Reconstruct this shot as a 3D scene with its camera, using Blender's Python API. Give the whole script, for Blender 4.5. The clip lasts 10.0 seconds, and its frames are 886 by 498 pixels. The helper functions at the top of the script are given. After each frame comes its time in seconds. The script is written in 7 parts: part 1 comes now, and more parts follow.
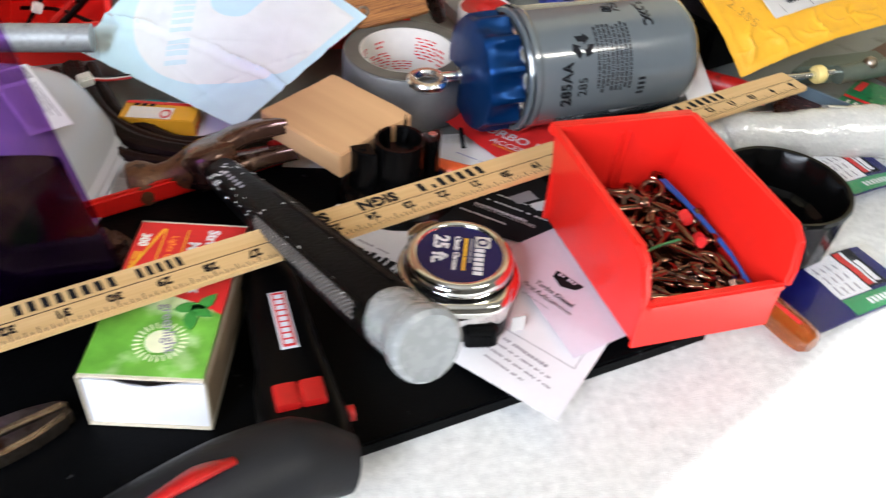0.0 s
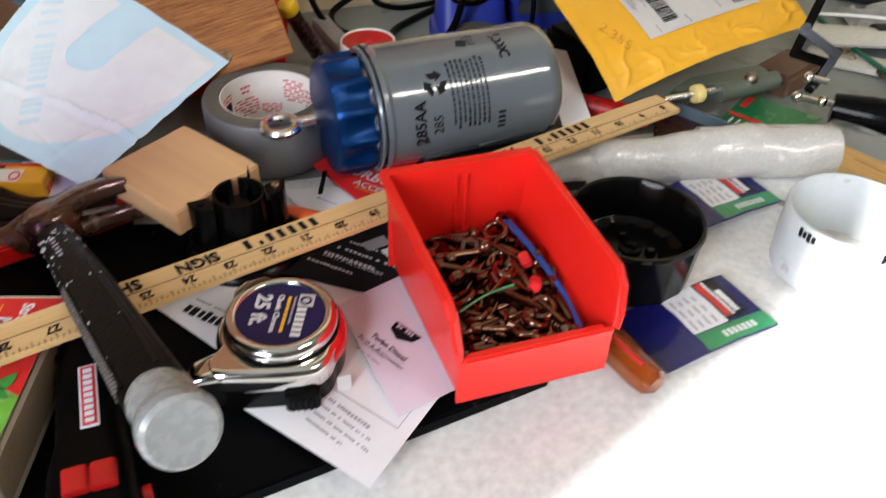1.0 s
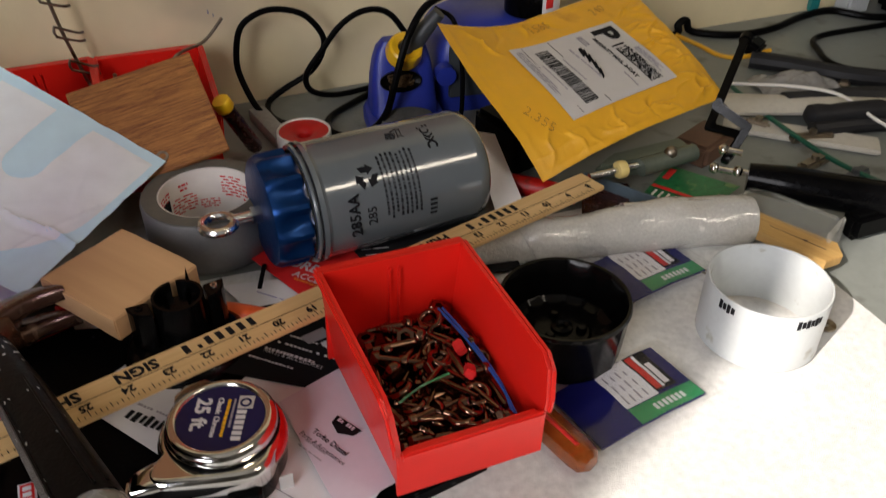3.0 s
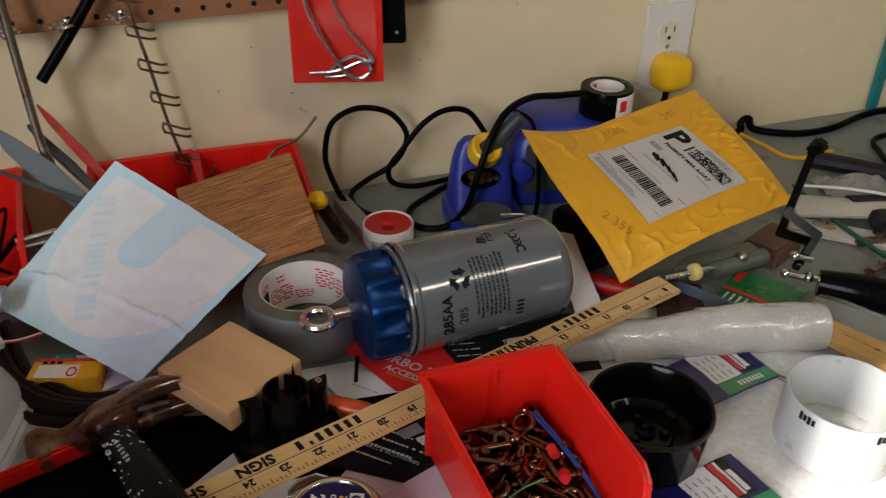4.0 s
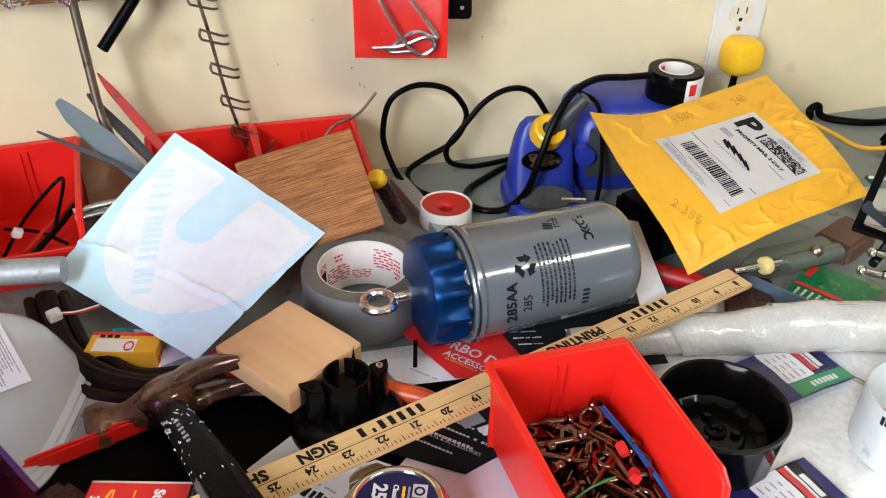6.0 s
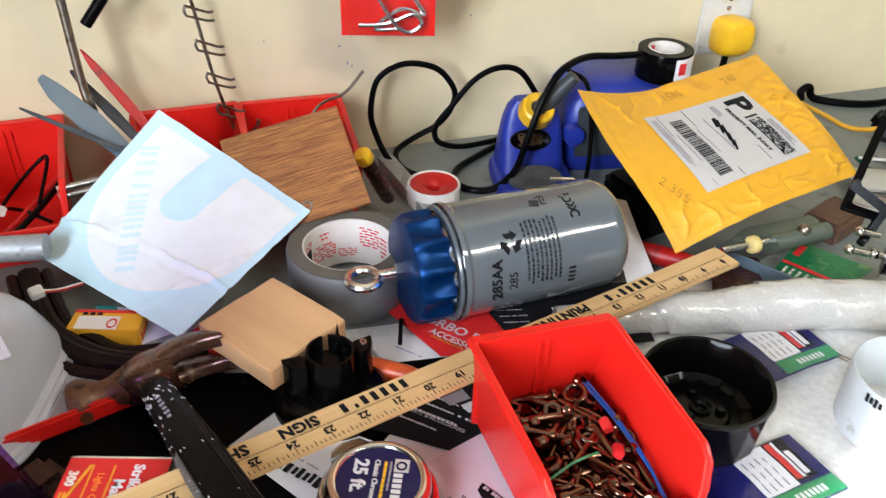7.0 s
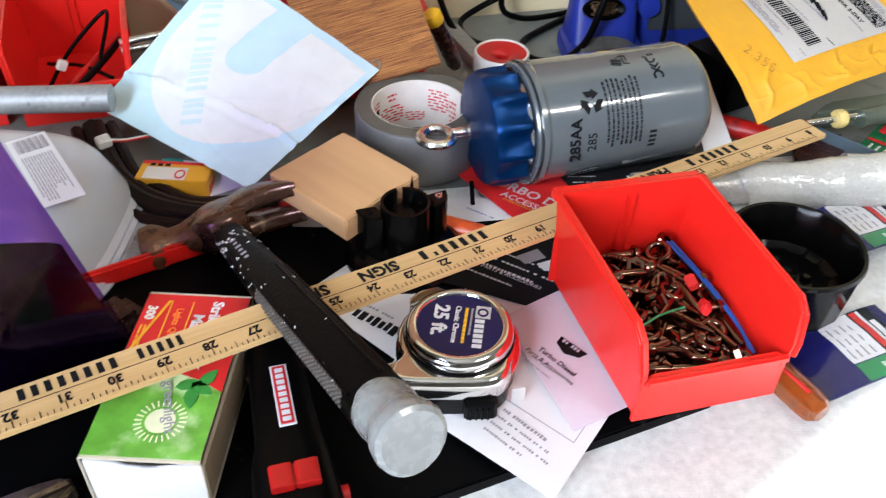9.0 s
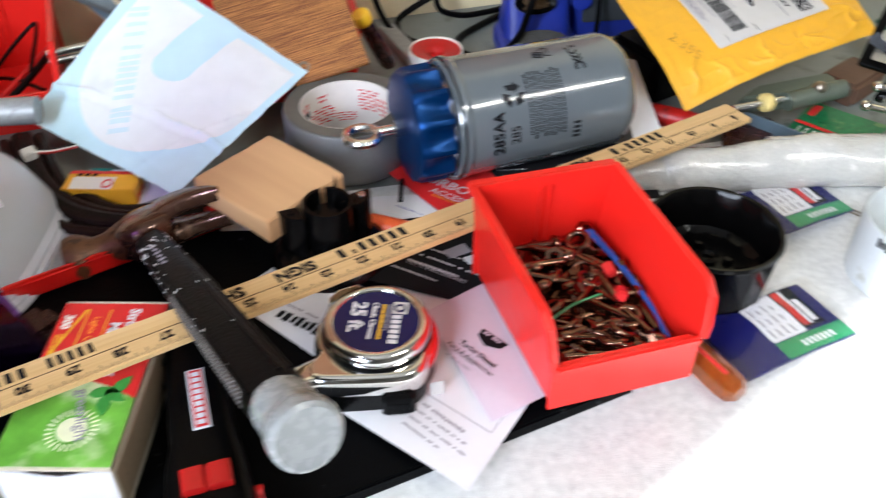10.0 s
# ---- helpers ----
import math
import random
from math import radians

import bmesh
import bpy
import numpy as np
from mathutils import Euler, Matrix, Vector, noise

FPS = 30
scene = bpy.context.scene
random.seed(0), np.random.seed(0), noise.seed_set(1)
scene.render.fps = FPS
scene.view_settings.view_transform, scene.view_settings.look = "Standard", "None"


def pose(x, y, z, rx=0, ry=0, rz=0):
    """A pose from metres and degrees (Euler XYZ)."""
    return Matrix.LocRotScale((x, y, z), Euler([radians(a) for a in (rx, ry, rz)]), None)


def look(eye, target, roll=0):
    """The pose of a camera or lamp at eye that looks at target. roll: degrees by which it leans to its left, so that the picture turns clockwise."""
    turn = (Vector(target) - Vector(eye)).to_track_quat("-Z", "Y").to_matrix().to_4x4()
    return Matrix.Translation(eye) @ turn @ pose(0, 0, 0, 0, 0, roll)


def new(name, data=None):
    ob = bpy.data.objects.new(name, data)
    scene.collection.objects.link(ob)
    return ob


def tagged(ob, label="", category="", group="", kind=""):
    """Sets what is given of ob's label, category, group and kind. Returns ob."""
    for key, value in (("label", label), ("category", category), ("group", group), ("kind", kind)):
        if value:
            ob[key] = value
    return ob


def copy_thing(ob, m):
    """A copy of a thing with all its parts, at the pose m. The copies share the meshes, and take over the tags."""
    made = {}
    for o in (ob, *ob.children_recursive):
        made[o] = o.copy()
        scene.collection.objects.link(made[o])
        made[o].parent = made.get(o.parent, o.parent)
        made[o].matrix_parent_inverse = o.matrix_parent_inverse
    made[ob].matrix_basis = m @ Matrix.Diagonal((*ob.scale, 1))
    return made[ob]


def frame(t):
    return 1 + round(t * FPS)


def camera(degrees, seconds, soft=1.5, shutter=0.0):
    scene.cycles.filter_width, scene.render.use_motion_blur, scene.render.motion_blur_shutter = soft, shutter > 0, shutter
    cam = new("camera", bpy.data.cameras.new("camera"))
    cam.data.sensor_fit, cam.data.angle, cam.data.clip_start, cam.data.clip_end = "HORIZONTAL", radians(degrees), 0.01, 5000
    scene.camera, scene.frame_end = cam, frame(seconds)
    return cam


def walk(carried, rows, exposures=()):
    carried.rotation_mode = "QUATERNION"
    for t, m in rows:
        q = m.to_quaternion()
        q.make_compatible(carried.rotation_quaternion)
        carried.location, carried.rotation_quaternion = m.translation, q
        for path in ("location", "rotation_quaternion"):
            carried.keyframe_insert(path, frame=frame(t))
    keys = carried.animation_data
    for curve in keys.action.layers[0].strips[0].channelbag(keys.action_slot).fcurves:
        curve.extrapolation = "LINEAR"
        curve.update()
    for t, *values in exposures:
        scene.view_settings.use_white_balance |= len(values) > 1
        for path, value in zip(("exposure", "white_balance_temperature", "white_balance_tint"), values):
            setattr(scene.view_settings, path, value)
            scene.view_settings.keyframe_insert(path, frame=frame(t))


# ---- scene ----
cam = camera(55.0, 10.0, soft=1.1, shutter=0.6)
PATH = [
    (0, (-0.207, 0.102, 0.395), (0.305, 1.532, -0.906), 5.0),
    (0.5, (-0.144, 0.098, 0.397), (0.364, 1.52, -0.914), 2.8),
    (1, (-0.093, 0.098, 0.411), (0.412, 1.544, -0.875), 1.6),
    (1.5, (-0.071, 0.094, 0.425), (0.441, 1.583, -0.809), 0.3),
    (2, (-0.053, 0.089, 0.427), (0.454, 1.594, -0.789), -1.3),
    (2.2, (-0.051, 0.089, 0.425), (0.461, 1.584, -0.8), -1.4),
    (3.3, (-0.097, 0.095, 0.458), (0.553, 1.597, -0.692), 1.0),
    (3.5, (-0.109, 0.097, 0.472), (0.528, 1.624, -0.653), 1.3),
    (4, (-0.128, 0.098, 0.494), (0.453, 1.683, -0.578), 0.9),
    (4.5, (-0.138, 0.093, 0.493), (0.406, 1.682, -0.594), 0.5),
    (5, (-0.148, 0.104, 0.492), (0.366, 1.685, -0.62), 0.8),
    (6.5, (-0.144, 0.129, 0.483), (0.353, 1.706, -0.642), 1.4),
    (7, (-0.138, 0.122, 0.477), (0.366, 1.686, -0.664), 1.6),
    (7.5, (-0.125, 0.11, 0.469), (0.434, 1.644, -0.686), 1.9),
    (8, (-0.125, 0.11, 0.462), (0.454, 1.616, -0.719), 2.3),
    (8.5, (-0.145, 0.113, 0.448), (0.388, 1.601, -0.778), 1.8),
    (9, (-0.175, 0.119, 0.428), (0.237, 1.586, -0.869), 2.0),
    (9.5, (-0.173, 0.116, 0.426), (0.213, 1.582, -0.879), 1.9),
    (10, (-0.133, 0.103, 0.428), (0.31, 1.562, -0.866), 0.4),
]
EXPOSURES = [(0.0, 1.70, 5950, 10), (0.5, 1.66, 5950, 10), (1.0, 1.34, 6150, 12), (1.5, 1.03, 6350, 14), (2.0, 0.78, 6450, 14), (3.5, 0.34, 6750, 15), (4.0, 0.40, 6700, 14), (4.5, 0.90, 6500, 12), (5.0, 1.28, 6300, 11), (6.5, 1.70, 5950, 10), (8.0, 1.70, 5900, 10), (8.5, 1.72, 5850, 10), (9.0, 1.70, 5750, 10), (10.0, 1.70, 5750, 10)]
walk(cam, [(t, look(eye, target, roll)) for t, eye, target, roll in PATH], EXPOSURES)


# ---- world, sun, large lights ----
SUN_WAY = Vector((0.914 * 0.80, 0.406 * 0.80, -0.60)).normalized()
world = bpy.data.worlds.new("sky")
scene.world = world
world.use_nodes = True
sky = world.node_tree.nodes.new("ShaderNodeTexSky")
sky.sky_type, sky.sun_disc = "NISHITA", False
sky.sun_elevation = math.asin(-SUN_WAY.z)
sky.sun_rotation = math.atan2(-SUN_WAY.x, -SUN_WAY.y)
world.node_tree.links.new(sky.outputs[0], world.node_tree.nodes["Background"].inputs[0])
world.node_tree.nodes["Background"].inputs[1].default_value = 0.12
sun = new("sun", bpy.data.lights.new("sun", "SUN"))
sun.data.energy, sun.data.angle, sun.data.color = 5.0, radians(0.8), (1.0, 0.95, 0.87)
sun.matrix_world = look((-4, -2, 4), Vector((-4, -2, 4)) + SUN_WAY)
DOOR = (-1.55, -0.220, 0.15, 2.0)      # the window opening in the side wall: y, y, z, z
SIDE_X = -1.2
day = new("daylight", bpy.data.lights.new("daylight", "AREA"))
day.data.shape, day.data.size, day.data.size_y = "RECTANGLE", 0.9, 1.3
day.data.energy, day.data.color = 31.0, (0.94, 0.965, 1.0)
day.matrix_world = look((SIDE_X - 0.10, -0.88, 1.07), (SIDE_X + 1, -0.88, 1.07))


# ---- materials ----
def mat(name, col, rough=0.5, metal=0.0, var=0.12, scale=60.0, bump=0.0, bscale=400.0, coat=0.0, trans=0.0, spec=0.5, alpha=1.0, dirt=None, dirt_amount=0.0, stretch=(1, 1, 1)):
    m = bpy.data.materials.new(name)
    m.use_nodes = True
    nt = m.node_tree
    n, l = nt.nodes, nt.links
    b = n["Principled BSDF"]
    tc = n.new("ShaderNodeTexCoord")
    mp = n.new("ShaderNodeMapping")
    mp.inputs["Scale"].default_value = stretch
    l.new(tc.outputs["Object"], mp.inputs[0])
    big, fine = n.new("ShaderNodeTexNoise"), n.new("ShaderNodeTexNoise")
    big.inputs["Scale"].default_value, fine.inputs["Scale"].default_value = scale * 0.25, scale * 3
    big.inputs["Detail"].default_value, fine.inputs["Detail"].default_value = 3, 5
    l.new(mp.outputs[0], big.inputs[0])
    l.new(mp.outputs[0], fine.inputs[0])
    add = n.new("ShaderNodeMath")
    add.operation = "ADD"
    l.new(big.outputs[0], add.inputs[0])
    l.new(fine.outputs[0], add.inputs[1])
    ramp = n.new("ShaderNodeMapRange")
    ramp.inputs["From Min"].default_value, ramp.inputs["From Max"].default_value = 0.6, 1.4
    ramp.inputs["To Min"].default_value, ramp.inputs["To Max"].default_value = 1 - var, 1 + var
    l.new(add.outputs[0], ramp.inputs[0])
    hsv = n.new("ShaderNodeHueSaturation")
    hsv.inputs["Color"].default_value = (*col, 1)
    l.new(ramp.outputs[0], hsv.inputs["Value"])
    out = hsv.outputs[0]
    if dirt:
        spots = n.new("ShaderNodeTexNoise")
        spots.inputs["Scale"].default_value, spots.inputs["Detail"].default_value = scale, 8
        l.new(mp.outputs[0], spots.inputs[0])
        cut = n.new("ShaderNodeMapRange")
        cut.inputs["From Min"].default_value, cut.inputs["From Max"].default_value = 0.62 - dirt_amount * 0.3, 0.72 - dirt_amount * 0.2
        l.new(spots.outputs[0], cut.inputs[0])
        mix = n.new("ShaderNodeMix")
        mix.data_type = "RGBA"
        l.new(cut.outputs[0], mix.inputs["Factor"])
        l.new(out, mix.inputs["A"])
        mix.inputs["B"].default_value = (*dirt, 1)
        out = mix.outputs["Result"]
    l.new(out, b.inputs["Base Color"])
    rr = n.new("ShaderNodeMapRange")
    rr.inputs["To Min"].default_value, rr.inputs["To Max"].default_value = max(0.02, rough - 0.08), min(1, rough + 0.1)
    l.new(fine.outputs[0], rr.inputs[0])
    l.new(rr.outputs[0], b.inputs["Roughness"])
    b.inputs["Metallic"].default_value = metal
    b.inputs["Specular IOR Level"].default_value = spec
    b.inputs["Coat Weight"].default_value = coat
    b.inputs["Coat Roughness"].default_value = 0.08
    b.inputs["Transmission Weight"].default_value = trans
    b.inputs["Alpha"].default_value = alpha
    if bump:
        bn, bp = n.new("ShaderNodeTexNoise"), n.new("ShaderNodeBump")
        bn.inputs["Scale"].default_value, bn.inputs["Detail"].default_value = bscale, 4
        l.new(mp.outputs[0], bn.inputs[0])
        bp.inputs["Strength"].default_value, bp.inputs["Distance"].default_value = bump, 0.002
        l.new(bn.outputs[0], bp.inputs["Height"])
        l.new(bp.outputs[0], b.inputs["Normal"])
    return m


def wood(name, light, dark, scale=1.0, axis=0, rough=0.6, contrast=1.0, along=5.0, twist=1.2):
    """Grain along one axis: stretched noise in two widths and dark pores."""
    m = bpy.data.materials.new(name)
    m.use_nodes = True
    n, l = m.node_tree.nodes, m.node_tree.links
    b = n["Principled BSDF"]
    tc, mp = n.new("ShaderNodeTexCoord"), n.new("ShaderNodeMapping")
    s = [120.0 * scale] * 3
    s[axis] = along * scale
    mp.inputs["Scale"].default_value = s
    l.new(tc.outputs["Object"], mp.inputs[0])
    wide, pore = n.new("ShaderNodeTexNoise"), n.new("ShaderNodeTexNoise")
    wide.inputs["Scale"].default_value, pore.inputs["Scale"].default_value = 0.6, 5.0
    wide.inputs["Detail"].default_value, pore.inputs["Detail"].default_value = 4, 6
    wide.inputs["Distortion"].default_value = twist
    l.new(mp.outputs[0], wide.inputs[0])
    l.new(mp.outputs[0], pore.inputs[0])
    add = n.new("ShaderNodeMath")
    add.operation = "MULTIPLY_ADD"
    l.new(pore.outputs[0], add.inputs[0])
    add.inputs[1].default_value = 0.6
    l.new(wide.outputs[0], add.inputs[2])
    ramp = n.new("ShaderNodeValToRGB")
    ramp.color_ramp.elements[0].position, ramp.color_ramp.elements[1].position = 0.8 - 0.2 / contrast, 0.8 + 0.25 / contrast
    ramp.color_ramp.elements[0].color, ramp.color_ramp.elements[1].color = (*dark, 1), (*light, 1)
    l.new(add.outputs[0], ramp.inputs[0])
    l.new(ramp.outputs[0], b.inputs["Base Color"])
    b.inputs["Roughness"].default_value = rough
    bp = n.new("ShaderNodeBump")
    bp.inputs["Strength"].default_value, bp.inputs["Distance"].default_value = 0.25, 0.001
    l.new(pore.outputs[0], bp.inputs["Height"])
    l.new(bp.outputs[0], b.inputs["Normal"])
    return m


def clear(name, col=(1, 1, 1), rough=0.1, alpha=0.25, bump=0.0, bscale=200.0):
    """Thin clear film: mostly see-through, with a gloss."""
    m = mat(name, col, rough, var=0.05, bump=bump, bscale=bscale)
    m.node_tree.nodes["Principled BSDF"].inputs["Alpha"].default_value = alpha
    return m


def tinted(name, col, rough=0.06, gloss=0.0):
    """Thin see-through plastic: a tinted pane with a clear gloss on it; gloss: an even share of it."""
    m = bpy.data.materials.new(name)
    m.use_nodes = True
    n, l = m.node_tree.nodes, m.node_tree.links
    t, g, mix = n.new("ShaderNodeBsdfTransparent"), n.new("ShaderNodeBsdfGlossy"), n.new("ShaderNodeMixShader")
    t.inputs[0].default_value = (*col, 1)
    g.inputs["Roughness"].default_value = rough
    mix.inputs[0].default_value = gloss
    if not gloss:
        f = n.new("ShaderNodeFresnel")
        f.inputs[0].default_value = 1.33
        l.new(f.outputs[0], mix.inputs[0])
    l.new(t.outputs[0], mix.inputs[1])
    l.new(g.outputs[0], mix.inputs[2])
    l.new(mix.outputs[0], n["Material Output"].inputs[0])
    return m


M = {}
M["wall"] = mat("cream_paint", (0.76, 0.65, 0.41), 0.65, var=0.06, scale=8, bump=0.12, bscale=120, dirt=(0.62, 0.49, 0.28), dirt_amount=-0.2)
M["bench"] = mat("grey_bench", (0.19, 0.205, 0.19), 0.42, var=0.16, scale=25, bump=0.1, dirt=(0.11, 0.11, 0.10), dirt_amount=0.1)
# Unseen floor, walls and ceiling, coloured dark to cut bounced light.
M["concrete"] = mat("concrete", (0.11, 0.108, 0.10), 0.85, var=0.15, scale=4)
M["dark_plaster"] = mat("dark_plaster", (0.13, 0.12, 0.105), 0.8, var=0.06, scale=5)
M["ceiling_paint"] = mat("ceiling_paint", (0.40, 0.38, 0.34), 0.8, var=0.06, scale=5)
M["hardboard"] = mat("hardboard", (0.30, 0.13, 0.055), 0.6, var=0.2, scale=80, bump=0.1)
# Fine tone variation in the foam's colour stands in for sparkling glints.
M["foam"] = mat("foam_sheet", (0.65, 0.65, 0.63), 0.3, var=0.22, scale=700, bump=0.25, bscale=1200)
M["black_board"] = mat("black_board", (0.0014, 0.0015, 0.0018), 0.5, var=0.3, scale=60, bump=0.15, dirt=(0.045, 0.045, 0.046), dirt_amount=-0.24, spec=0.05)
M["red_bin"] = mat("red_plastic", (0.73, 0.016, 0.009), 0.32, var=0.06, scale=20, bump=0.03)
M["black"] = mat("black_plastic", (0.0014, 0.0014, 0.0016), 0.34, var=0.2, bump=0.05, spec=0.10)
M["black_satin"] = mat("black_satin", (0.0020, 0.0019, 0.0019), 0.20, var=0.25, bump=0.04, spec=0.17)
M["label_paper"] = mat("label_paper", (0.56, 0.54, 0.52), 0.5, var=0.05, scale=30)
M["black_gloss"] = mat("black_gloss", (0.0022, 0.0022, 0.0025), 0.15, var=0.2, spec=0.085)
M["rubber"] = mat("black_rubber", (0.0016, 0.0015, 0.0016), 0.40, var=0.3, scale=55, bump=0.16, spec=0.07, dirt=(0.014, 0.013, 0.0125), dirt_amount=-0.14)
M["filter_grey"] = mat("grey_enamel", (0.112, 0.129, 0.140), 0.2, var=0.05, scale=15, coat=1.0)
M["filter_grey"].node_tree.nodes["Principled BSDF"].inputs["Coat Roughness"].default_value = 0.07
M["blue_alu"] = mat("blue_anodised", (0.0015, 0.038, 0.160), 0.38, metal=0.72, var=0.12, dirt=(0.002, 0.022, 0.09), dirt_amount=0.0)
M["zinc"] = mat("zinc_steel", (0.76, 0.76, 0.75), 0.22, metal=1.0, var=0.08)
M["dull_steel"] = mat("dull_steel", (0.30, 0.255, 0.20), 0.38, metal=1.0, var=0.25, dirt=(0.13, 0.075, 0.04), dirt_amount=0.15)
M["rust"] = mat("rusty_steel", (0.108, 0.052, 0.031), 0.24, metal=0.6, var=0.35, scale=55, bump=0.22, bscale=110, coat=0.3, dirt=(0.26, 0.165, 0.105), dirt_amount=-0.04)
M["rust_face"] = mat("orange_rust", (0.145, 0.068, 0.030), 0.42, metal=0.45, var=0.45, scale=120, bump=0.4, bscale=300, dirt=(0.05, 0.026, 0.016), dirt_amount=0.1)
M["screw"] = mat("bronze_screw", (0.195, 0.106, 0.072), 0.14, metal=1.0, var=0.35, dirt=(0.06, 0.031, 0.022), dirt_amount=0.2)
M["chrome"] = mat("chrome", (0.80, 0.78, 0.74), 0.09, metal=1.0, var=0.04)
M["duct"] = mat("duct_tape", (0.165, 0.165, 0.162), 0.36, var=0.10, scale=90, bump=0.15, bscale=900)
M["duct_edge"] = mat("duct_tape_edge", (0.115, 0.108, 0.088), 0.6, var=0.2, scale=200)
M["card_white"] = mat("white_card", (0.75, 0.71, 0.64), 0.6, var=0.07, scale=40)
M["paper"] = mat("white_paper", (0.74, 0.735, 0.76), 0.62, var=0.03)
M["paper_pink"] = mat("pink_paper", (0.64, 0.58, 0.67), 0.65, var=0.04)
M["ink"] = mat("black_ink", (0.010, 0.010, 0.012), 0.6, var=0.1, spec=0.1)
M["blue_ink"] = mat("blue_ink", (0.22, 0.22, 0.48), 0.5)
M["grey_ink"] = mat("grey_ink", (0.32, 0.30, 0.34), 0.6, var=0.1)
M["red_print"] = mat("red_print", (0.62, 0.02, 0.02), 0.4, var=0.1)
M["orange_print"] = mat("orange_print", (0.85, 0.30, 0.03), 0.45, var=0.1)
M["blue_print"] = mat("navy_print", (0.007, 0.008, 0.105), 0.3, var=0.1, spec=0.25)
M["label_navy"] = mat("label_navy", (0.006, 0.008, 0.065), 0.22, var=0.1)
M["green_print"] = mat("green_print", (0.02, 0.26, 0.09), 0.35, var=0.15)
M["sun_print"] = mat("sun_print", (0.80, 0.80, 0.55), 0.4, var=0.08)
M["leaf_print"] = mat("leaf_print", (0.17, 0.45, 0.05), 0.35, var=0.5, scale=22, dirt=(0.70, 0.84, 0.48), dirt_amount=0.30)
M["leaf_green"] = mat("leaf_green", (0.045, 0.25, 0.04), 0.4, var=0.3, scale=60)
M["kraft_white"] = mat("kraft_white", (0.64, 0.57, 0.45), 0.6, var=0.10, scale=50)
M["pale_blue"] = mat("pale_blue_film", (0.64, 0.87, 0.94), 0.4, var=0.05, scale=20)
M["decal_white"] = mat("decal_white", (0.86, 0.905, 0.895), 0.4, var=0.05, scale=20, dirt=(0.77, 0.82, 0.82), dirt_amount=-0.05)
M["decal_grey"] = mat("decal_faint_print", (0.70, 0.86, 0.89), 0.45, var=0.05)
M["yellow_env"] = mat("kraft_yellow", (0.77, 0.395, 0.018), 0.42, var=0.08, scale=18, bump=0.12, bscale=160, dirt=(0.62, 0.28, 0.012), dirt_amount=-0.06)
M["pencil"] = mat("pencil_mark", (0.42, 0.20, 0.03), 0.5)
M["yellow"] = mat("yellow_plastic", (0.84, 0.48, 0.012), 0.32, var=0.06)
M["teflon_white"] = mat("white_plastic", (0.72, 0.70, 0.64), 0.38, var=0.05)
M["blue"] = mat("blue_plastic", (0.018, 0.035, 0.30), 0.38, var=0.1)
M["sponge"] = mat("grey_sponge", (0.075, 0.075, 0.07), 0.9, var=0.4, scale=200, bump=0.8)
M["brass_wool"] = mat("brass_wool", (0.12, 0.07, 0.03), 0.5, metal=0.6, var=0.6, scale=500, bump=1.0)
M["grey_plastic"] = mat("grey_plastic", (0.045, 0.05, 0.055), 0.42, var=0.1)
M["slate"] = mat("slate_plastic", (0.10, 0.14, 0.17), 0.35, var=0.12)
M["olive"] = mat("olive_metal", (0.11, 0.13, 0.10), 0.4, metal=0.4, var=0.2)
M["pvc"] = mat("white_pvc", (0.50, 0.525, 0.525), 0.33, var=0.06, dirt=(0.34, 0.33, 0.28), dirt_amount=-0.04)
M["bubble"] = mat("bubble_wrap", (0.61, 0.60, 0.555), 0.17, var=0.14, scale=130, bump=0.45, bscale=330, trans=0.2, coat=0.9, spec=0.6, dirt=(0.76, 0.75, 0.70), dirt_amount=-0.02)
M["container"] = mat("frosted_plastic", (0.72, 0.75, 0.81), 0.18, var=0.015, alpha=0.70, coat=0.5)
M["purple"] = mat("dark_purple_fluid", (0.006, 0.002, 0.010), 0.12, var=0.3, scale=15, spec=0.3)
M["amber"] = mat("amber_plastic", (0.60, 0.16, 0.025), 0.12, var=0.15, trans=0.75, coat=0.5)
M["pipe"] = mat("galvanised", (0.36, 0.37, 0.37), 0.5, metal=0.35, var=0.25, scale=90, dirt=(0.22, 0.22, 0.21), dirt_amount=0.0)
M["green_card"] = mat("green_card", (0.014, 0.15, 0.05), 0.3, var=0.5, scale=60, dirt=(0.16, 0.30, 0.10), dirt_amount=0.05)
M["worn_steel"] = mat("worn_steel", (0.36, 0.29, 0.22), 0.33, metal=1.0, var=0.35, scale=90, bump=0.15, dirt=(0.14, 0.075, 0.04), dirt_amount=0.2)
M["green_wire"] = mat("green_wire", (0.006, 0.085, 0.05), 0.35)
M["brown"] = mat("brown_card", (0.12, 0.062, 0.035), 0.6, var=0.3)
M["milk"] = mat("milky_rubber", (0.26, 0.265, 0.26), 0.26, var=0.10, coat=0.4)
M["paint_splash"] = mat("paint_splash", (0.72, 0.72, 0.70), 0.6)
M["red_paint"] = mat("red_enamel", (0.46, 0.008, 0.006), 0.42, var=0.15, dirt=(0.2, 0.012, 0.010), dirt_amount=-0.05)
M["tan_card"] = mat("tan_card", (0.30, 0.225, 0.15), 0.7, var=0.2, scale=120)
M["brown_plastic"] = mat("red_brown", (0.035, 0.010, 0.008), 0.25, var=0.2)
M["grey_grip"] = mat("grey_grip", (0.013, 0.013, 0.0145), 0.5, var=0.15, bump=0.1, spec=0.25)
M["red_gloss"] = mat("red_gloss", (0.62, 0.012, 0.012), 0.12, var=0.1, coat=0.6)
M["knurl"] = mat("worn_knurl", (0.085, 0.075, 0.068), 0.40, var=0.4, scale=200)
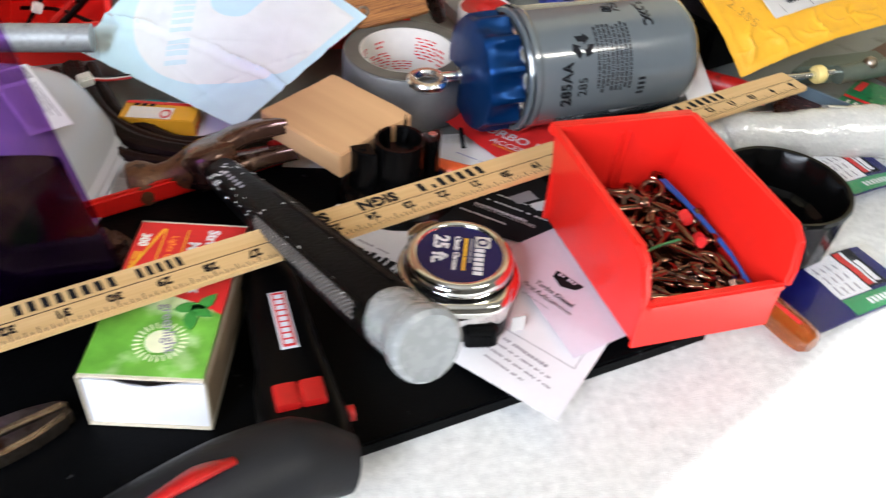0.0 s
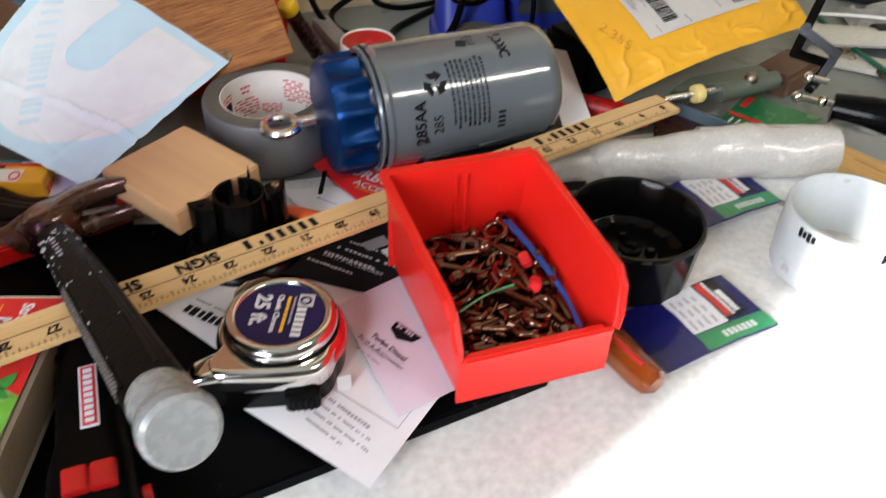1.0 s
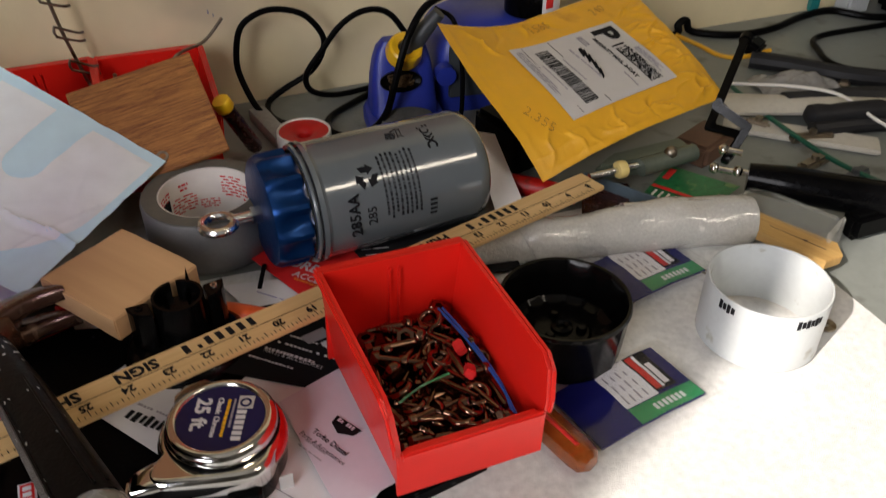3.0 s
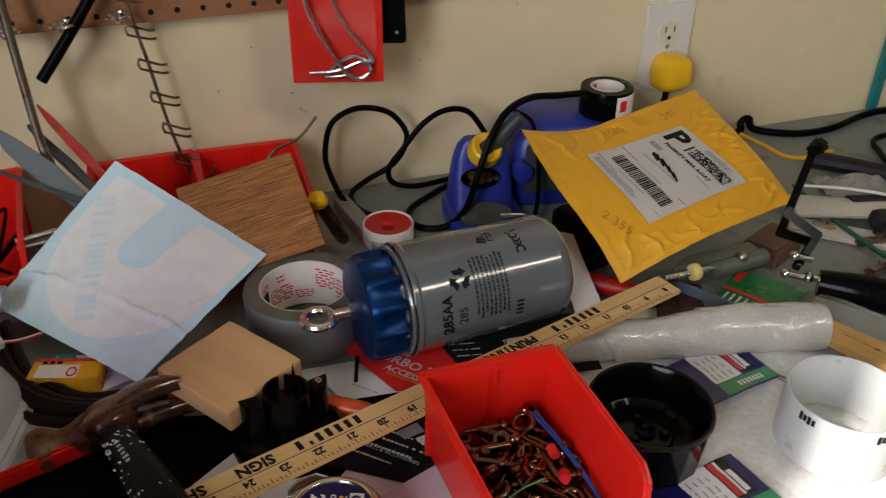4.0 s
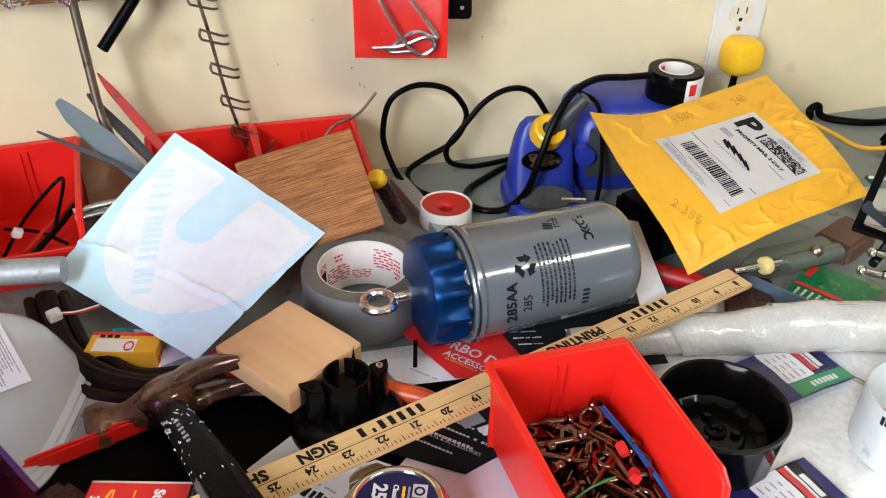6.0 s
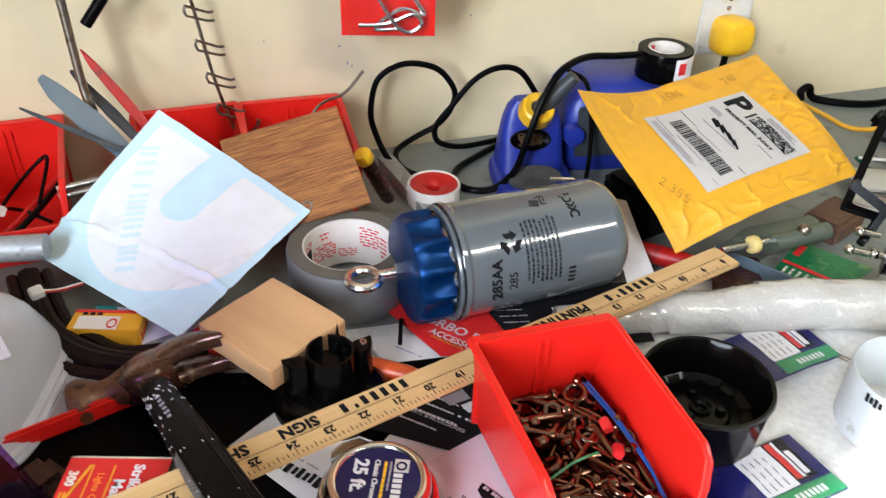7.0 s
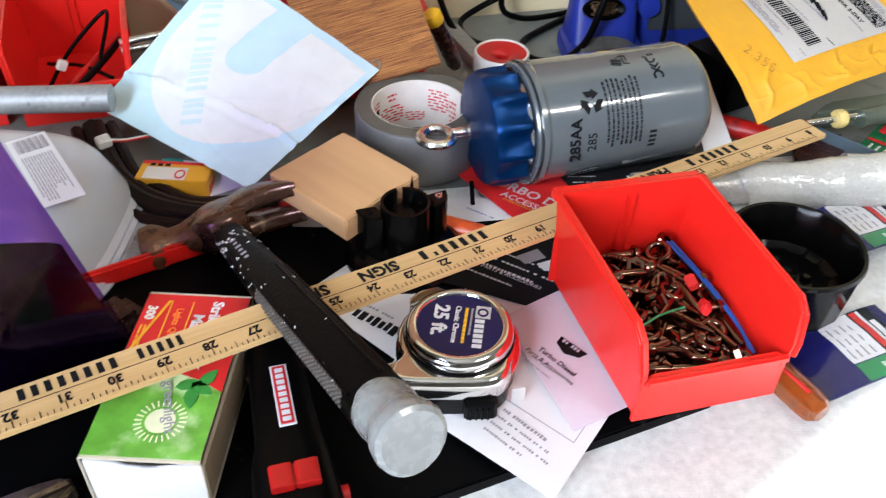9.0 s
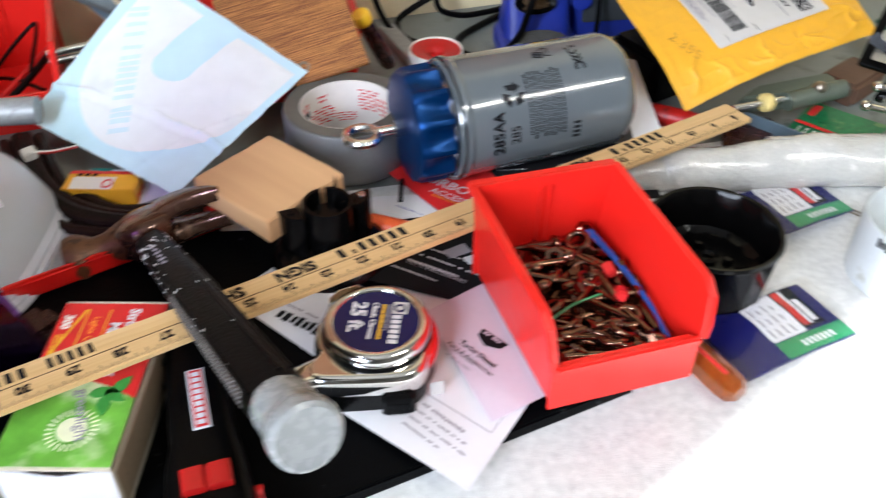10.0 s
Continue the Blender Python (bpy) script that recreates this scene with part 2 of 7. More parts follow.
M["teal"] = mat("teal_plastic", (0.01, 0.20, 0.20), 0.4)
M["clear"] = tinted("clear_film", (0.98, 0.98, 0.98), 0.08, 0.035)
M["purple_clear"] = tinted("purple_film", (0.54, 0.35, 0.71), 0.10, 0.04)
M["ply"] = wood("plywood", (0.52, 0.225, 0.055), (0.16, 0.052, 0.013), 13.0, 0, contrast=1.35, rough=0.5, along=3.6, twist=0.6)
M["pine"] = wood("pine_block", (0.67, 0.41, 0.205), (0.49, 0.275, 0.13), 0.10, 0, contrast=0.9, along=9.0, twist=2.0)
M["rule"] = wood("yardstick_wood", (0.70, 0.48, 0.235), (0.58, 0.37, 0.155), 0.7, 0, rough=0.4)
M["wedge"] = wood("pale_wood", (0.68, 0.44, 0.16), (0.55, 0.32, 0.10), 0.7, 0)


# ---- builders ----
def part(name, bm, material, parent, label="", smooth=35, m=None):
    """Links a bmesh as one mesh object under a thing or a part."""
    me = bpy.data.meshes.new(name)
    if m is not None:
        bm.transform(m)
    bmesh.ops.recalc_face_normals(bm, faces=bm.faces)
    bm.to_mesh(me)
    bm.free()
    me.materials.append(M[material] if isinstance(material, str) else material)
    if smooth:
        me.polygons.foreach_set("use_smooth", [True] * len(me.polygons))
        me.set_sharp_from_angle(angle=radians(smooth))
    ob = new(name, me)
    ob.parent = parent
    if label:
        ob["label"] = label
    return ob


def thing(name, m, label, category, group="", kind=""):
    ob = new(name)
    ob.empty_display_size = 0.01
    ob.matrix_world = m
    return tagged(ob, label, category, group, kind)


def frame_at(o, x, up=(0, 0, 1)):
    """A pose at o, its x axis along x and its z axis close to up."""
    x, up = Vector(x).normalized(), Vector(up)
    y = up.cross(x).normalized()
    z = x.cross(y)
    return Matrix.Translation(o) @ Matrix((x, y, z)).transposed().to_4x4()


def B():
    return bmesh.new()


def box(bm, c, s, bev=0.0, m=None, seg=2):
    r = bmesh.ops.create_cube(bm, size=1.0)
    t = Matrix.Translation(c) @ Matrix.Diagonal((*s, 1))
    bmesh.ops.transform(bm, matrix=(m @ t) if m else t, verts=r["verts"])
    if bev:
        es = list({e for v in r["verts"] for e in v.link_edges})
        bmesh.ops.bevel(bm, geom=es, offset=bev, segments=seg, affect="EDGES")
    return bm


def cyl(bm, p0, p1, r0, r1=None, seg=24):
    p0, p1 = Vector(p0), Vector(p1)
    d = p1 - p0
    m = Matrix.Translation((p0 + p1) / 2) @ d.to_track_quat("Z", "Y").to_matrix().to_4x4()
    bmesh.ops.create_cone(bm, cap_ends=True, segments=seg, radius1=r0, radius2=r0 if r1 is None else r1, depth=d.length, matrix=m)
    return bm


def lathe(bm, prof, seg=40, m=None, wave=None, close=False):
    """Turns a profile of (radius, height) about z; wave(angle, index) scales the radius."""
    rings = []
    for i, (r, z) in enumerate(prof):
        if r < 1e-6:
            rings.append([bm.verts.new((0, 0, z))] * seg)
        else:
            rings.append([bm.verts.new((r * math.cos(a) * (wave(a, i) if wave else 1), r * math.sin(a) * (wave(a, i) if wave else 1), z)) for a in [2 * math.pi * k / seg for k in range(seg)]])
    pairs = list(zip(rings, rings[1:])) + ([(rings[-1], rings[0])] if close else [])
    for a, b in pairs:
        for k in range(seg):
            q = []
            for v in (a[k], a[(k + 1) % seg], b[(k + 1) % seg], b[k]):
                if v not in q:
                    q.append(v)
            if len(q) > 2:
                bm.faces.new(q)
    if m:
        bmesh.ops.transform(bm, matrix=m, verts=list({v for r in rings for v in r}))
    return bm


def glide(pts, n=8):
    """A smooth line through points."""
    p = [Vector(q) for q in pts]
    p = [2 * p[0] - p[1]] + p + [2 * p[-1] - p[-2]]
    out = []
    for i in range(1, len(p) - 2):
        a, b, c, d = p[i - 1:i + 3]
        for k in range(n):
            t = k / n
            out.append(0.5 * (2 * b + (c - a) * t + (2 * a - 5 * b + 4 * c - d) * t * t + (3 * b - 3 * c + d - a) * t ** 3))
    return out + [p[-2]]


def sweep(bm, pts, r, seg=8, n=8, radii=None, flat=1.0):
    """A tube along a smooth line; radii: a factor at each given point."""
    line = glide(pts, n) if n else [Vector(q) for q in pts]
    rings, nrm = [], None
    for i, p in enumerate(line):
        d = (line[min(i + 1, len(line) - 1)] - line[max(i - 1, 0)]).normalized()
        if nrm is None:
            nrm = d.orthogonal().normalized()
        nrm = (nrm - d * nrm.dot(d)).normalized()
        bn = d.cross(nrm)
        f = 1.0
        if radii:
            u = i / max(1, len(line) - 1) * (len(radii) - 1)
            k = min(int(u), len(radii) - 2)
            f = radii[k] + (radii[k + 1] - radii[k]) * (u - k)
        rings.append([bm.verts.new(p + (nrm * math.cos(a) + bn * math.sin(a) * flat) * r * f) for a in [2 * math.pi * j / seg for j in range(seg)]])
    for a, b in zip(rings, rings[1:]):
        for j in range(seg):
            bm.faces.new((a[j], a[(j + 1) % seg], b[(j + 1) % seg], b[j]))
    bm.faces.new(rings[0][::-1])
    bm.faces.new(rings[-1])
    return bm


def prism(bm, poly, h, m=None, bev=0.0, z=0.0):
    """A plate of thickness h over a flat outline."""
    vs = [bm.verts.new((x, y, z)) for x, y in poly]
    f = bm.faces.new(vs)
    r = bmesh.ops.extrude_face_region(bm, geom=[f])
    top = [v for v in r["geom"] if isinstance(v, bmesh.types.BMVert)]
    bmesh.ops.translate(bm, vec=(0, 0, h), verts=top)
    if bev:
        es = list({e for v in vs + top for e in v.link_edges})
        bmesh.ops.bevel(bm, geom=es, offset=bev, segments=2, affect="EDGES")
        vs = list(bm.verts)
        top = []
    if m:
        bmesh.ops.transform(bm, matrix=m, verts=vs + top)
    return bm


def sheet(bm, fn, nu, nv, thick=0.0004):
    """A thin sheet over fn(u, v), u and v from 0 to 1, with real thickness."""
    g = [[Vector(fn(i / nu, j / nv)) for j in range(nv + 1)] for i in range(nu + 1)]
    top, bot = [], []
    for i in range(nu + 1):
        a, b = [], []
        for j in range(nv + 1):
            du = g[min(i + 1, nu)][j] - g[max(i - 1, 0)][j]
            dv = g[i][min(j + 1, nv)] - g[i][max(j - 1, 0)]
            nn = du.cross(dv).normalized()
            a.append(bm.verts.new(g[i][j]))
            b.append(bm.verts.new(g[i][j] - nn * thick))
        top.append(a)
        bot.append(b)
    for i in range(nu):
        for j in range(nv):
            bm.faces.new((top[i][j], top[i + 1][j], top[i + 1][j + 1], top[i][j + 1]))
            bm.faces.new((bot[i][j], bot[i][j + 1], bot[i + 1][j + 1], bot[i + 1][j]))
    for i in range(nu):
        bm.faces.new((top[i][0], bot[i][0], bot[i + 1][0], top[i + 1][0]))
        bm.faces.new((top[i][nv], top[i + 1][nv], bot[i + 1][nv], bot[i][nv]))
    for j in range(nv):
        bm.faces.new((top[0][j], top[0][j + 1], bot[0][j + 1], bot[0][j]))
        bm.faces.new((top[nu][j], bot[nu][j], bot[nu][j + 1], top[nu][j + 1]))
    return bm


def text(body, size, m, material, parent, name="lettering", bold=0.0, depth=0.0002, align="CENTER"):
    cu = bpy.data.curves.new(name, "FONT")
    cu.body, cu.size, cu.extrude, cu.offset, cu.resolution_u = body, size, depth, bold, 2
    cu.align_x, cu.align_y = align, "CENTER"
    tmp = bpy.data.objects.new(name, cu)
    scene.collection.objects.link(tmp)
    me = bpy.data.meshes.new_from_object(tmp.evaluated_get(bpy.context.evaluated_depsgraph_get()))
    bpy.data.objects.remove(tmp)
    me.transform(m)
    me.materials.clear()
    me.materials.append(M[material])
    ob = new(name, me)
    ob.parent = parent
    return ob


def bars(bm, x0, y0, width, height, rows, fill=0.55, seed=1, words=5, z=0.0, t=0.0002, m=None):
    """Lines of writing that cannot be read, as plain bars."""
    rnd = random.Random(seed)
    for i in range(rows):
        y = y0 + height * (i + 0.5) / rows
        x = x0
        end = x0 + width * (0.7 + 0.3 * rnd.random())
        while x < end:
            w = min(end - x, width / words * (0.5 + rnd.random()))
            if w > width * 0.02:
                box(bm, (x + w / 2, y, z + t / 2), (w * 0.86, height / rows * fill, t), m=m)
            x += w
    return bm


def rect(bm, x0, y0, x1, y1, z=0.0, t=0.0002, m=None):
    return box(bm, ((x0 + x1) / 2, (y0 + y1) / 2, z + t / 2), (abs(x1 - x0), abs(y1 - y0), t), m=m)


def rounded(bm, stations, p=0.5, seg=32, m=None):
    """A body through stations (x, y, half width, z, half height) with soft corners."""
    rings = []
    for x, yc, hy, zc, hz in stations:
        ring = []
        for k in range(seg):
            a = 2 * math.pi * (k + 0.5) / seg
            c, s = math.cos(a), math.sin(a)
            ring.append(bm.verts.new((x, yc + hy * math.copysign(abs(c) ** p, c), zc + hz * math.copysign(abs(s) ** p, s))))
        rings.append(ring)
    for a, b in zip(rings, rings[1:]):
        for k in range(seg):
            bm.faces.new((a[k], a[(k + 1) % seg], b[(k + 1) % seg], b[k]))
    bm.faces.new(rings[0][::-1])
    bm.faces.new(rings[-1])
    if m:
        bmesh.ops.transform(bm, matrix=m, verts=[v for r in rings for v in r])
    return bm


UPRIGHT = Matrix(((0, 1, 0, 0), (0, 0, 1, 0), (1, 0, 0, 0), (0, 0, 0, 1)))      # x up, y across, z deep


def structure(name, bm, material, label, category):
    return tagged(part(name, bm, material, None, smooth=30), label, category, kind="structure")


# ---- structure ----
b = B()
box(b, (0.68, 1.06, 0.75), (3.86, 0.12, 3.3))
structure("wall_north", b, "wall", "cream painted workshop wall with small scuffs", "wall")
# Walls out of view close the room; their dark colour lowers the fill.
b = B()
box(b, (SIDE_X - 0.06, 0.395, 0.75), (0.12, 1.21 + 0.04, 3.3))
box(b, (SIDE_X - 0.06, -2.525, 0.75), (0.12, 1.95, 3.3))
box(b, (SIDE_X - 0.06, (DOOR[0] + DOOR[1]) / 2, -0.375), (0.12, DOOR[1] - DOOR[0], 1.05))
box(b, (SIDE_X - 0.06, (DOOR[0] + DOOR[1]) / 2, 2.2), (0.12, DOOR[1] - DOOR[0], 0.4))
structure("wall_west", b, "dark_plaster", "unseen side wall with an open window, toned dark to cut bounced light", "wall")
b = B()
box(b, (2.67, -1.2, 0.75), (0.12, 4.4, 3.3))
structure("wall_east", b, "dark_plaster", "unseen side wall, toned dark to cut bounced light", "wall")
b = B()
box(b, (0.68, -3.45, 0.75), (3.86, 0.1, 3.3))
structure("wall_south", b, "dark_plaster", "unseen rear wall, toned dark to cut bounced light", "wall")
b = B()
box(b, (0.68, -1.2, 2.45), (4.06, 4.7, 0.1))
structure("ceiling", b, "ceiling_paint", "plain grey ceiling, out of view", "ceiling")
o = thing("ceiling_light", pose(1.45, -1.42, 2.33), "long white workshop light with a flat diffuser under the ceiling", "lamp", kind="structure")
b = B()
box(b, (0, 0, 0.045), (1.40, 0.34, 0.07), 0.01)
part("lamp_body", b, "dark_plaster", o)
glow = bpy.data.materials.new("diffuser_glow")
glow.use_nodes = True
glow.node_tree.nodes["Principled BSDF"].inputs["Emission Color"].default_value = (1.0, 0.92, 0.76, 1)
glow.node_tree.nodes["Principled BSDF"].inputs["Emission Strength"].default_value = 14.0
b = B()
box(b, (0, 0, 0.002), (1.34, 0.30, 0.016), 0.004)
part("diffuser", b, glow, o, "glowing white diffuser")
b = B()
box(b, (0.0, 0.0, -0.95), (40, 40, 0.1))
structure("floor", b, "concrete", "bare concrete floor", "floor")
b = B()
box(b, (0.73, 0.50, -0.02), (3.76, 0.996, 0.04), 0.004)
structure("bench_top", b, "bench", "worn grey painted bench top", "workbench")


# ---- the red parts bin and its screws ----
def build_bin(o, w=0.105, d=0.13, h=0.076, taper=0.0075, t=0.0025, lip=0.036):
    """An open bin whose front is cut low; every wall has thickness."""
    wf = w / 2 - taper

    def side(s, y, z, inset):
        half = wf + (w / 2 - wf) * z / h
        return (s * (half - inset), y, z)
    prof = [(0.0, 0.0), (d, 0.0), (d, h), (0.010, h * 0.92), (0.001, h * 0.83), (-0.004, lip + 0.008), (-0.004, lip)]
    for s in (-1, 1):
        bm = B()
        outer = [bm.verts.new(side(s, y, z, 0)) for y, z in prof]
        inner = [bm.verts.new(side(s, y, z, t)) for y, z in prof]
        bm.faces.new(outer)
        bm.faces.new(inner[::-1])
        for i in range(len(prof)):
            j = (i + 1) % len(prof)
            bm.faces.new((outer[i], outer[j], inner[j], inner[i]))
        part("side_wall", bm, "red_bin", o)
        bm = B()
        for (y0, z0), (y1, z1) in zip(prof[2:6], prof[3:7]):
            p, c = Vector(side(s, y0, z0, 0)), Vector(side(s, y1, z1, 0))
            dd = c - p
            box(bm, (0, 0, 0), (dd.length + 0.0026, 0.0040, 0.0034), 0.0012, m=frame_at((p + c) / 2 + Vector((s * 0.0012, 0, -0.0012)), dd))
        part("rim", bm, "red_bin", o)
    part("bottom", box(B(), (0, d / 2, t / 2), (2 * wf, d, t)), "red_bin", o)
    bm = box(B(), (0, d - t / 2, h / 2 + 0.001), (w - 0.006, t, h - 0.002))
    for x in (-0.0035, 0.0035):
        box(bm, (x, d - t - 0.0010, h * 0.55), (0.0022, 0.003, h * 0.72), 0.0006)
    part("back_wall", bm, "red_bin", o)
    part("hanging_lip", box(B(), (0, d + 0.003, h - 0.004), (w + 0.003, 0.008, 0.008), 0.0015), "red_bin", o)
    part("front_wall", prism(B(), [(-wf - 0.003, 0), (wf + 0.003, 0), (wf + 0.0035, 0.03), (wf - 0.004, lip), (-wf + 0.004, lip), (-wf - 0.0035, 0.03)], t, m=pose(0, 0, 0, 90)), "red_bin", o)
    part("front_lip", box(B(), (0, -0.0045, lip - 0.002), (2 * wf + 0.004, 0.0045, 0.006), 0.0015), "red_bin", o)


BIN = Matrix.Translation((0.0695, 0.3985, 0.0263)) @ pose(0, 0, 0, -2.1, 1.8, 1.2)
red_bin = thing("parts_bin", BIN, "bright red plastic parts bin, open fronted, full of screws", "storage bin", "red parts bins")
build_bin(red_bin)


def screw_parts(name, kind, length, r, matname):
    ob = thing(name, Matrix.Identity(4), "bronze-coloured metal " + kind + " in the red bin", kind, "loose screws in the bin")
    prof = [(0.0, 0.0)]
    n = int(length * 0.6 / 0.0020)
    for i in range(n):
        z = length * 0.6 * (i + 0.5) / n
        rr = r * (0.45 + 0.55 * min(1, i / 4))
        prof += [(rr, z - 0.0003), (rr * 0.90, z + 0.0006)]
    prof += [(r * 0.92, length * 0.61), (r * 0.92, length), (0, length)]
    part("shank", lathe(B(), prof, 12), matname, ob)
    h = length - 0.0010
    part("head", lathe(B(), [(0, h + 0.0030), (r * 0.5, h + 0.0028), (r * 0.6, h + 0.0042), (r * 1.2, h + 0.0040), (r * 1.65, h + 0.0030), (r * 1.9, h + 0.0012), (r * 1.9, h), (0, h)], 20), matname, ob)
    return ob


def nut_parts():
    ob = thing("hex_nut", Matrix.Identity(4), "bronze-coloured hexagon nut in the red bin", "nut", "loose screws in the bin")
    part("nut_body", lathe(B(), [(0.0030, 0), (0.0052, 0), (0.0058, 0.0008), (0.0058, 0.0036), (0.0052, 0.0044), (0.0030, 0.0044)], 6, close=True), "screw", ob, smooth=20)
    return ob


def eye_parts():
    ob = thing("eye_screw", Matrix.Identity(4), "small bronze-coloured eye screw in the red bin", "screw", "loose screws in the bin")
    b = sweep(B(), [(0.0058 * math.cos(a), 0.0058 * math.sin(a), 0) for a in [radians(-75 + 340 * k / 12) for k in range(13)]], 0.0018, 12, 3)
    part("eye", b, "screw", ob)
    b = sweep(B(), [(0.0015, -0.0056, 0), (0.0, -0.010, 0), (0.0, -0.022, 0), (0.0, -0.034, 0)], 0.0017, 12, 3, radii=[1, 1, 0.95, 0.45])
    part("shank", b, "screw", ob)
    return ob


def hex_bolt_parts():
    ob = thing("hex_bolt", Matrix.Identity(4), "bronze-coloured hexagon bolt in the red bin", "bolt", "loose screws in the bin")
    part("shank", lathe(B(), [(0, 0), (0.0020, 0.0006), (0.0024, 0.0012), (0.0024, 0.028), (0, 0.028)], 12), "screw", ob)
    part("head", lathe(B(), [(0, 0.0318), (0.0040, 0.0318), (0.0046, 0.0312), (0.0046, 0.028), (0, 0.028)], 6), "screw", ob, smooth=20)
    return ob


rnd = random.Random(4)
kinds = [screw_parts("wood_screw", "screw", 0.034, 0.0021, "screw"), screw_parts("machine_screw", "screw", 0.024, 0.0027, "screw"), nut_parts(), eye_parts(), screw_parts("long_screw", "screw", 0.050, 0.0018, "screw"), hex_bolt_parts()]
first = set()
BED, PILE, BIG = 110, 165, 1.25
REACH = {0: 0.019, 1: 0.014, 2: 0.006, 3: 0.021, 4: 0.027, 5: 0.018}
MIDDLE = {0: -0.018, 1: -0.013, 4: -0.026, 5: -0.017}
laid = []
for i in range(PILE):
    top = i >= BED
    for attempt in range(400):
        k = rnd.choice((0, 0, 0, 1, 1, 3, 3, 3, 4, 4, 5, 2 if i % 5 == 0 else 0))
        u, v, turn, tip = rnd.uniform(-0.038, 0.038), rnd.uniform(0.008, 0.118), rnd.uniform(0, 360), rnd.gauss(0, 5 if top else 12)
        half_u = abs(math.sin(radians(turn))) * REACH[k] * BIG + 0.005
        half_v = abs(math.cos(radians(turn))) * REACH[k] * BIG + 0.005
        if abs(u) + half_u < 0.043 and v - half_v > 0.002 and v + half_v < 0.125:
            if not top or attempt > 300 or all((u - p) ** 2 + (v - q) ** 2 > 0.0115 ** 2 for p, q in laid):
                break
    if top:
        laid.append((u, v))
    level = 0.014 + 0.008 * (i - BED) / (PILE - BED) if top else 0.006 + 0.008 * i / BED
    z = level + 0.010 * v / 0.11 * min(1.0, i / BED)
    m = BIN @ pose(u, v, z, 90 + tip, 0, turn) @ Matrix.Translation((0, 0, MIDDLE.get(k, 0) * BIG))
    if k == 2:
        m = BIN @ pose(u, v, z, rnd.gauss(0, 25), rnd.gauss(0, 25), 0)
    if k == 3:
        m = BIN @ pose(u, v, z, rnd.gauss(0, 14), rnd.gauss(0, 14), turn) @ Matrix.Translation((0, 0.013, 0))
    m = m @ Matrix.Scale(BIG, 4)
    if k not in first:
        first.add(k)
        kinds[k].matrix_basis = m
    else:
        made = copy_thing(kinds[k], m)
        made.matrix_basis = m
for i in range(2):
    m = BIN @ pose((0.022, 0.026)[i], (0.050, 0.074)[i], 0.031, rnd.uniform(-30, 30), rnd.uniform(-30, 30), rnd.uniform(0, 90))
    o = thing("red_anchor", m, "small translucent red plastic fastener among the screws", "fastener", "red fasteners")
    b = B()
    box(b, (0, 0, 0), (0.010, 0.007, 0.007), 0.001)
    part("block", b, "red_print", o)
o = thing("cable_tie", BIN, "thin blue cable ties lying down the side of the bin", "cable tie")
for k in range(2):
    b = B()
    sweep(b, [(0.027 + 0.003 * k, 0.112, 0.036), (0.033 + 0.002 * k, 0.075, 0.033), (0.036 + 0.001 * k, 0.035, 0.029), (0.035 - 0.002 * k, 0.010, 0.026)], 0.0010, 6, 6)
    part("strap", b, mat("blue_nylon" + str(k), (0.006, 0.070, 0.30), 0.35), o)
o = thing("green_wire_scrap", BIN, "short piece of thin green wire on the screws", "wire")
b = B()
sweep(b, [(-0.030, 0.041, 0.030), (-0.012, 0.047, 0.033), (0.008, 0.051, 0.033)], 0.0007, 6, 6)
part("wire_core", b, "green_print", o)


# ---- yardstick ----
RULE = frame_at((-0.0139, 0.5353, 0.0630), (-0.9485, -0.3123, 0.0529))
IN = 0.0261
rule = thing("yardstick", RULE, "varnished wooden yardstick with a snapped end, printed with black numbers", "ruler")
b = B()
prism(b, [(-12.55 * IN, -0.0165), (15.9 * IN, -0.0165), (15.9 * IN, 0.0125), (-12.5 * IN, 0.0125)], 0.0045, bev=0.0008, z=-0.0045)
part("stick", b, "rule", rule)
b = B()
for k in range(8 * -12, 8 * 16 - 1):
    L = 0.0068 if k % 8 == 0 else 0.0048 if k % 4 == 0 else 0.0034 if k % 2 == 0 else 0.0022
    rect(b, k * IN / 8 - 0.00025, 0.0120 - L, k * IN / 8 + 0.00025, 0.0120, 0.0001)
tagged(part("graduation", b, "ink", rule, smooth=0), kind="stuff")
for k in range(8, 36):
    text(str(k), 0.0082, pose((k - 20) * IN, 0.0032, 0.0003), "ink", rule, "numeral", 0.0002)
b = B()
rect(b, -12.4 * IN, -0.0022, 15.8 * IN, -0.0018, 0.0001)
part("printed_rule", b, "ink", rule, smooth=0)
for word, at, size in (("SIGN", 3.6, 0.0125), ("SHOP", 5.55, 0.0125), ("PRINTING", -5.1, 0.0125)):
    text(word, size, pose(at * IN, -0.0088, 0.0003), "ink", rule, "lettering", 0.0004)
for x0, x1, n, h in ((0.45, 2.55, 7, 0.0086), (-9.05, -6.85, 7, 0.0086), (8.45, 9.5, 5, 0.0080), (9.85, 11.9, 8, 0.0080)):
    for k in range(n):
        c, w = (x0 + (x1 - x0) * k / n) * IN, (x1 - x0) * IN / n
        small = 0.45 if n == 7 and k == 5 else 1.0
        b = rect(B(), c, -0.0088 + h * (0.5 - small), c + w * (0.50 if small == 1.0 else 0.3), -0.0088 + h * 0.5, 0.0001)
        part("letter_bar", b, "ink", rule, smooth=0)

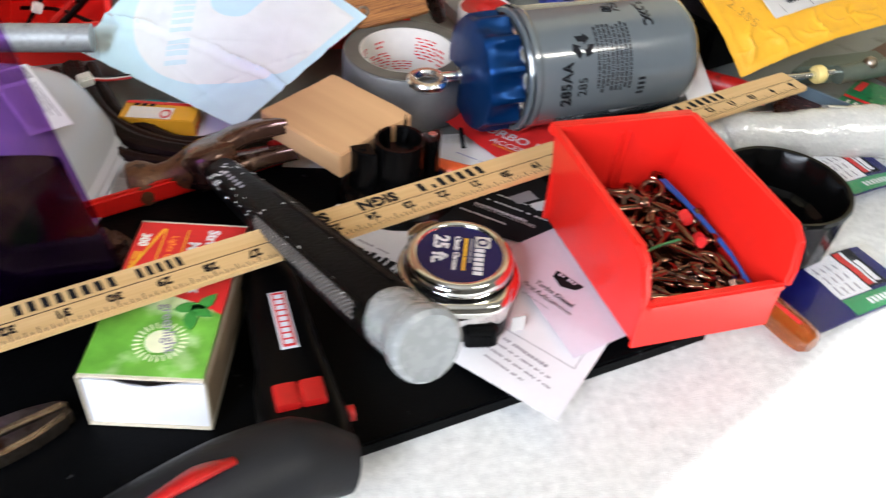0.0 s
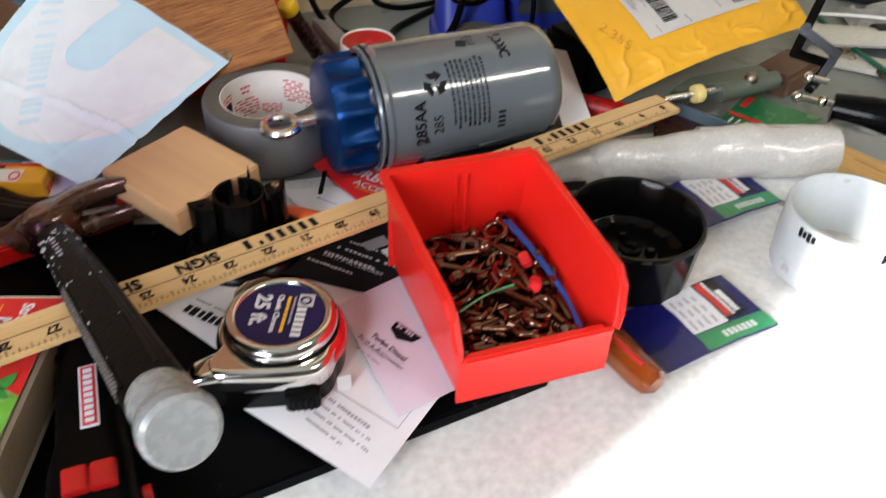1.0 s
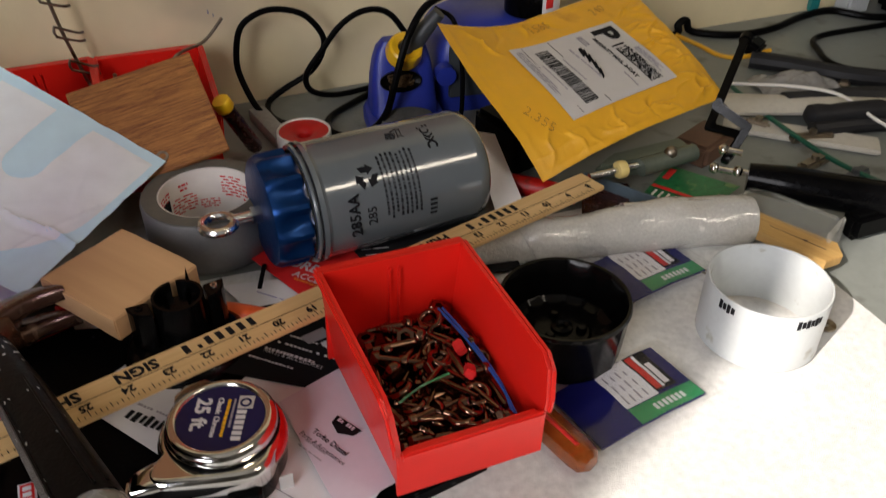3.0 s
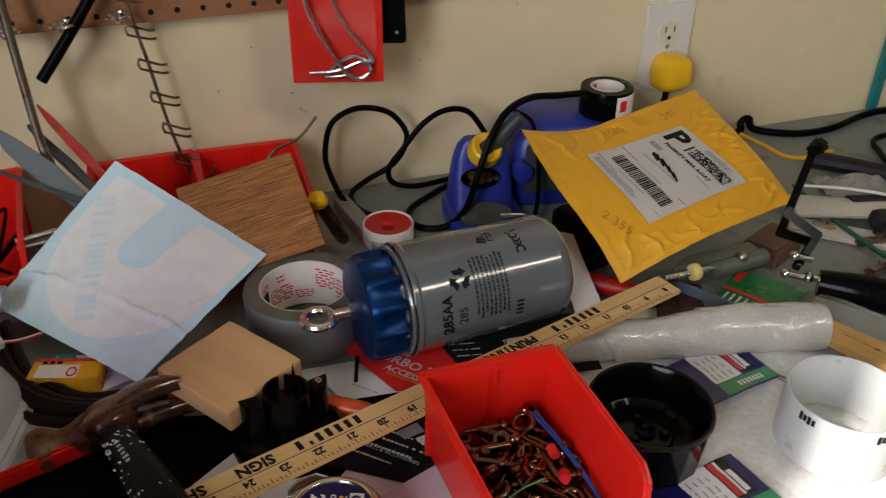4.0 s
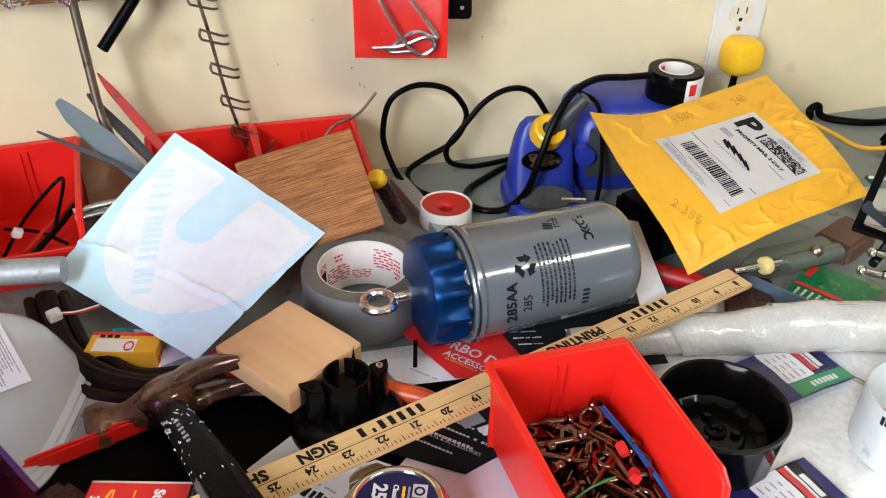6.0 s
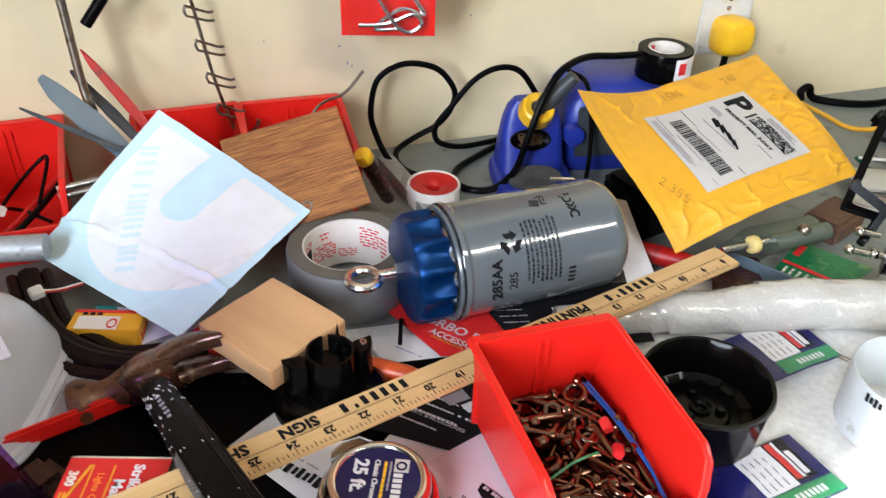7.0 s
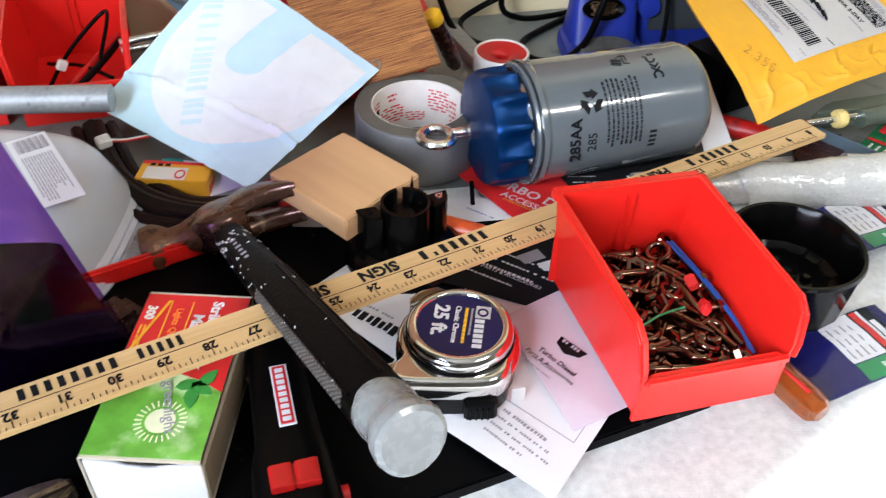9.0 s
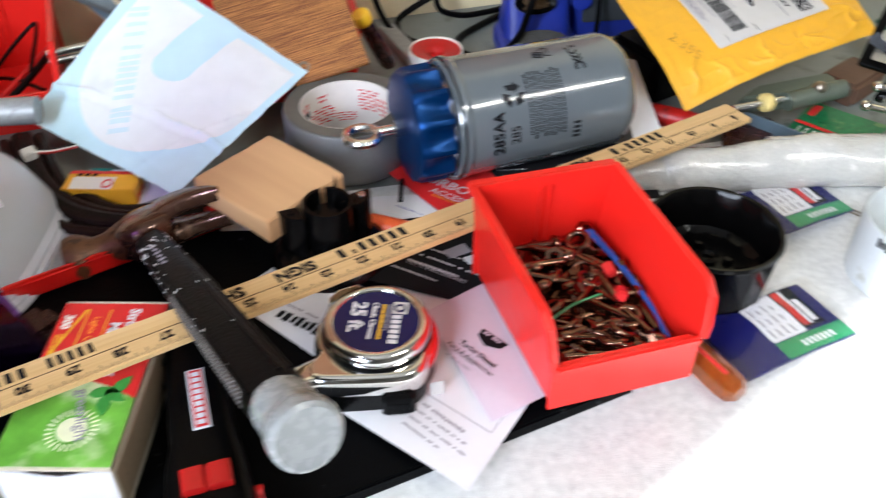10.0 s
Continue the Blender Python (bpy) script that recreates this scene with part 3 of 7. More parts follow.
# ---- fuel filter with its blue cap ----
FILT = frame_at((0.040, 0.677, 0.058), (0.9977, 0.0674, -0.001))
filt = thing("fuel_filter", FILT, "grey enamelled fuel filter can with a blue aluminium cap", "filter")
AX = pose(0, 0, 0, 0, 90, 0)
b = B()
R = 0.049
lathe(b, [(0.0, 0.005), (R - 0.006, 0.004), (R - 0.001, 0.006), (R + 0.0018, 0.003), (R + 0.002, 0.007), (R, 0.010), (R, 0.0108), (R, 0.1422), (R, 0.143), (R - 0.002, 0.150), (R - 0.007, 0.155), (R - 0.012, 0.154), (0.03, 0.152), (0, 0.152)], 64, AX)
part("can", b, "filter_grey", filt)
b = B()
lathe(b, [(R - 0.0035, -0.0015), (R + 0.0000, -0.0015), (R + 0.0010, 0.0), (R + 0.0002, 0.0016), (R - 0.0035, 0.0016)], 64, AX, close=True)
part("seam_ring", b, "filter_grey", filt)
b = B()
scallop = lambda a, i: 1 - {2: 0.012, 3: 0.05, 4: 0.115, 5: 0.15, 6: 0.15, 7: 0.15}.get(i, 0) * max(0.0, 1 - (((a * 12 / (2 * math.pi)) % 1 - 0.5) / 0.37) ** 2) ** 0.6
lathe(b, [(0, -0.0335), (R - 0.008, -0.034), (R - 0.0045, -0.0325), (R - 0.002, -0.028), (R - 0.0015, -0.020), (R - 0.0015, -0.010), (R - 0.0015, -0.005), (R - 0.003, -0.0035), (R - 0.014, -0.0035), (0, -0.0035)], 156, AX, wave=scallop)
part("cap", b, "blue_alu", filt, "blue anodised scalloped cap")
b = B()
lathe(b, [(0, -0.004), (R - 0.009, -0.004), (R - 0.007, -0.002), (R - 0.007, 0.004), (0, 0.004)], 56, AX)
part("thread_collar", b, "zinc", filt)

b = B()
lathe(b, [(0.0075, -0.041), (0.0075, -0.034)], 6, AX)
cyl(b, (-0.042, 0, 0), (-0.033, 0, 0), 0.0078, seg=6)
part("hex_nut", b, "zinc", filt, smooth=20)
b = B()
cyl(b, (-0.056, 0, 0), (-0.04, 0, 0), 0.0042)
ring = [(-0.0685 + 0.0125 * math.cos(a), 0.0125 * math.sin(a), -0.001) for a in [2 * math.pi * k / 16 for k in range(17)]]
sweep(b, ring, 0.0042, 10, 3)
part("eye_bolt", b, "zinc", filt, "zinc plated eye bolt")


def on_can(x, ang, r=R + 0.0002):
    """A pose on the can's skin, x along the can, the letters reading round it."""
    a = radians(ang)
    return Matrix.Translation((x, -r * math.sin(a), r * math.cos(a))) @ pose(0, 0, 0, ang, 0, 0)


b = B()
for k in range(3):
    a0 = 120 * k
    m = on_can(0.045, 47) @ pose(0, 0, 0, 0, 0, a0)
    prism(b, [(-0.0062, 0.0085), (0.0010, 0.0085), (0.0010, 0.0105), (0.0068, 0.0060), (0.0010, 0.0015), (0.0010, 0.0038), (-0.0035, 0.0038)], 0.0003, m)
part("recycling_mark", b, "ink", filt, smooth=0)
text("285AA", 0.0125, on_can(0.030, 80) @ pose(0, 0, 0, 0, 0, 90), "ink", filt, "lettering", 0.0003)
text("285", 0.011, on_can(0.0445, 84) @ pose(0, 0, 0, 0, 0, 90), "ink", filt, "lettering")
b = B()
rr = random.Random(5)
for row in range(8):
    ang = 27 + rr.uniform(0, 5)
    stop = 96 - rr.uniform(0, 10)
    while ang < stop:
        w = rr.uniform(1.6, 5.5)
        n = max(1, int(w / 1.3))
        for q in range(n):
            box(b, (0, 0, 0), (0.0019, 0.0009, 0.0003), m=on_can(0.0580 + row * 0.0041, ang + 1.3 * q))
        ang += 1.3 * n + 0.9
tagged(part("small_print", b, "ink", filt, smooth=0), kind="stuff")
b = B()
for k in range(4):
    box(b, (0, 0, 0), (0.0085, 0.0011, 0.0003), m=on_can(0.0765 + 0.0006 * k, 13.0 - 2.3 * k) @ pose(0, 0, 0, 0, 0, -16))
for dx, da, w, h, turn in ((0.0075, 8, 0.0008, 0.0090, -10), (0.0110, 5, 0.0008, 0.0075, -10), (0.0092, 12.5, 0.0050, 0.0008, -16), (0.0060, 1.5, 0.0075, 0.0008, 30), (0.0100, 1.0, 0.0040, 0.0008, -16)):
    box(b, (0, 0, 0), (w, h, 0.0003), m=on_can(0.0765 + dx, da) @ pose(0, 0, 0, 0, 0, turn))
part("bin_mark", b, "ink", filt, smooth=0)


def arc_mark(bm, x, ang, r0, r1, a0, a1):
    """A piece of a flat ring on the can, open from a1 round to a0."""
    turn = [radians(a0 + (a1 - a0) * q / 16) for q in range(17)]
    prism(bm, [(r1 * math.cos(a), r1 * math.sin(a)) for a in turn] + [(r0 * math.cos(a), r0 * math.sin(a)) for a in turn[::-1]], 0.0003, on_can(x, ang))


b = B()
arc_mark(b, 0.108, 31, 0.0028, 0.0046, -40, 220)
part("maker_arc", b, "ink", filt, smooth=0)
b = B()
for da in (0, 4.5):
    prism(b, [(-0.0040, 0.0022), (0.0, -0.0012), (0.0040, 0.0022), (0.0040, 0.0002), (0.0, -0.0036), (-0.0040, 0.0002)], 0.0003, on_can(0.108, 23.5 - da))
part("maker_chevron", b, "ink", filt, smooth=0)
b = B()
arc_mark(b, 0.107, 12, 0.0024, 0.0040, 150, 370)
part("maker_arc", b, "ink", filt, smooth=0)
for dx, da, w in ((0.0, 5.0, 0.0016), (0.0030, 5.0, 0.0016), (-0.0036, 9.0, 0.0010), (-0.0056, 7.0, 0.0010)):
    b = box(B(), (0, 0, 0), (w, 0.0028, 0.0003), m=on_can(0.108 + dx, da))
    part("maker_bar", b, "ink", filt, smooth=0)
for x, a0, n in ((0.098, 98, 4),):
    for k in range(n):
        b = box(B(), (0, 0, 0), (0.0062, 0.0022, 0.0003), m=on_can(x, a0 - 5.0 * k))
        part("maker_bar", b, "ink", filt, smooth=0)

# ---- duct tape ----
tape = thing("duct_tape", pose(-0.028, 0.735, 0.0), "roll of grey duct tape with a white printed core, lying flat", "tape")
b = B()
lathe(b, [(0.0405, 0.003), (0.0535, 0.003), (0.0545, 0.006), (0.055, 0.048), (0.054, 0.051), (0.0405, 0.051)], 64, close=True)
part("tape_winding", b, "duct", tape)
b = B()
lathe(b, [(0.0410, 0.0512), (0.0532, 0.0512), (0.0532, 0.0522), (0.0410, 0.0522)], 64, close=True)
part("wound_edge", b, "duct_edge", tape)
b = B()
lathe(b, [(0.0392, 0.003), (0.0404, 0.003), (0.0404, 0.0515), (0.0392, 0.0515)], 64, close=True)
core = part("core", b, "card_white", tape, "white cardboard core with red print")
for nm, spans, matn in (("red_printing", ((36, 66, 0.024, 0.046, 7), (100, 138, 0.014, 0.032, 6), (108, 122, 0.036, 0.045, 2), (70, 96, 0.012, 0.022, 4), (140, 165, 0.034, 0.044, 3), (20, 33, 0.018, 0.042, 5)), "red_print"), ("bar_code", ((140, 158, 0.012, 0.034, 12),), "ink")):
    b = B()
    for a0, a1, z0, z1, rows in spans:
        for k in range(rows):
            if nm == "bar_code":
                a = radians(a0 + (a1 - a0) * k / rows)
                box(b, (0, 0, 0), (0.0003, 0.0006 + 0.0005 * (k % 3), z1 - z0), m=Matrix.Translation((0.0390 * math.cos(a), 0.0390 * math.sin(a), (z0 + z1) / 2)) @ pose(0, 0, 0, 0, 0, math.degrees(a)))
            else:
                for s in range(8):
                    if (k * 3 + s * 5) % 7 > 1:
                        a = radians(a0 + (a1 - a0) * s / 8)
                        box(b, (0, 0, 0), (0.0003, (a1 - a0) / 8 * 0.00062, (z1 - z0) / rows * 0.42), m=Matrix.Translation((0.0390 * math.cos(a), 0.0390 * math.sin(a), z0 + (z1 - z0) * k / rows)) @ pose(0, 0, 0, 0, 0, math.degrees(a)))
    part(nm, b, matn, core, smooth=0)


# ---- pine block and plywood ----
o = thing("pine_block", frame_at((-0.107, 0.641, 0.046), (0.56, -0.83, 0.0), (0.0, -0.03, 1)), "sawn pale pine wood block with rough end grain", "wood block")
b = B()
box(b, (0, 0, 0), (0.083, 0.076, 0.020), 0.0010)
bmesh.ops.subdivide_edges(b, edges=list(b.edges), cuts=5, use_grid_fill=True)
for v in b.verts:
    near = max(0.0, 1 - (v.co - Vector((0.0415, 0.030, 0.010))).length / 0.012)
    v.co.z -= 0.004 * near
    v.co += Vector(noise.noise_vector(v.co * 70)) * 0.0006
block = part("block", b, "pine", o)


PLY = frame_at((-0.060, 0.819, 0.082), (0.98, 0.011, 0.194), (-0.149, -0.593, 0.788))
o = thing("plywood_offcut", PLY, "square reddish plywood offcut with a drilled hole", "plywood")
b = B()
box(b, (0, 0, 0), (0.114, 0.103, 0.006), 0.0008)
part("panel", b, "ply", o)
b = B()
lathe(b, [(0.0030, 0.0022), (0.0052, 0.003), (0.0052, 0.0040), (0.0030, 0.0040)], 20, Matrix.Translation((0.001, -0.037, 0)), close=True)
part("grommet", b, "dull_steel", o)

# ---- decal sheet ----
CT, CR, CL, CB = Vector((-0.172, 0.893, 0.124)), Vector((-0.053, 0.781, 0.061)), Vector((-0.300, 0.836, 0.022)), Vector((-0.178, 0.668, 0.033))


CREASE_MARKS = [(0.62, 0.66, -0.6, 0.14, 0.0009), (0.30, 0.70, 0.9, 0.12, 0.0008), (0.82, 0.42, 1.2, 0.10, 0.0006), (0.16, 0.30, 0.3, 0.10, 0.0006), (0.70, 0.90, 0.2, 0.12, -0.0008), (0.88, 0.72, -0.3, 0.10, 0.0009)]


def decal_at(u, v, lift=0.0):
    p = CT.lerp(CR, u).lerp(CL.lerp(CB, u), v)
    p.z += 0.010 * math.sin(math.pi * u) * math.sin(math.pi * v) + lift
    d = v - (0.775 - 0.115 * u + 0.006 * math.sin(19 * u) + 0.004 * math.sin(47 * u))
    p.z += 0.0046 * math.exp(-abs(d) / 0.012) * (0.55 + 0.45 * math.sin(9 * u + 0.6)) - 0.0009 * math.exp(-((d - 0.03) / 0.02) ** 2)
    d2 = u - 0.93 + 0.4 * (v - 0.5)
    p.z += 0.0012 * math.exp(-abs(d2) / 0.01) + 0.0010 * noise.noise(Vector((u * 9, v * 9, 4)))
    for cu, cv, ang, long, high in CREASE_MARKS:
        a, c = (u - cu) * math.cos(ang) + (v - cv) * math.sin(ang), (v - cv) * math.cos(ang) - (u - cu) * math.sin(ang)
        p.z += high * math.exp(-(a / long) ** 2 - abs(c) / 0.010)
    return p


o = thing("decal_sheet", Matrix.Identity(4), "creased white and pale blue vinyl decal sheet leaning on the clutter", "decal")
b = sheet(B(), decal_at, 100, 100, 0.0005)
part("backing", b, "pale_blue", o)


def decal_strip(bm, v0, v1, left, right, rows, cols, lift):
    """Fills the band between two edge lines, both functions of v."""
    prev = None
    for i in range(rows + 1):
        v = v0 + (v1 - v0) * math.sin(0.5 * math.pi * i / rows)
        a, c = left(v), right(v)
        row = [bm.verts.new(decal_at(a + (c - a) * k / cols, v, lift)) for k in range(cols + 1)]
        if prev:
            for k in range(cols):
                bm.faces.new((prev[k], prev[k + 1], row[k + 1], row[k]))
        prev = row


def half(v, v0, r, w):
    return w * math.sqrt(max(0.0, 1 - (max(0.0, v - v0) / r) ** 2))


OUT_L, OUT_R = lambda v: 0.522 - half(v, 0.45, 0.485, 0.447), lambda v: 0.522 + half(v, 0.45, 0.485, 0.447)
SLOT_L, SLOT_R = lambda v: 0.515 - half(v, 0.42, 0.107, 0.107), lambda v: 0.515 + half(v, 0.42, 0.107, 0.107)
b = B()
decal_strip(b, 0.065, 0.527, OUT_L, SLOT_L, 60, 40, 0.0012)
decal_strip(b, 0.065, 0.527, SLOT_R, OUT_R, 60, 40, 0.0012)
decal_strip(b, 0.527, 0.935, OUT_L, OUT_R, 60, 80, 0.0012)
part("white_shape", b, "decal_white", o)
PD = Vector((0.534, 0.845))
for k, strokes in enumerate(((0.0, 0.45, 0.75), (0.0, 0.62), (0.0, 0.35, 0.7), (0.0, 0.35, 0.7), (0.25,), (0.0, 0.6), (0.1, 0.45))):
    b = B()
    for s in strokes:
        p0 = 0.02 + 0.82 * (k + s * 0.95) / 7
        for i in range(6):
            q = []
            for p, w in ((p0, i), (p0 + 0.026, i), (p0 + 0.026, i + 1), (p0, i + 1)):
                w = -0.052 + 0.104 * w / 6
                q.append(b.verts.new(decal_at(0.545 - PD.x * p - PD.y * w, 0.885 - PD.y * p + PD.x * w, 0.0018)))
            b.faces.new(q)
    part("letter_bar", b, "decal_grey", o)

# ---- padded envelope ----
U, V = Vector((0.957, 0.289, -0.013)).normalized(), Vector((0.19, -0.945, -0.262)).normalized()
NRM = V.cross(U).normalized() * 1.0
NRM = NRM if NRM.z > 0 else -NRM
EO = Vector((0.283, 0.796, 0.101))
EC = [(-0.074, -0.034), (0.223, -0.048), (0.200, 0.141), (-0.050, 0.134)]
LIFT = (0.035, 0.0, -0.005, -0.020)


cr_rnd = random.Random(23)
CREASES = []
for k in range(34):
    edge, at = cr_rnd.choice((0, 1, 1, 1, 1, 2, 2, 2)), cr_rnd.uniform(0.04, 0.96)
    p = ((at, 0.03), (0.97, at), (at, 0.97), (0.03, at))[edge]
    way = math.pi * (0.5, 1.0, 1.5, 0.0)[edge] + cr_rnd.gauss(0, 0.6)
    ln = cr_rnd.uniform(0.08, 0.26)
    CREASES.append((p[0], p[1], math.cos(way), math.sin(way), ln, cr_rnd.uniform(0.0018, 0.0038) * cr_rnd.choice((1, 1, -1)), cr_rnd.uniform(0.005, 0.011)))


def crease_height(u, v):
    h = 0.0
    for x, y, cx, cy, ln, amp, wide in CREASES:
        s = (u - x) * cx + (v - y) * cy
        if -0.02 < s < ln:
            d = abs(-(u - x) * cy + (v - y) * cx + 0.010 * math.sin(s * 38 + x * 40))
            if d < 0.06:
                h += amp * math.exp(-d / wide) * math.sin(math.pi * (s + 0.02) / (ln + 0.02)) ** 0.7
    return h


def env_pt(u, v, side, fine=True):
    x = (EC[0][0] * (1 - u) + EC[1][0] * u) * (1 - v) + (EC[3][0] * (1 - u) + EC[2][0] * u) * v
    y = (EC[0][1] * (1 - u) + EC[1][1] * u) * (1 - v) + (EC[3][1] * (1 - u) + EC[2][1] * u) * v
    e = min(u, 1 - u, v, 1 - v)
    full = 1 - math.exp(-(e / 0.055) ** 1.5)
    puff = full * 0.010
    wr = 0.0
    if fine:
        inner = min(1.0, max(0.0, (max(abs(u - 0.52) / 0.30, abs(v - 0.46) / 0.33) - 0.85) / 0.5))
        n1 = noise.noise(Vector((u * 6 + v * 5, v * 7 - u * 4, 3)))
        n2 = noise.noise(Vector((u * 13 - v * 7, v * 16, 8)))
        n3 = noise.noise(Vector((u * 26, v * 22 + u * 9, 5)))
        crease = max(0.0, 1 - abs(n1) * 7.0) ** 2 * 0.0016
        wr = (crease * (0.25 + 0.9 * max(0, u + v - 0.75)) + n1 * 0.0012 + n3 * 0.0005) * inner
        if side == 0:
            wr *= 0.3
        wr *= min(1.0, e / 0.04)
        wr += crease_height(u, v) * min(1.0, e / 0.02) * min(1.0, inner * 2)
        wr += 0.0005 * math.exp(-((e - 0.035) / 0.012) ** 2)
        wr += 0.0010 * noise.noise(Vector((u * 11, v * 11, 1))) * (1 - full)
    base = LIFT[0] * max(0, 1 - u * 2.4) ** 1.5 * max(0, 1 - v * 1.6) ** 1.5 + LIFT[3] * max(0, 1 - u * 2.0) ** 1.5 * max(0, v * 2 - 1) ** 1.5
    droop = -0.010 * max(0, v * 2 - 1) ** 2
    return EO + U * x + V * y + NRM * ((puff if side else -puff * 1.2) + wr - 0.010 * full + base + droop)

o = thing("padded_envelope", Matrix.Identity(4), "puffy yellow padded envelope with a white address label", "envelope")
b = B()
n = 140
gt = [[b.verts.new(env_pt(i / n, j / n, 1)) for j in range(n + 1)] for i in range(n + 1)]
gb = [[gt[i][j] if i in (0, n) or j in (0, n) else b.verts.new(env_pt(i / n, j / n, 0)) for j in range(n + 1)] for i in range(n + 1)]
for i in range(n):
    for j in range(n):
        b.faces.new((gt[i][j], gt[i + 1][j], gt[i + 1][j + 1], gt[i][j + 1]))
        if len({gb[i][j], gb[i + 1][j], gb[i + 1][j + 1], gb[i][j + 1]} - set(gt[i] + gt[i + 1])) or not (i in (0, n - 1) and j in (0, n - 1)):
            try:
                b.faces.new((gb[i][j], gb[i][j + 1], gb[i + 1][j + 1], gb[i + 1][j]))
            except ValueError:
                pass
part("pouch", b, "yellow_env", o, smooth=60)
LAB = Matrix.Translation(EO + NRM * 0.0018) @ Matrix((U, -(V - U * V.dot(U)).normalized(), NRM)).transposed().to_4x4()
b = B()
sheet(b, lambda u, v: LAB @ Vector((0.152 * u, -0.1 * (1 - v), 0.0)), 24, 16, 0.0003)
lab = part("address_label", b, "label_paper", o, "white printed shipping label", smooth=0)
Z = 0.0005
rr = random.Random(9)
b = B()
y = -0.013
while y > -0.091:
    w = rr.choice((0.0007, 0.0011, 0.0018))
    rect(b, 0.025, y, 0.043, y - w, Z, m=LAB)
    y -= w + rr.choice((0.0008, 0.0012, 0.0016))
tagged(part("bar_code", b, "ink", lab, smooth=0), kind="stuff")
b = B()
rect(b, 0.0525, -0.098, 0.0531, -0.002, Z, m=LAB)
part("upper_line", b, "ink", lab, smooth=0)
b = B()
rect(b, 0.0152, -0.098, 0.0156, -0.002, Z, m=LAB)
part("lower_line", b, "ink", lab, smooth=0)
b = B()
for i in range(40):
    for j in range(13):
        if rr.random() < 0.5 or j == 0:
            rect(b, 0.117 + j * 0.00135, -0.040 - i * 0.00135, 0.117 + j * 0.00135 + 0.00135, -0.040 - i * 0.00135 - 0.00135, Z, m=LAB)
tagged(part("square_code", b, "ink", lab, smooth=0), kind="stuff")
b = B()
rect(b, 0.1165, -0.0345, 0.1345, -0.0368, Z, m=LAB)
part("code_bar", b, "ink", lab, smooth=0)
text("P", 0.042, LAB @ pose(0.126, -0.016, Z, 0, 0, -90), "ink", lab, "lettering", 0.0014)
text("PRIORITY MAIL 2-DAY", 0.0068, LAB @ pose(0.1065, -0.050, Z, 0, 0, -90), "ink", lab, "lettering", 0.0001)
b = B()
scrib = [(0.0785, -0.024), (0.0745, -0.036), (0.0805, -0.028), (0.0730, -0.046), (0.0800, -0.036), (0.0725, -0.056), (0.0775, -0.048), (0.0705, -0.064), (0.0750, -0.058), (0.0690, -0.070)]
sweep(b, [LAB @ Vector((x, y, Z + 0.0002)) for x, y in scrib], 0.0021, 6, 5, flat=0.2)
part("marker_scribble", b, "ink", lab, smooth=0)
for x0, y0, w, h, rows, sd in ((0.066, -0.020, 0.062, 0.0030, 1, 3), (0.096, -0.072, 0.024, 0.003, 1, 5), (0.088, -0.008, 0.018, 0.008, 4, 6), (0.0475, -0.030, 0.045, 0.0026, 1, 7), (0.0185, -0.030, 0.050, 0.0026, 1, 8), (0.004, -0.006, 0.075, 0.008, 3, 9), (0.138, -0.046, 0.048, 0.008, 4, 10)):
    b = B()
    bars(b, 0, 0, w, h, rows, 0.5, seed=sd, words=7, m=LAB @ pose(x0, y0, Z, 0, 0, -90))
    tagged(part("small_print", b, "grey_ink", lab, smooth=0), kind="stuff")
pencil = []
for word, px, py, ang in (("1565", 0.062, 0.021, 4), ("240", 0.150, 0.021, 8), ("2.355", -0.032, -0.086, -62)):
    pencil.append(text(word, 0.0155, LAB @ pose(px, py, Z, 0, 0, ang), "pencil", o, "pencil_note", -0.0004))

def drape(ob, lift):
    """Lays a flat printed piece on the pouch's curved face."""
    for v in ob.data.vertices:
        r = v.co - EO
        x, y = r.dot(U), r.dot(V)
        x, y = (x - y * U.dot(V)) / (1 - U.dot(V) ** 2), (y - x * U.dot(V)) / (1 - U.dot(V) ** 2)
        u, w = 0.5, 0.5
        for k in range(12):
            q = env_pt(u, w, 1, False) - EO
            qx, qy = q.dot(U), q.dot(V)
            qx, qy = (qx - qy * U.dot(V)) / (1 - U.dot(V) ** 2), (qy - qx * U.dot(V)) / (1 - U.dot(V) ** 2)
            u, w = u + (x - qx) / 0.275, w + (y - qy) / 0.18
        h = (env_pt(min(1, max(0, u)), min(1, max(0, w)), 1, False) - EO).dot(NRM)
        v.co += NRM * (h + lift - 0.0018)


for piece in (lab, *lab.children, *pencil):
    drape(piece, 0.0016 if piece is lab else 0.0018)

# ---- black board under the tools ----
o = thing("black_board", frame_at((0.090, 0.412, 0.0005), (-0.988, -0.152, 0)), "matt black board lying flat on the bench under the tools", "board")
b = B()
prism(b, [(0, 0), (0.62, 0), (0.62, -0.275), (0.21, -0.268), (0.13, -0.235), (-0.005, -0.200)], 0.011, bev=0.0015)
part("panel", b, "black_board", o)

# ---- foam sheet on the bench ----
o = thing("foam_sheet", Matrix.Identity(4), "thin white packing foam sheet spread on the bench", "packing foam")


def foam_pt(u, v):
    x, y = -0.42 + 0.86 * u, 0.20 + 0.50 * v - 0.05 * u
    w = 0.6 + noise.noise(Vector((x * 9, y * 9, 0))) + 0.4 * noise.noise(Vector((x * 30, y * 30, 2)))
    return (x, y, 0.0012 + 0.0008 * max(0, w))


part("sheet", sheet(B(), foam_pt, 90, 60, 0.0008), "foam", o)


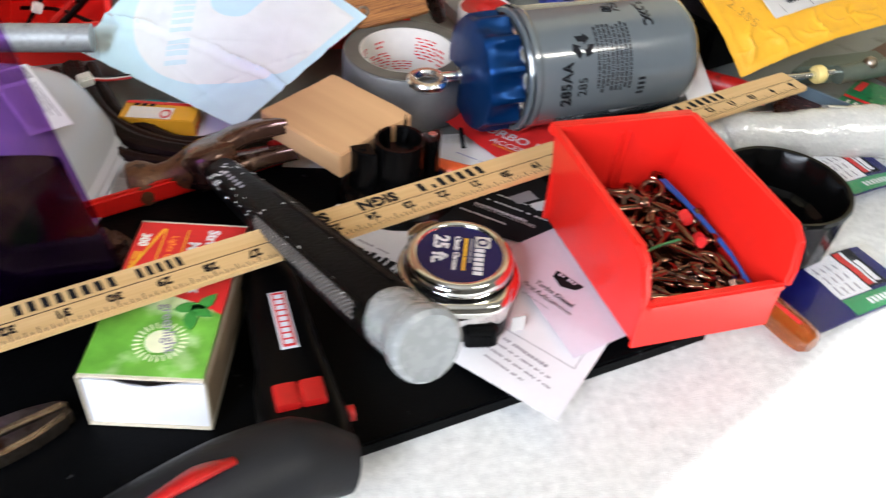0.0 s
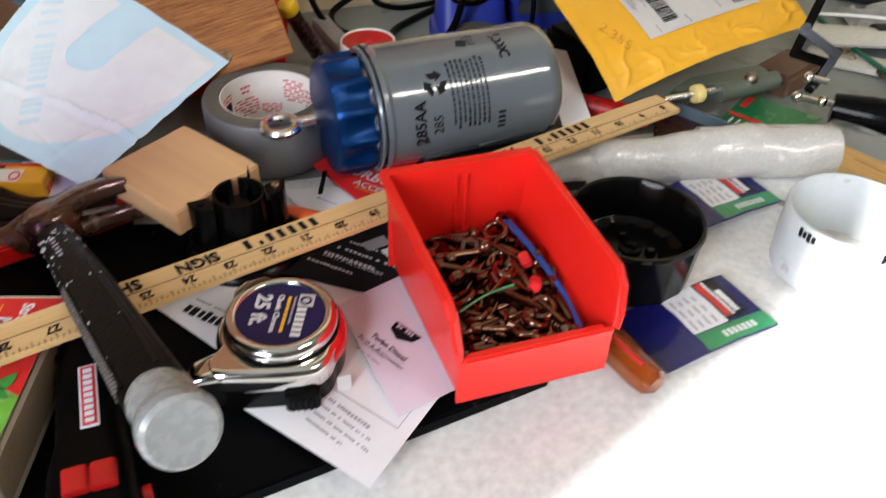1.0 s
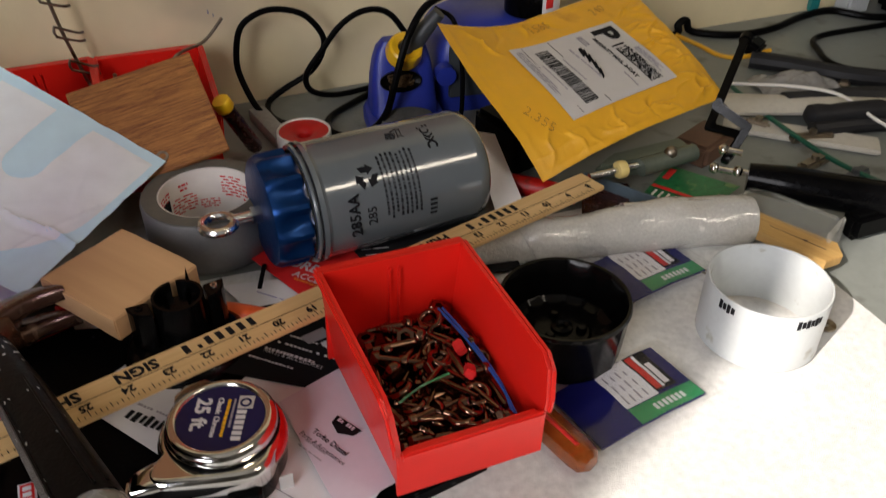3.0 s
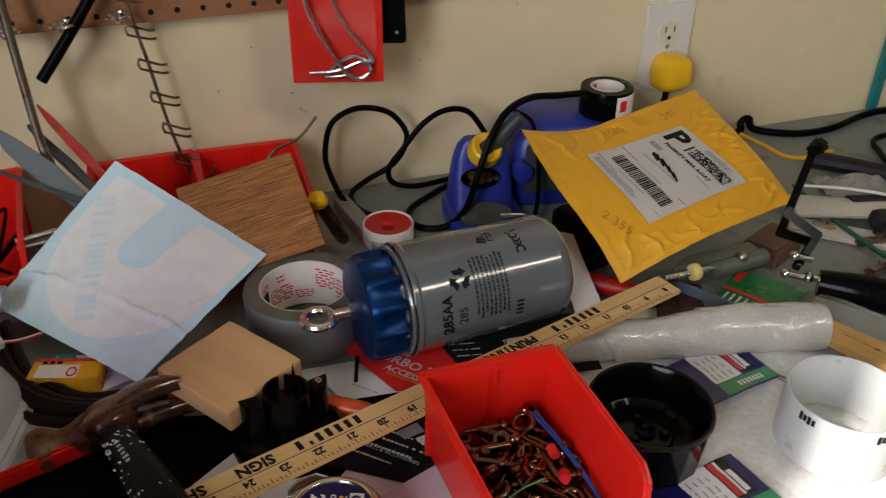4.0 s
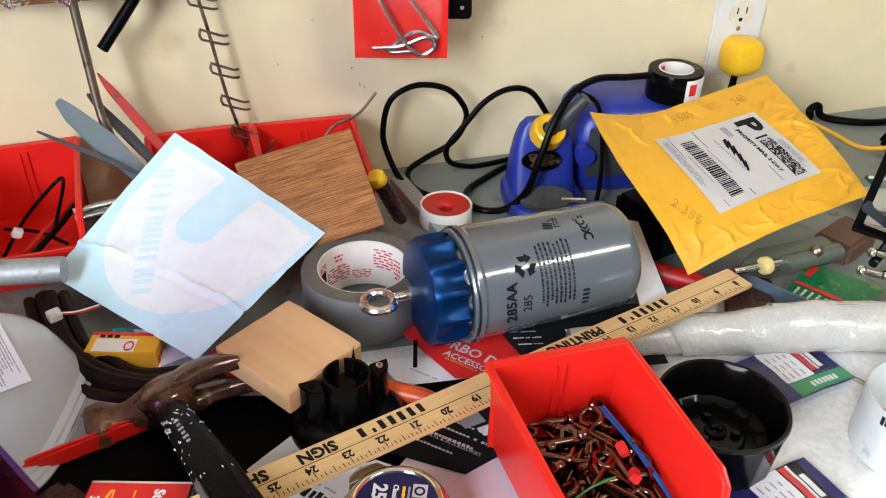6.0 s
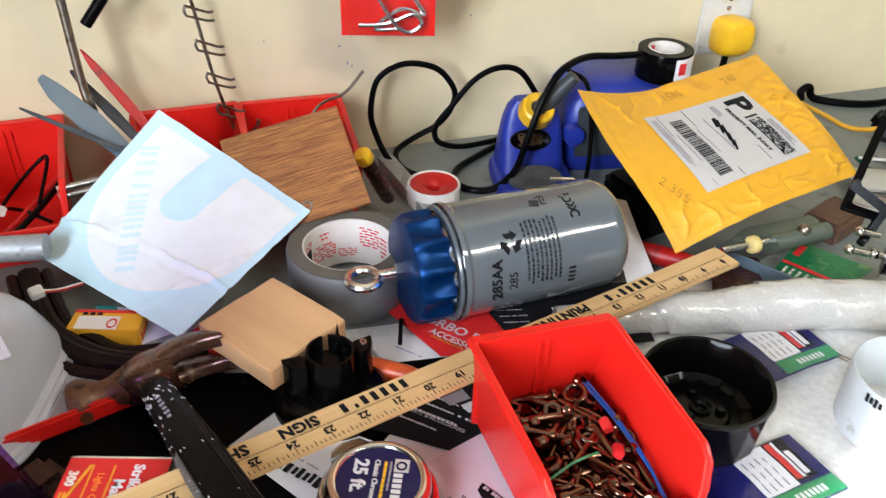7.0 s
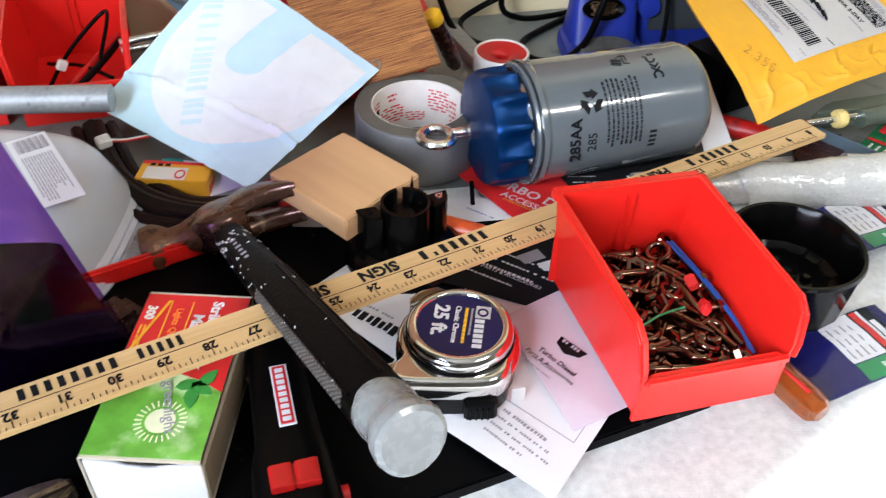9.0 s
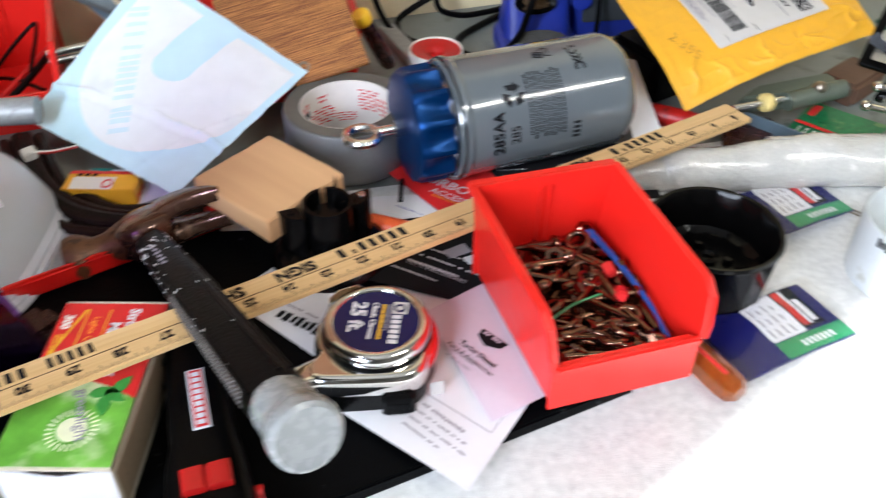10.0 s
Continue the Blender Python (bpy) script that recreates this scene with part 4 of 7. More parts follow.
# ---- hammer ----
HB, HN = Vector((-0.123, 0.353, 0.112)), Vector((-0.2027, 0.6314, 0.0288))
HX = Vector((0.977, 0.047, 0.208)).normalized()
HAM = frame_at(HN, HX, (HB - HN).cross(HX) * -1)
hl = (HAM.inverted() @ HB)
ham = thing("claw_hammer", HAM, "old claw hammer with a rusty head and paint-spattered black grip", "hammer")
HS = Matrix.Diagonal((0.90, 1.28, 1.22, 1))
b = B()
lathe(b, [(0, -0.063), (0.0118, -0.063), (0.0142, -0.0612), (0.0147, -0.053), (0.0130, -0.0475), (0.0092, -0.040), (0.0088, -0.030), (0.0125, -0.015), (0, -0.012)], 32, AX)
for v in b.verts:
    v.co += Vector(noise.noise_vector(v.co * 160)) * 0.0004
part("striking_face", b, "rust_face", ham, m=HS)
b = B()
rounded(b, [(-0.020, 0.0, 0.0095, 0, 0.0095), (-0.014, 0.0, 0.0130, 0, 0.0118), (-0.004, -0.0005, 0.0165, 0, 0.0130), (0.008, -0.001, 0.0165, 0, 0.0130), (0.017, -0.002, 0.0140, 0, 0.0122), (0.024, -0.003, 0.0100, 0, 0.0108)], 0.5, 28)
part("cheek", b, "rust", ham, m=HS)
for s in (-1, 1):
    b = B()
    rounded(b, [(0.008, -0.003, 0.012, s * 0.0060, 0.0060), (0.022, -0.006, 0.0110, s * 0.0080, 0.0062), (0.036, -0.007, 0.0090, s * 0.0088, 0.0056), (0.050, -0.005, 0.0068, s * 0.0090, 0.0054), (0.062, -0.001, 0.0042, s * 0.0090, 0.0050), (0.0690, 0.003, 0.0018, s * 0.0090, 0.0044)], 0.6, 20)
    part("claw", b, "rust", ham, m=HS)
hd = hl.normalized()
HL = hl.length
up = HAM.inverted().to_3x3() @ Vector((-0.1, -0.45, 0.9))
up = (up - hd * up.dot(hd)).normalized()
sd = hd.cross(up)
GRIP = frame_at((0, 0, 0), hd, up)
GRIP_SHAPE = [(0.026, 0.0104, 0.0100), (0.030, 0.0112, 0.0108), (0.060, 0.0122, 0.0118), (0.095, 0.0136, 0.0128), (0.125, 0.0146, 0.0134), (0.170, 0.0148, 0.0136), (0.220, 0.0152, 0.0140), (HL - 0.026, 0.0158, 0.0144)]


def grip_at(f, a, lift=0.0):
    """A place on the grip's skin: f along it, a round it from the upper side."""
    x = f * HL
    for (x0, h0, v0), (x1, h1, v1) in zip(GRIP_SHAPE, GRIP_SHAPE[1:]):
        if x <= x1 or x1 == GRIP_SHAPE[-1][0]:
            q = min(1.0, max(0.0, (x - x0) / (x1 - x0)))
            h, v = h0 + (h1 - h0) * q, v0 + (v1 - v0) * q
            break
    c, s = math.cos(a), math.sin(a)
    y = h * math.copysign(abs(s) ** 0.62, s)
    z = v * math.copysign(abs(c) ** 0.62, c)
    nn = (up * (c / v) + sd * (s / h)).normalized()
    return hd * x + sd * y + up * z + nn * lift, nn


b = rounded(B(), [(0.0, 0, 0.0085, 0, 0.0075), (0.032, 0, 0.0085, 0, 0.0080)], 0.6, 24, GRIP)
part("steel_neck", b, "rust", ham)
b = rounded(B(), [(x, 0, h, 0, v) for x, h, v in GRIP_SHAPE], 0.62, 40, GRIP)
grip = part("handle", b, "rubber", ham, "black rubber grip with paint splashes")
b = B()
lathe(b, [(0, HL - 0.030), (0.0150, HL - 0.030), (0.0166, HL - 0.026), (0.0168, HL - 0.019), (0.0162, HL - 0.012), (0.0170, HL - 0.007), (0.0186, HL - 0.003), (0.0192, HL + 0.001), (0.0186, HL + 0.0045), (0.0162, HL + 0.0062), (0.010, HL + 0.0056), (0, HL + 0.0052)], 56, GRIP @ AX, wave=lambda a, i: 1.0 + 0.025 * math.cos(2 * a) + 0.012 * math.cos(3 * a + 1))
part("end_cap", b, "milk", ham, "milky white end cap of the handle")
rr = random.Random(11)
b = B()
for k in range(52):
    f = rr.choice((rr.uniform(0.12, 0.2), rr.uniform(0.14, 0.32), rr.uniform(0.3, 0.55), rr.uniform(0.4, 0.88)))
    a = rr.choice((rr.uniform(-1.3, 1.3), rr.uniform(0.3, 1.1)))
    c, nn = grip_at(f, a, -0.0002)
    big = 1.6 if f < 0.3 else 1.0
    sx, sy = rr.uniform(0.0002, 0.0022) * big, rr.uniform(0.0002, 0.0008) * big
    prism(b, [(sx * math.cos(t) * rr.uniform(0.45, 1.3), sy * math.sin(t) * rr.uniform(0.45, 1.3)) for t in [2 * math.pi * q / 9 for q in range(9)]], 0.0005, frame_at(c, hd + sd * rr.uniform(-0.5, 0.5), nn))
tagged(part("paint_splashes", b, "paint_splash", grip, smooth=0), kind="stuff")
b = B()
for i in range(34):
    for j in range(7):
        c, nn = grip_at(0.44 + 0.44 * (i + 0.5 * (j % 2)) / 34, 0.66 + 0.115 * j, 0.0001)
        box(b, (0, 0, 0), (0.0034, 0.0017, 0.0011), 0.0004, m=frame_at(c, hd + sd * 0.3, nn), seg=1)
tagged(part("grip_knurling", b, "knurl", grip, smooth=0), kind="stuff")
for k in range(6):
    c, nn = grip_at(0.185 + 0.022 * k, 0.05, 0.0)
    b = box(B(), (0, 0, 0), (0.0030, 0.0040 - 0.0012 * (k % 2), 0.0005), m=frame_at(c, hd, nn))
    part("printed_bar", b, "grey_ink", grip, smooth=0)
for a0 in (0.50, -0.42, -0.95):
    b = sweep(B(), [grip_at(0.40 + 0.49 * q / 11, a0)[0] for q in range(12)], 0.0010, 6, 2)
    part("moulded_line", b, "rubber", grip)

# ---- tape measure ----
TM = pose(-0.0655, 0.4690, 0.0125, 0, 0, -14)
tm = thing("tape_measure", TM, "chrome tape measure with a round blue label, on its side", "tape measure")


def case_outline(s=1.0, dy=0.0):
    """The rounded D of the case, as a closed smooth line."""
    pts = [(0.0345 * math.cos(a), 0.0345 * math.sin(a)) for a in [radians(-30 + 235 * k / 30) for k in range(31)]]
    pts += [(-0.0362, -0.023), (-0.0368, -0.029), (-0.0335, -0.0340), (-0.020, -0.0352), (0.008, -0.0350), (0.021, -0.0325), (0.0275, -0.0255)]
    return [(p.x * s, p.y * s + dy) for p in glide([(x, y, 0) for x, y in pts + pts[:1]], 3)[:-1]]


def case_loft(levels):
    bm = B()
    rings = [[bm.verts.new((x, y, z)) for x, y in case_outline(s)] for s, z in levels]
    for a, c in zip(rings, rings[1:]):
        for k in range(len(a)):
            bm.faces.new((a[k], a[(k + 1) % len(a)], c[(k + 1) % len(a)], c[k]))
    bm.faces.new(rings[0][::-1])
    bm.faces.new(rings[-1])
    return bm


part("base", case_loft([(1.05, 0.0), (1.08, 0.0012), (1.095, 0.004), (1.095, 0.0195)]), "black_satin", tm, "black plastic lower case", smooth=60)
part("shell", case_loft([(1.09, 0.0185), (1.110, 0.0192), (1.118, 0.0215), (1.115, 0.0260), (1.10, 0.0295), (1.06, 0.0325), (1.00, 0.0338), (0.97, 0.0338)]), "chrome", tm, smooth=60)
part("groove", lathe(B(), [(0.0300, 0.0330), (0.0348, 0.0330), (0.0346, 0.0350), (0.0300, 0.0350)], 72, Matrix.Translation((0.001, 0.001, 0)), close=True), "black", tm)
b = B()
lathe(b, [(0.0262, 0.0340), (0.0336, 0.0340), (0.0340, 0.0375), (0.0334, 0.0405), (0.0316, 0.0430), (0.0296, 0.0440), (0.0278, 0.0440), (0.0266, 0.0430), (0.0262, 0.0415)], 80, Matrix.Translation((0.001, 0.001, 0)), close=True)
part("bezel", b, "chrome", tm, smooth=60)
b = B()
lathe(b, [(0, 0.0400), (0.0263, 0.0400), (0.0263, 0.0420), (0, 0.0424)], 56, Matrix.Translation((0.001, 0.001, 0)))
lab = part("round_label", b, "label_navy", tm, "dark blue round label lettered in white")
LB = pose(0.001, 0.001, 0.0426, 0, 0, -98)
text("25 ft.", 0.0128, LB @ pose(-0.002, -0.0125, 0), "paper", lab, "lettering", 0.0004)
text("Classic Chrome", 0.0049, LB @ pose(0.0, -0.0022, 0), "paper", lab, "lettering", 0.0001)
b = bars(B(), -0.0150, 0, 0.031, 0.0024, 1, 0.8, 2, 9, m=LB @ pose(0, 0.0020, 0))
part("yellow_print", b, "yellow", lab, smooth=0)
b = bars(B(), -0.0150, 0, 0.030, 0.0022, 1, 0.6, 4, 9, m=LB @ pose(0, 0.0055, 0))
part("fine_print", b, "grey_ink", lab, smooth=0)
plate = part("maker_plate", rect(B(), -0.0175, 0.0088, -0.0070, 0.0182, m=LB), "label_paper", lab, smooth=0)
part("plate_disc", lathe(B(), [(0.0022, 0.0003), (0.0036, 0.0003), (0.0036, 0.0006), (0.0022, 0.0006)], 24, LB @ pose(-0.0118, 0.0134, 0), close=True), "label_navy", plate, smooth=0)
for k in range(6):
    part("maker_bar", rect(B(), -0.0058 + 0.0042 * k, 0.0092, -0.0058 + 0.0042 * k + 0.0030, 0.0150, m=LB), "paper", lab, smooth=0)
b = B()
rings = []
for k in range(25):
    a = radians(-40 + 96 * k / 24)
    w = math.sin(math.pi * k / 24) ** 0.35
    rings.append([b.verts.new((r * math.cos(a), r * math.sin(a), 0.0255 + dz * w)) for r, dz in ((0.0384, -0.0060), (0.0398, -0.0045), (0.0402, 0.0), (0.0390, 0.0048), (0.0364, 0.0078), (0.0342, 0.0086), (0.0336, 0.006))])
for p, q in zip(rings, rings[1:]):
    for k in range(6):
        b.faces.new((p[k], q[k], q[k + 1], p[k + 1]))
part("red_bumper", b, "red_gloss", tm, "glossy red rubber bumper", smooth=60)
b = rounded(B(), [(0.004, -0.0382, 0.0034, 0.0100, 0.0075), (0.006, -0.0390, 0.0042, 0.0100, 0.0090), (0.022, -0.0380, 0.0042, 0.0100, 0.0090), (0.024, -0.0368, 0.0034, 0.0100, 0.0075)], 0.35)
for k in range(4):
    box(b, (0.008 + 0.0035 * k, -0.0430, 0.0100), (0.0014, 0.0014, 0.011), 0.0003)
part("lock_button", b, "black", tm)
b = box(B(), (0.0290, -0.0352, 0.0105), (0.0085, 0.0010, 0.015), 0.0003, m=pose(0.001, -0.001, 0, 0, 0, 14))
part("side_sticker", b, "label_paper", tm, "white sticker on the case")
b = rounded(B(), [(-0.0505, -0.0310, 0.0075, 0.0175, 0.0110), (-0.0485, -0.0310, 0.0090, 0.0180, 0.0125), (-0.0380, -0.0290, 0.0110, 0.0190, 0.0140), (-0.0280, -0.0260, 0.0120, 0.0190, 0.0142)], 0.4)
part("mouth", b, "chrome", tm)
part("blade_slot", box(B(), (-0.0510, -0.0310, 0.0170), (0.0010, 0.0095, 0.016)), "black", tm)
b = box(B(), (-0.0525, -0.0325, 0.0160), (0.0015, 0.012, 0.018), 0.0005)
box(b, (-0.0545, -0.0390, 0.0160), (0.005, 0.0012, 0.013), 0.0004)
part("blade_hook", b, "zinc", tm)
b = rounded(B(), [(-0.0300, 0.0280, 0.0040, 0.0300, 0.0050), (-0.0240, 0.0320, 0.0062, 0.0320, 0.0050), (-0.0120, 0.0370, 0.0060, 0.0320, 0.0045), (-0.0060, 0.0380, 0.0040, 0.0300, 0.0035)], 0.5)
part("belt_clip", b, "chrome", tm)

# ---- match box ----
MB = frame_at((-0.2532, 0.4139, 0.0118), (0.957, -0.2899, 0.0))
mb = thing("match_box", MB, "large cardboard match box, red and leafy green, with a white tray", "match box")
W2, LM, HM = 0.033, 0.127, 0.040
b = B()
for z in (0.0006, HM - 0.0006):
    box(b, (0, LM / 2, z), (2 * W2, LM, 0.0012), 0.0004)
for s in (-1, 1):
    box(b, (s * (W2 - 0.0006), LM / 2, HM / 2), (0.0012, LM, HM), 0.0004)
sleeve = part("sleeve", b, "kraft_white", mb)
b = B()
prism(b, [(-W2 + 0.001, 0.062), (-W2 + 0.001, LM - 0.0025), (W2 - 0.001, LM - 0.0025), (W2 - 0.001, 0.048), (0.018, 0.056), (0.004, 0.0605), (-0.012, 0.0625)], 0.0003, z=HM + 0.0002)
part("red_panel", b, "red_print", sleeve, smooth=0)
b = B()
prism(b, [(-W2 + 0.001, 0.002), (-W2 + 0.001, 0.062), (-0.012, 0.0625), (0.004, 0.0605), (0.018, 0.056), (W2 - 0.001, 0.048), (W2 - 0.001, 0.002)], 0.0003, z=HM + 0.0002)
part("green_panel", b, "leaf_print", sleeve, smooth=0)
T0 = HM + 0.0006
b = B()
for k in range(26):
    a = 2 * math.pi * k / 26
    part("sun_ray", box(B(), (0, 0, 0), (0.0042, 0.0009, 0.0003), m=pose(0.004 + 0.0122 * math.cos(a), 0.026 + 0.0122 * math.sin(a), T0, 0, 0, math.degrees(a))), "sun_print", sleeve, smooth=0)
lathe(b, [(0, 0), (0.0082, 0), (0.0082, 0.0003), (0, 0.0003)], 24, pose(0.004, 0.026, T0))
part("sun_mark", b, "sun_print", sleeve, smooth=0)
b = B()
for x, y, a in ((0.012, 0.052, 20), (0.020, 0.050, -30), (0.016, 0.043, -80), (0.022, 0.057, 60)):
    prism(b, [(-0.0070, 0), (-0.004, 0.0030), (0.0, 0.0040), (0.004, 0.0028), (0.0085, 0), (0.004, -0.0028), (0.0, -0.0040), (-0.004, -0.0030)], 0.0003, pose(x, y, T0 + 0.0003, 0, 0, a))
part("leaf_mark", b, "leaf_green", sleeve, smooth=0)
text("greenlight", 0.0095, pose(0.006, 0.036, T0 + 0.0004, 0, 0, -74), "grey_ink", sleeve, "lettering")
text("Strike On Box\nMatches", 0.0095, pose(0.0085, 0.092, T0, 0, 0, -90), "paper", sleeve, "lettering", 0.0003)
text("Lights Quickly &", 0.0062, pose(-0.009, 0.092, T0, 0, 0, -90), "orange_print", sleeve, "lettering")
text("300", 0.0080, pose(-0.0265, 0.108, T0, 0, 0, -90), "card_white", sleeve, "lettering", 0.0003)
b = B()
for x in (-0.002, -0.0155):
    rect(b, x - 0.0005, 0.066, x + 0.0005, 0.119, T0 - 0.0002)
prism(b, [(-0.031, 0.075), (-0.029, 0.075), (-0.016, 0.119), (-0.018, 0.119)], 0.0003, z=T0 - 0.0002)
bars(b, 0, 0, 0.03, 0.005, 2, seed=8, m=pose(-0.030, 0.098, T0 - 0.0002, 0, 0, -90))
part("gold_lines", b, "yellow_env", sleeve, smooth=0)
b = B()
prism(b, [(0.024, 0.107), (0.031, 0.099), (0.024, 0.088), (0.018, 0.098)], 0.0003, z=T0)
part("diamond_mark", b, "pale_blue", sleeve, smooth=0)
b = B()
box(b, (0, LM / 2, 0.0022), (2 * W2 - 0.004, LM - 0.003, 0.0012))
tray = part("tray", b, "paper", mb, "white pasteboard tray")
for s in (-1, 1):
    part("tray_side", box(B(), (s * (W2 - 0.002), LM / 2, HM / 2 - 0.001), (0.001, LM - 0.003, HM - 0.007)), "paper", tray)
b = B()
prism(b, [(-W2 + 0.002, 0.0015), (W2 - 0.002, 0.0015), (W2 - 0.002, HM - 0.004), (0.022, HM - 0.0045), (0.012, HM - 0.0065), (0.002, HM - 0.0090), (-0.008, HM - 0.0075), (-0.018, HM - 0.0045), (-W2 + 0.002, HM - 0.004)], 0.0012, pose(0, 0.0028, 0, 90))
part("tray_end", b, "paper", tray, "white tray end with a bent edge")
b = B()
prism(b, [(-W2 + 0.004, 0.0), (W2 - 0.006, 0.0), (W2 - 0.012, 0.010), (-W2 + 0.010, 0.011)], 0.0008, pose(0, 0.004, HM - 0.0045, 12))
part("inner_flap", b, "brown", tray)

b = B()
for s in (-1, 1):
    box(b, (s * (W2 + 0.0002), LM / 2, HM / 2), (0.0004, LM - 0.006, HM - 0.012))
part("striker_strip", b, "tan_card", sleeve, smooth=0)

# ---- cutting tool with red slide, and grey-handled tool ----
o = thing("utility_knife", frame_at((-0.178, 0.505, 0.0118), (0.03, -1.0, 0.0)), "black plastic utility knife with red slide button and label", "utility knife")
b = B()
rounded(b, [(-0.002, 0, 0.012, 0.014, 0.012), (0.004, 0, 0.0155, 0.0148, 0.0146), (0.02, 0, 0.0170, 0.015, 0.0150), (0.08, 0, 0.0190, 0.015, 0.0150), (0.098, -0.001, 0.0220, 0.015, 0.0152), (0.125, -0.001, 0.0240, 0.015, 0.0150), (0.140, -0.001, 0.0235, 0.0145, 0.0143), (0.146, -0.001, 0.020, 0.013, 0.011)], 0.45, 40)
body = part("body", b, "black", o)
b = B()
for y in (-0.0075, 0.0065):
    rounded(b, [(0.1045, y, 0.0055, 0.0300, 0.0030), (0.1055, y, 0.0065, 0.0305, 0.0042), (0.1195, y, 0.0065, 0.0300, 0.0042), (0.1205, y, 0.0055, 0.0295, 0.0030)], 0.35, 20)
box(b, (0.1125, -0.0005, 0.0305), (0.0145, 0.006, 0.0040), 0.0008)
part("slide_button", b, "red_paint", o, "red plastic slide button")
b = B()
box(b, (0.055, 0.001, 0.0302), (0.046, 0.0100, 0.0008), 0.0002)
lab = part("brand_label", b, "paper", o, "red and white brand label")
b = B()
rect(b, 0.0332, -0.0028, 0.0768, 0.0048, 0.0307, m=None)
part("red_field", b, "red_print", lab, smooth=0)
for k in range(9):
    b = B()
    rect(b, 0.0352 + k * 0.0046, -0.0014, 0.0352 + k * 0.0046 + 0.0031, 0.0034, 0.0310)
    part("label_bar", b, "paper", lab, smooth=0)
b = B()
cyl(b, (0.121, 0.0265, 0.018), (0.121, 0.020, 0.018), 0.0045)
part("lock_knob", b, "red_paint", o)
b = B()
box(b, (0.03, -0.0165, 0.02), (0.006, 0.004, 0.006), 0.0015)
cyl(b, (0.012, -0.02, 0.022), (0.012, -0.012, 0.022), 0.003)
part("side_pin", b, "grey_plastic", o)

o = thing("pistol_grip_tool", frame_at((-0.168, 0.352, 0.0118), (-0.995, -0.12, 0.0)), "dark grey power tool handle with a red oval insert", "power tool")
b = B()
sweep(b, [(-0.012, 0.0, 0.018), (0.015, -0.004, 0.026), (0.05, 0.0, 0.028), (0.10, 0.012, 0.026), (0.15, 0.03, 0.024)], 0.026, 18, 6, radii=[0.6, 0.95, 1.0, 0.95, 0.9], flat=0.95)
part("handle", b, "grey_grip", o)
b = B()
sweep(b, [(0.045, 0.002, 0.0515), (0.062, 0.005, 0.053), (0.085, 0.011, 0.051)], 0.011, 16, 6, radii=[0.55, 1.0, 0.6], flat=0.35)
part("red_insert", b, "red_paint", o, "glossy red oval insert")

# ---- pliers ----
o = thing("pliers", frame_at((-0.292, 0.430, 0.0125), (-0.93, -0.36, 0.0)), "rusty steel pliers with closed jaws lying on the black board", "pliers")
for s in (-1, 1):
    b = B()
    prism(b, [(0, s * 0.0008), (0.004, s * 0.0065), (0.020, s * 0.011), (0.040, s * 0.013), (0.060, s * 0.010), (0.052, s * 0.001)], 0.013, bev=0.0022)
    part("jaw", b, "worn_steel", o)
    b = B()
    sweep(b, [(0.05, s * 0.004, 0.007), (0.08, s * 0.012, 0.007), (0.14, s * 0.022, 0.007), (0.19, s * 0.018, 0.007)], 0.0065, 10, 6)
    part("handle", b, "worn_steel", o)
b = B()
cyl(b, (0.048, 0, 0), (0.048, 0, 0.0155), 0.0075)
part("pivot", b, "dull_steel", o)

# ---- papers ----
def paper(name, corners, label, material="paper", curl=0.002, category="paper", z=0.0):
    cs = [Vector(c) for c in corners]
    o = thing(name, Matrix.Identity(4), label, category)

    def pt(u, v, lift=0.0):
        p = cs[0].lerp(cs[1], u).lerp(cs[3].lerp(cs[2], u), v)
        p.z += curl * math.sin(3 * u + 1.0) * math.sin(2.5 * v + 0.6) + lift
        return p
    part("leaf", sheet(B(), pt, 16, 16, 0.0003), material, o)
    return o, lambda u, v, lift=0.0: pt(u, v, lift + 0.0004)


def print_on(o, pt, name, cells, material, lift=0.0004):
    """Plain printed bars that follow the sheet: cells of u0, v0, u1, v1."""
    bm = B()
    for u0, v0, u1, v1 in cells:
        n = max(1, int(max(u1 - u0, v1 - v0) * 16))
        for k in range(n):
            a, c = (u0 + (u1 - u0) * k / n, u0 + (u1 - u0) * (k + 1) / n) if u1 - u0 >= v1 - v0 else (u0, u1)
            e, f = (v0 + (v1 - v0) * k / n, v0 + (v1 - v0) * (k + 1) / n) if v1 - v0 > u1 - u0 else (v0, v1)
            bm.faces.new([bm.verts.new(pt(p, q, lift)) for p, q in ((a, e), (c, e), (c, f), (a, f))])
    return part(name, bm, material, o, smooth=0)


def lines(u0, v0, u1, v1, rows, seed, along="u", fill=0.5, words=6):
    r2 = random.Random(seed)
    out = []
    for k in range(rows):
        if along == "u":
            v = v0 + (v1 - v0) * k / rows
            u = u0
            while u < u1 - 0.01:
                w = min((u1 - u0) / words * r2.uniform(0.5, 1.4), u1 - u)
                out.append((u, v, u + w * 0.85, v + (v1 - v0) / rows * fill))
                u += w
        else:
            u = u0 + (u1 - u0) * k / rows
            v = v0
            while v < v1 - 0.01:
                w = min((v1 - v0) / words * r2.uniform(0.5, 1.4), v1 - v)
                out.append((u, v, u + (u1 - u0) / rows * fill, v + w * 0.85))
                v += w
    return out


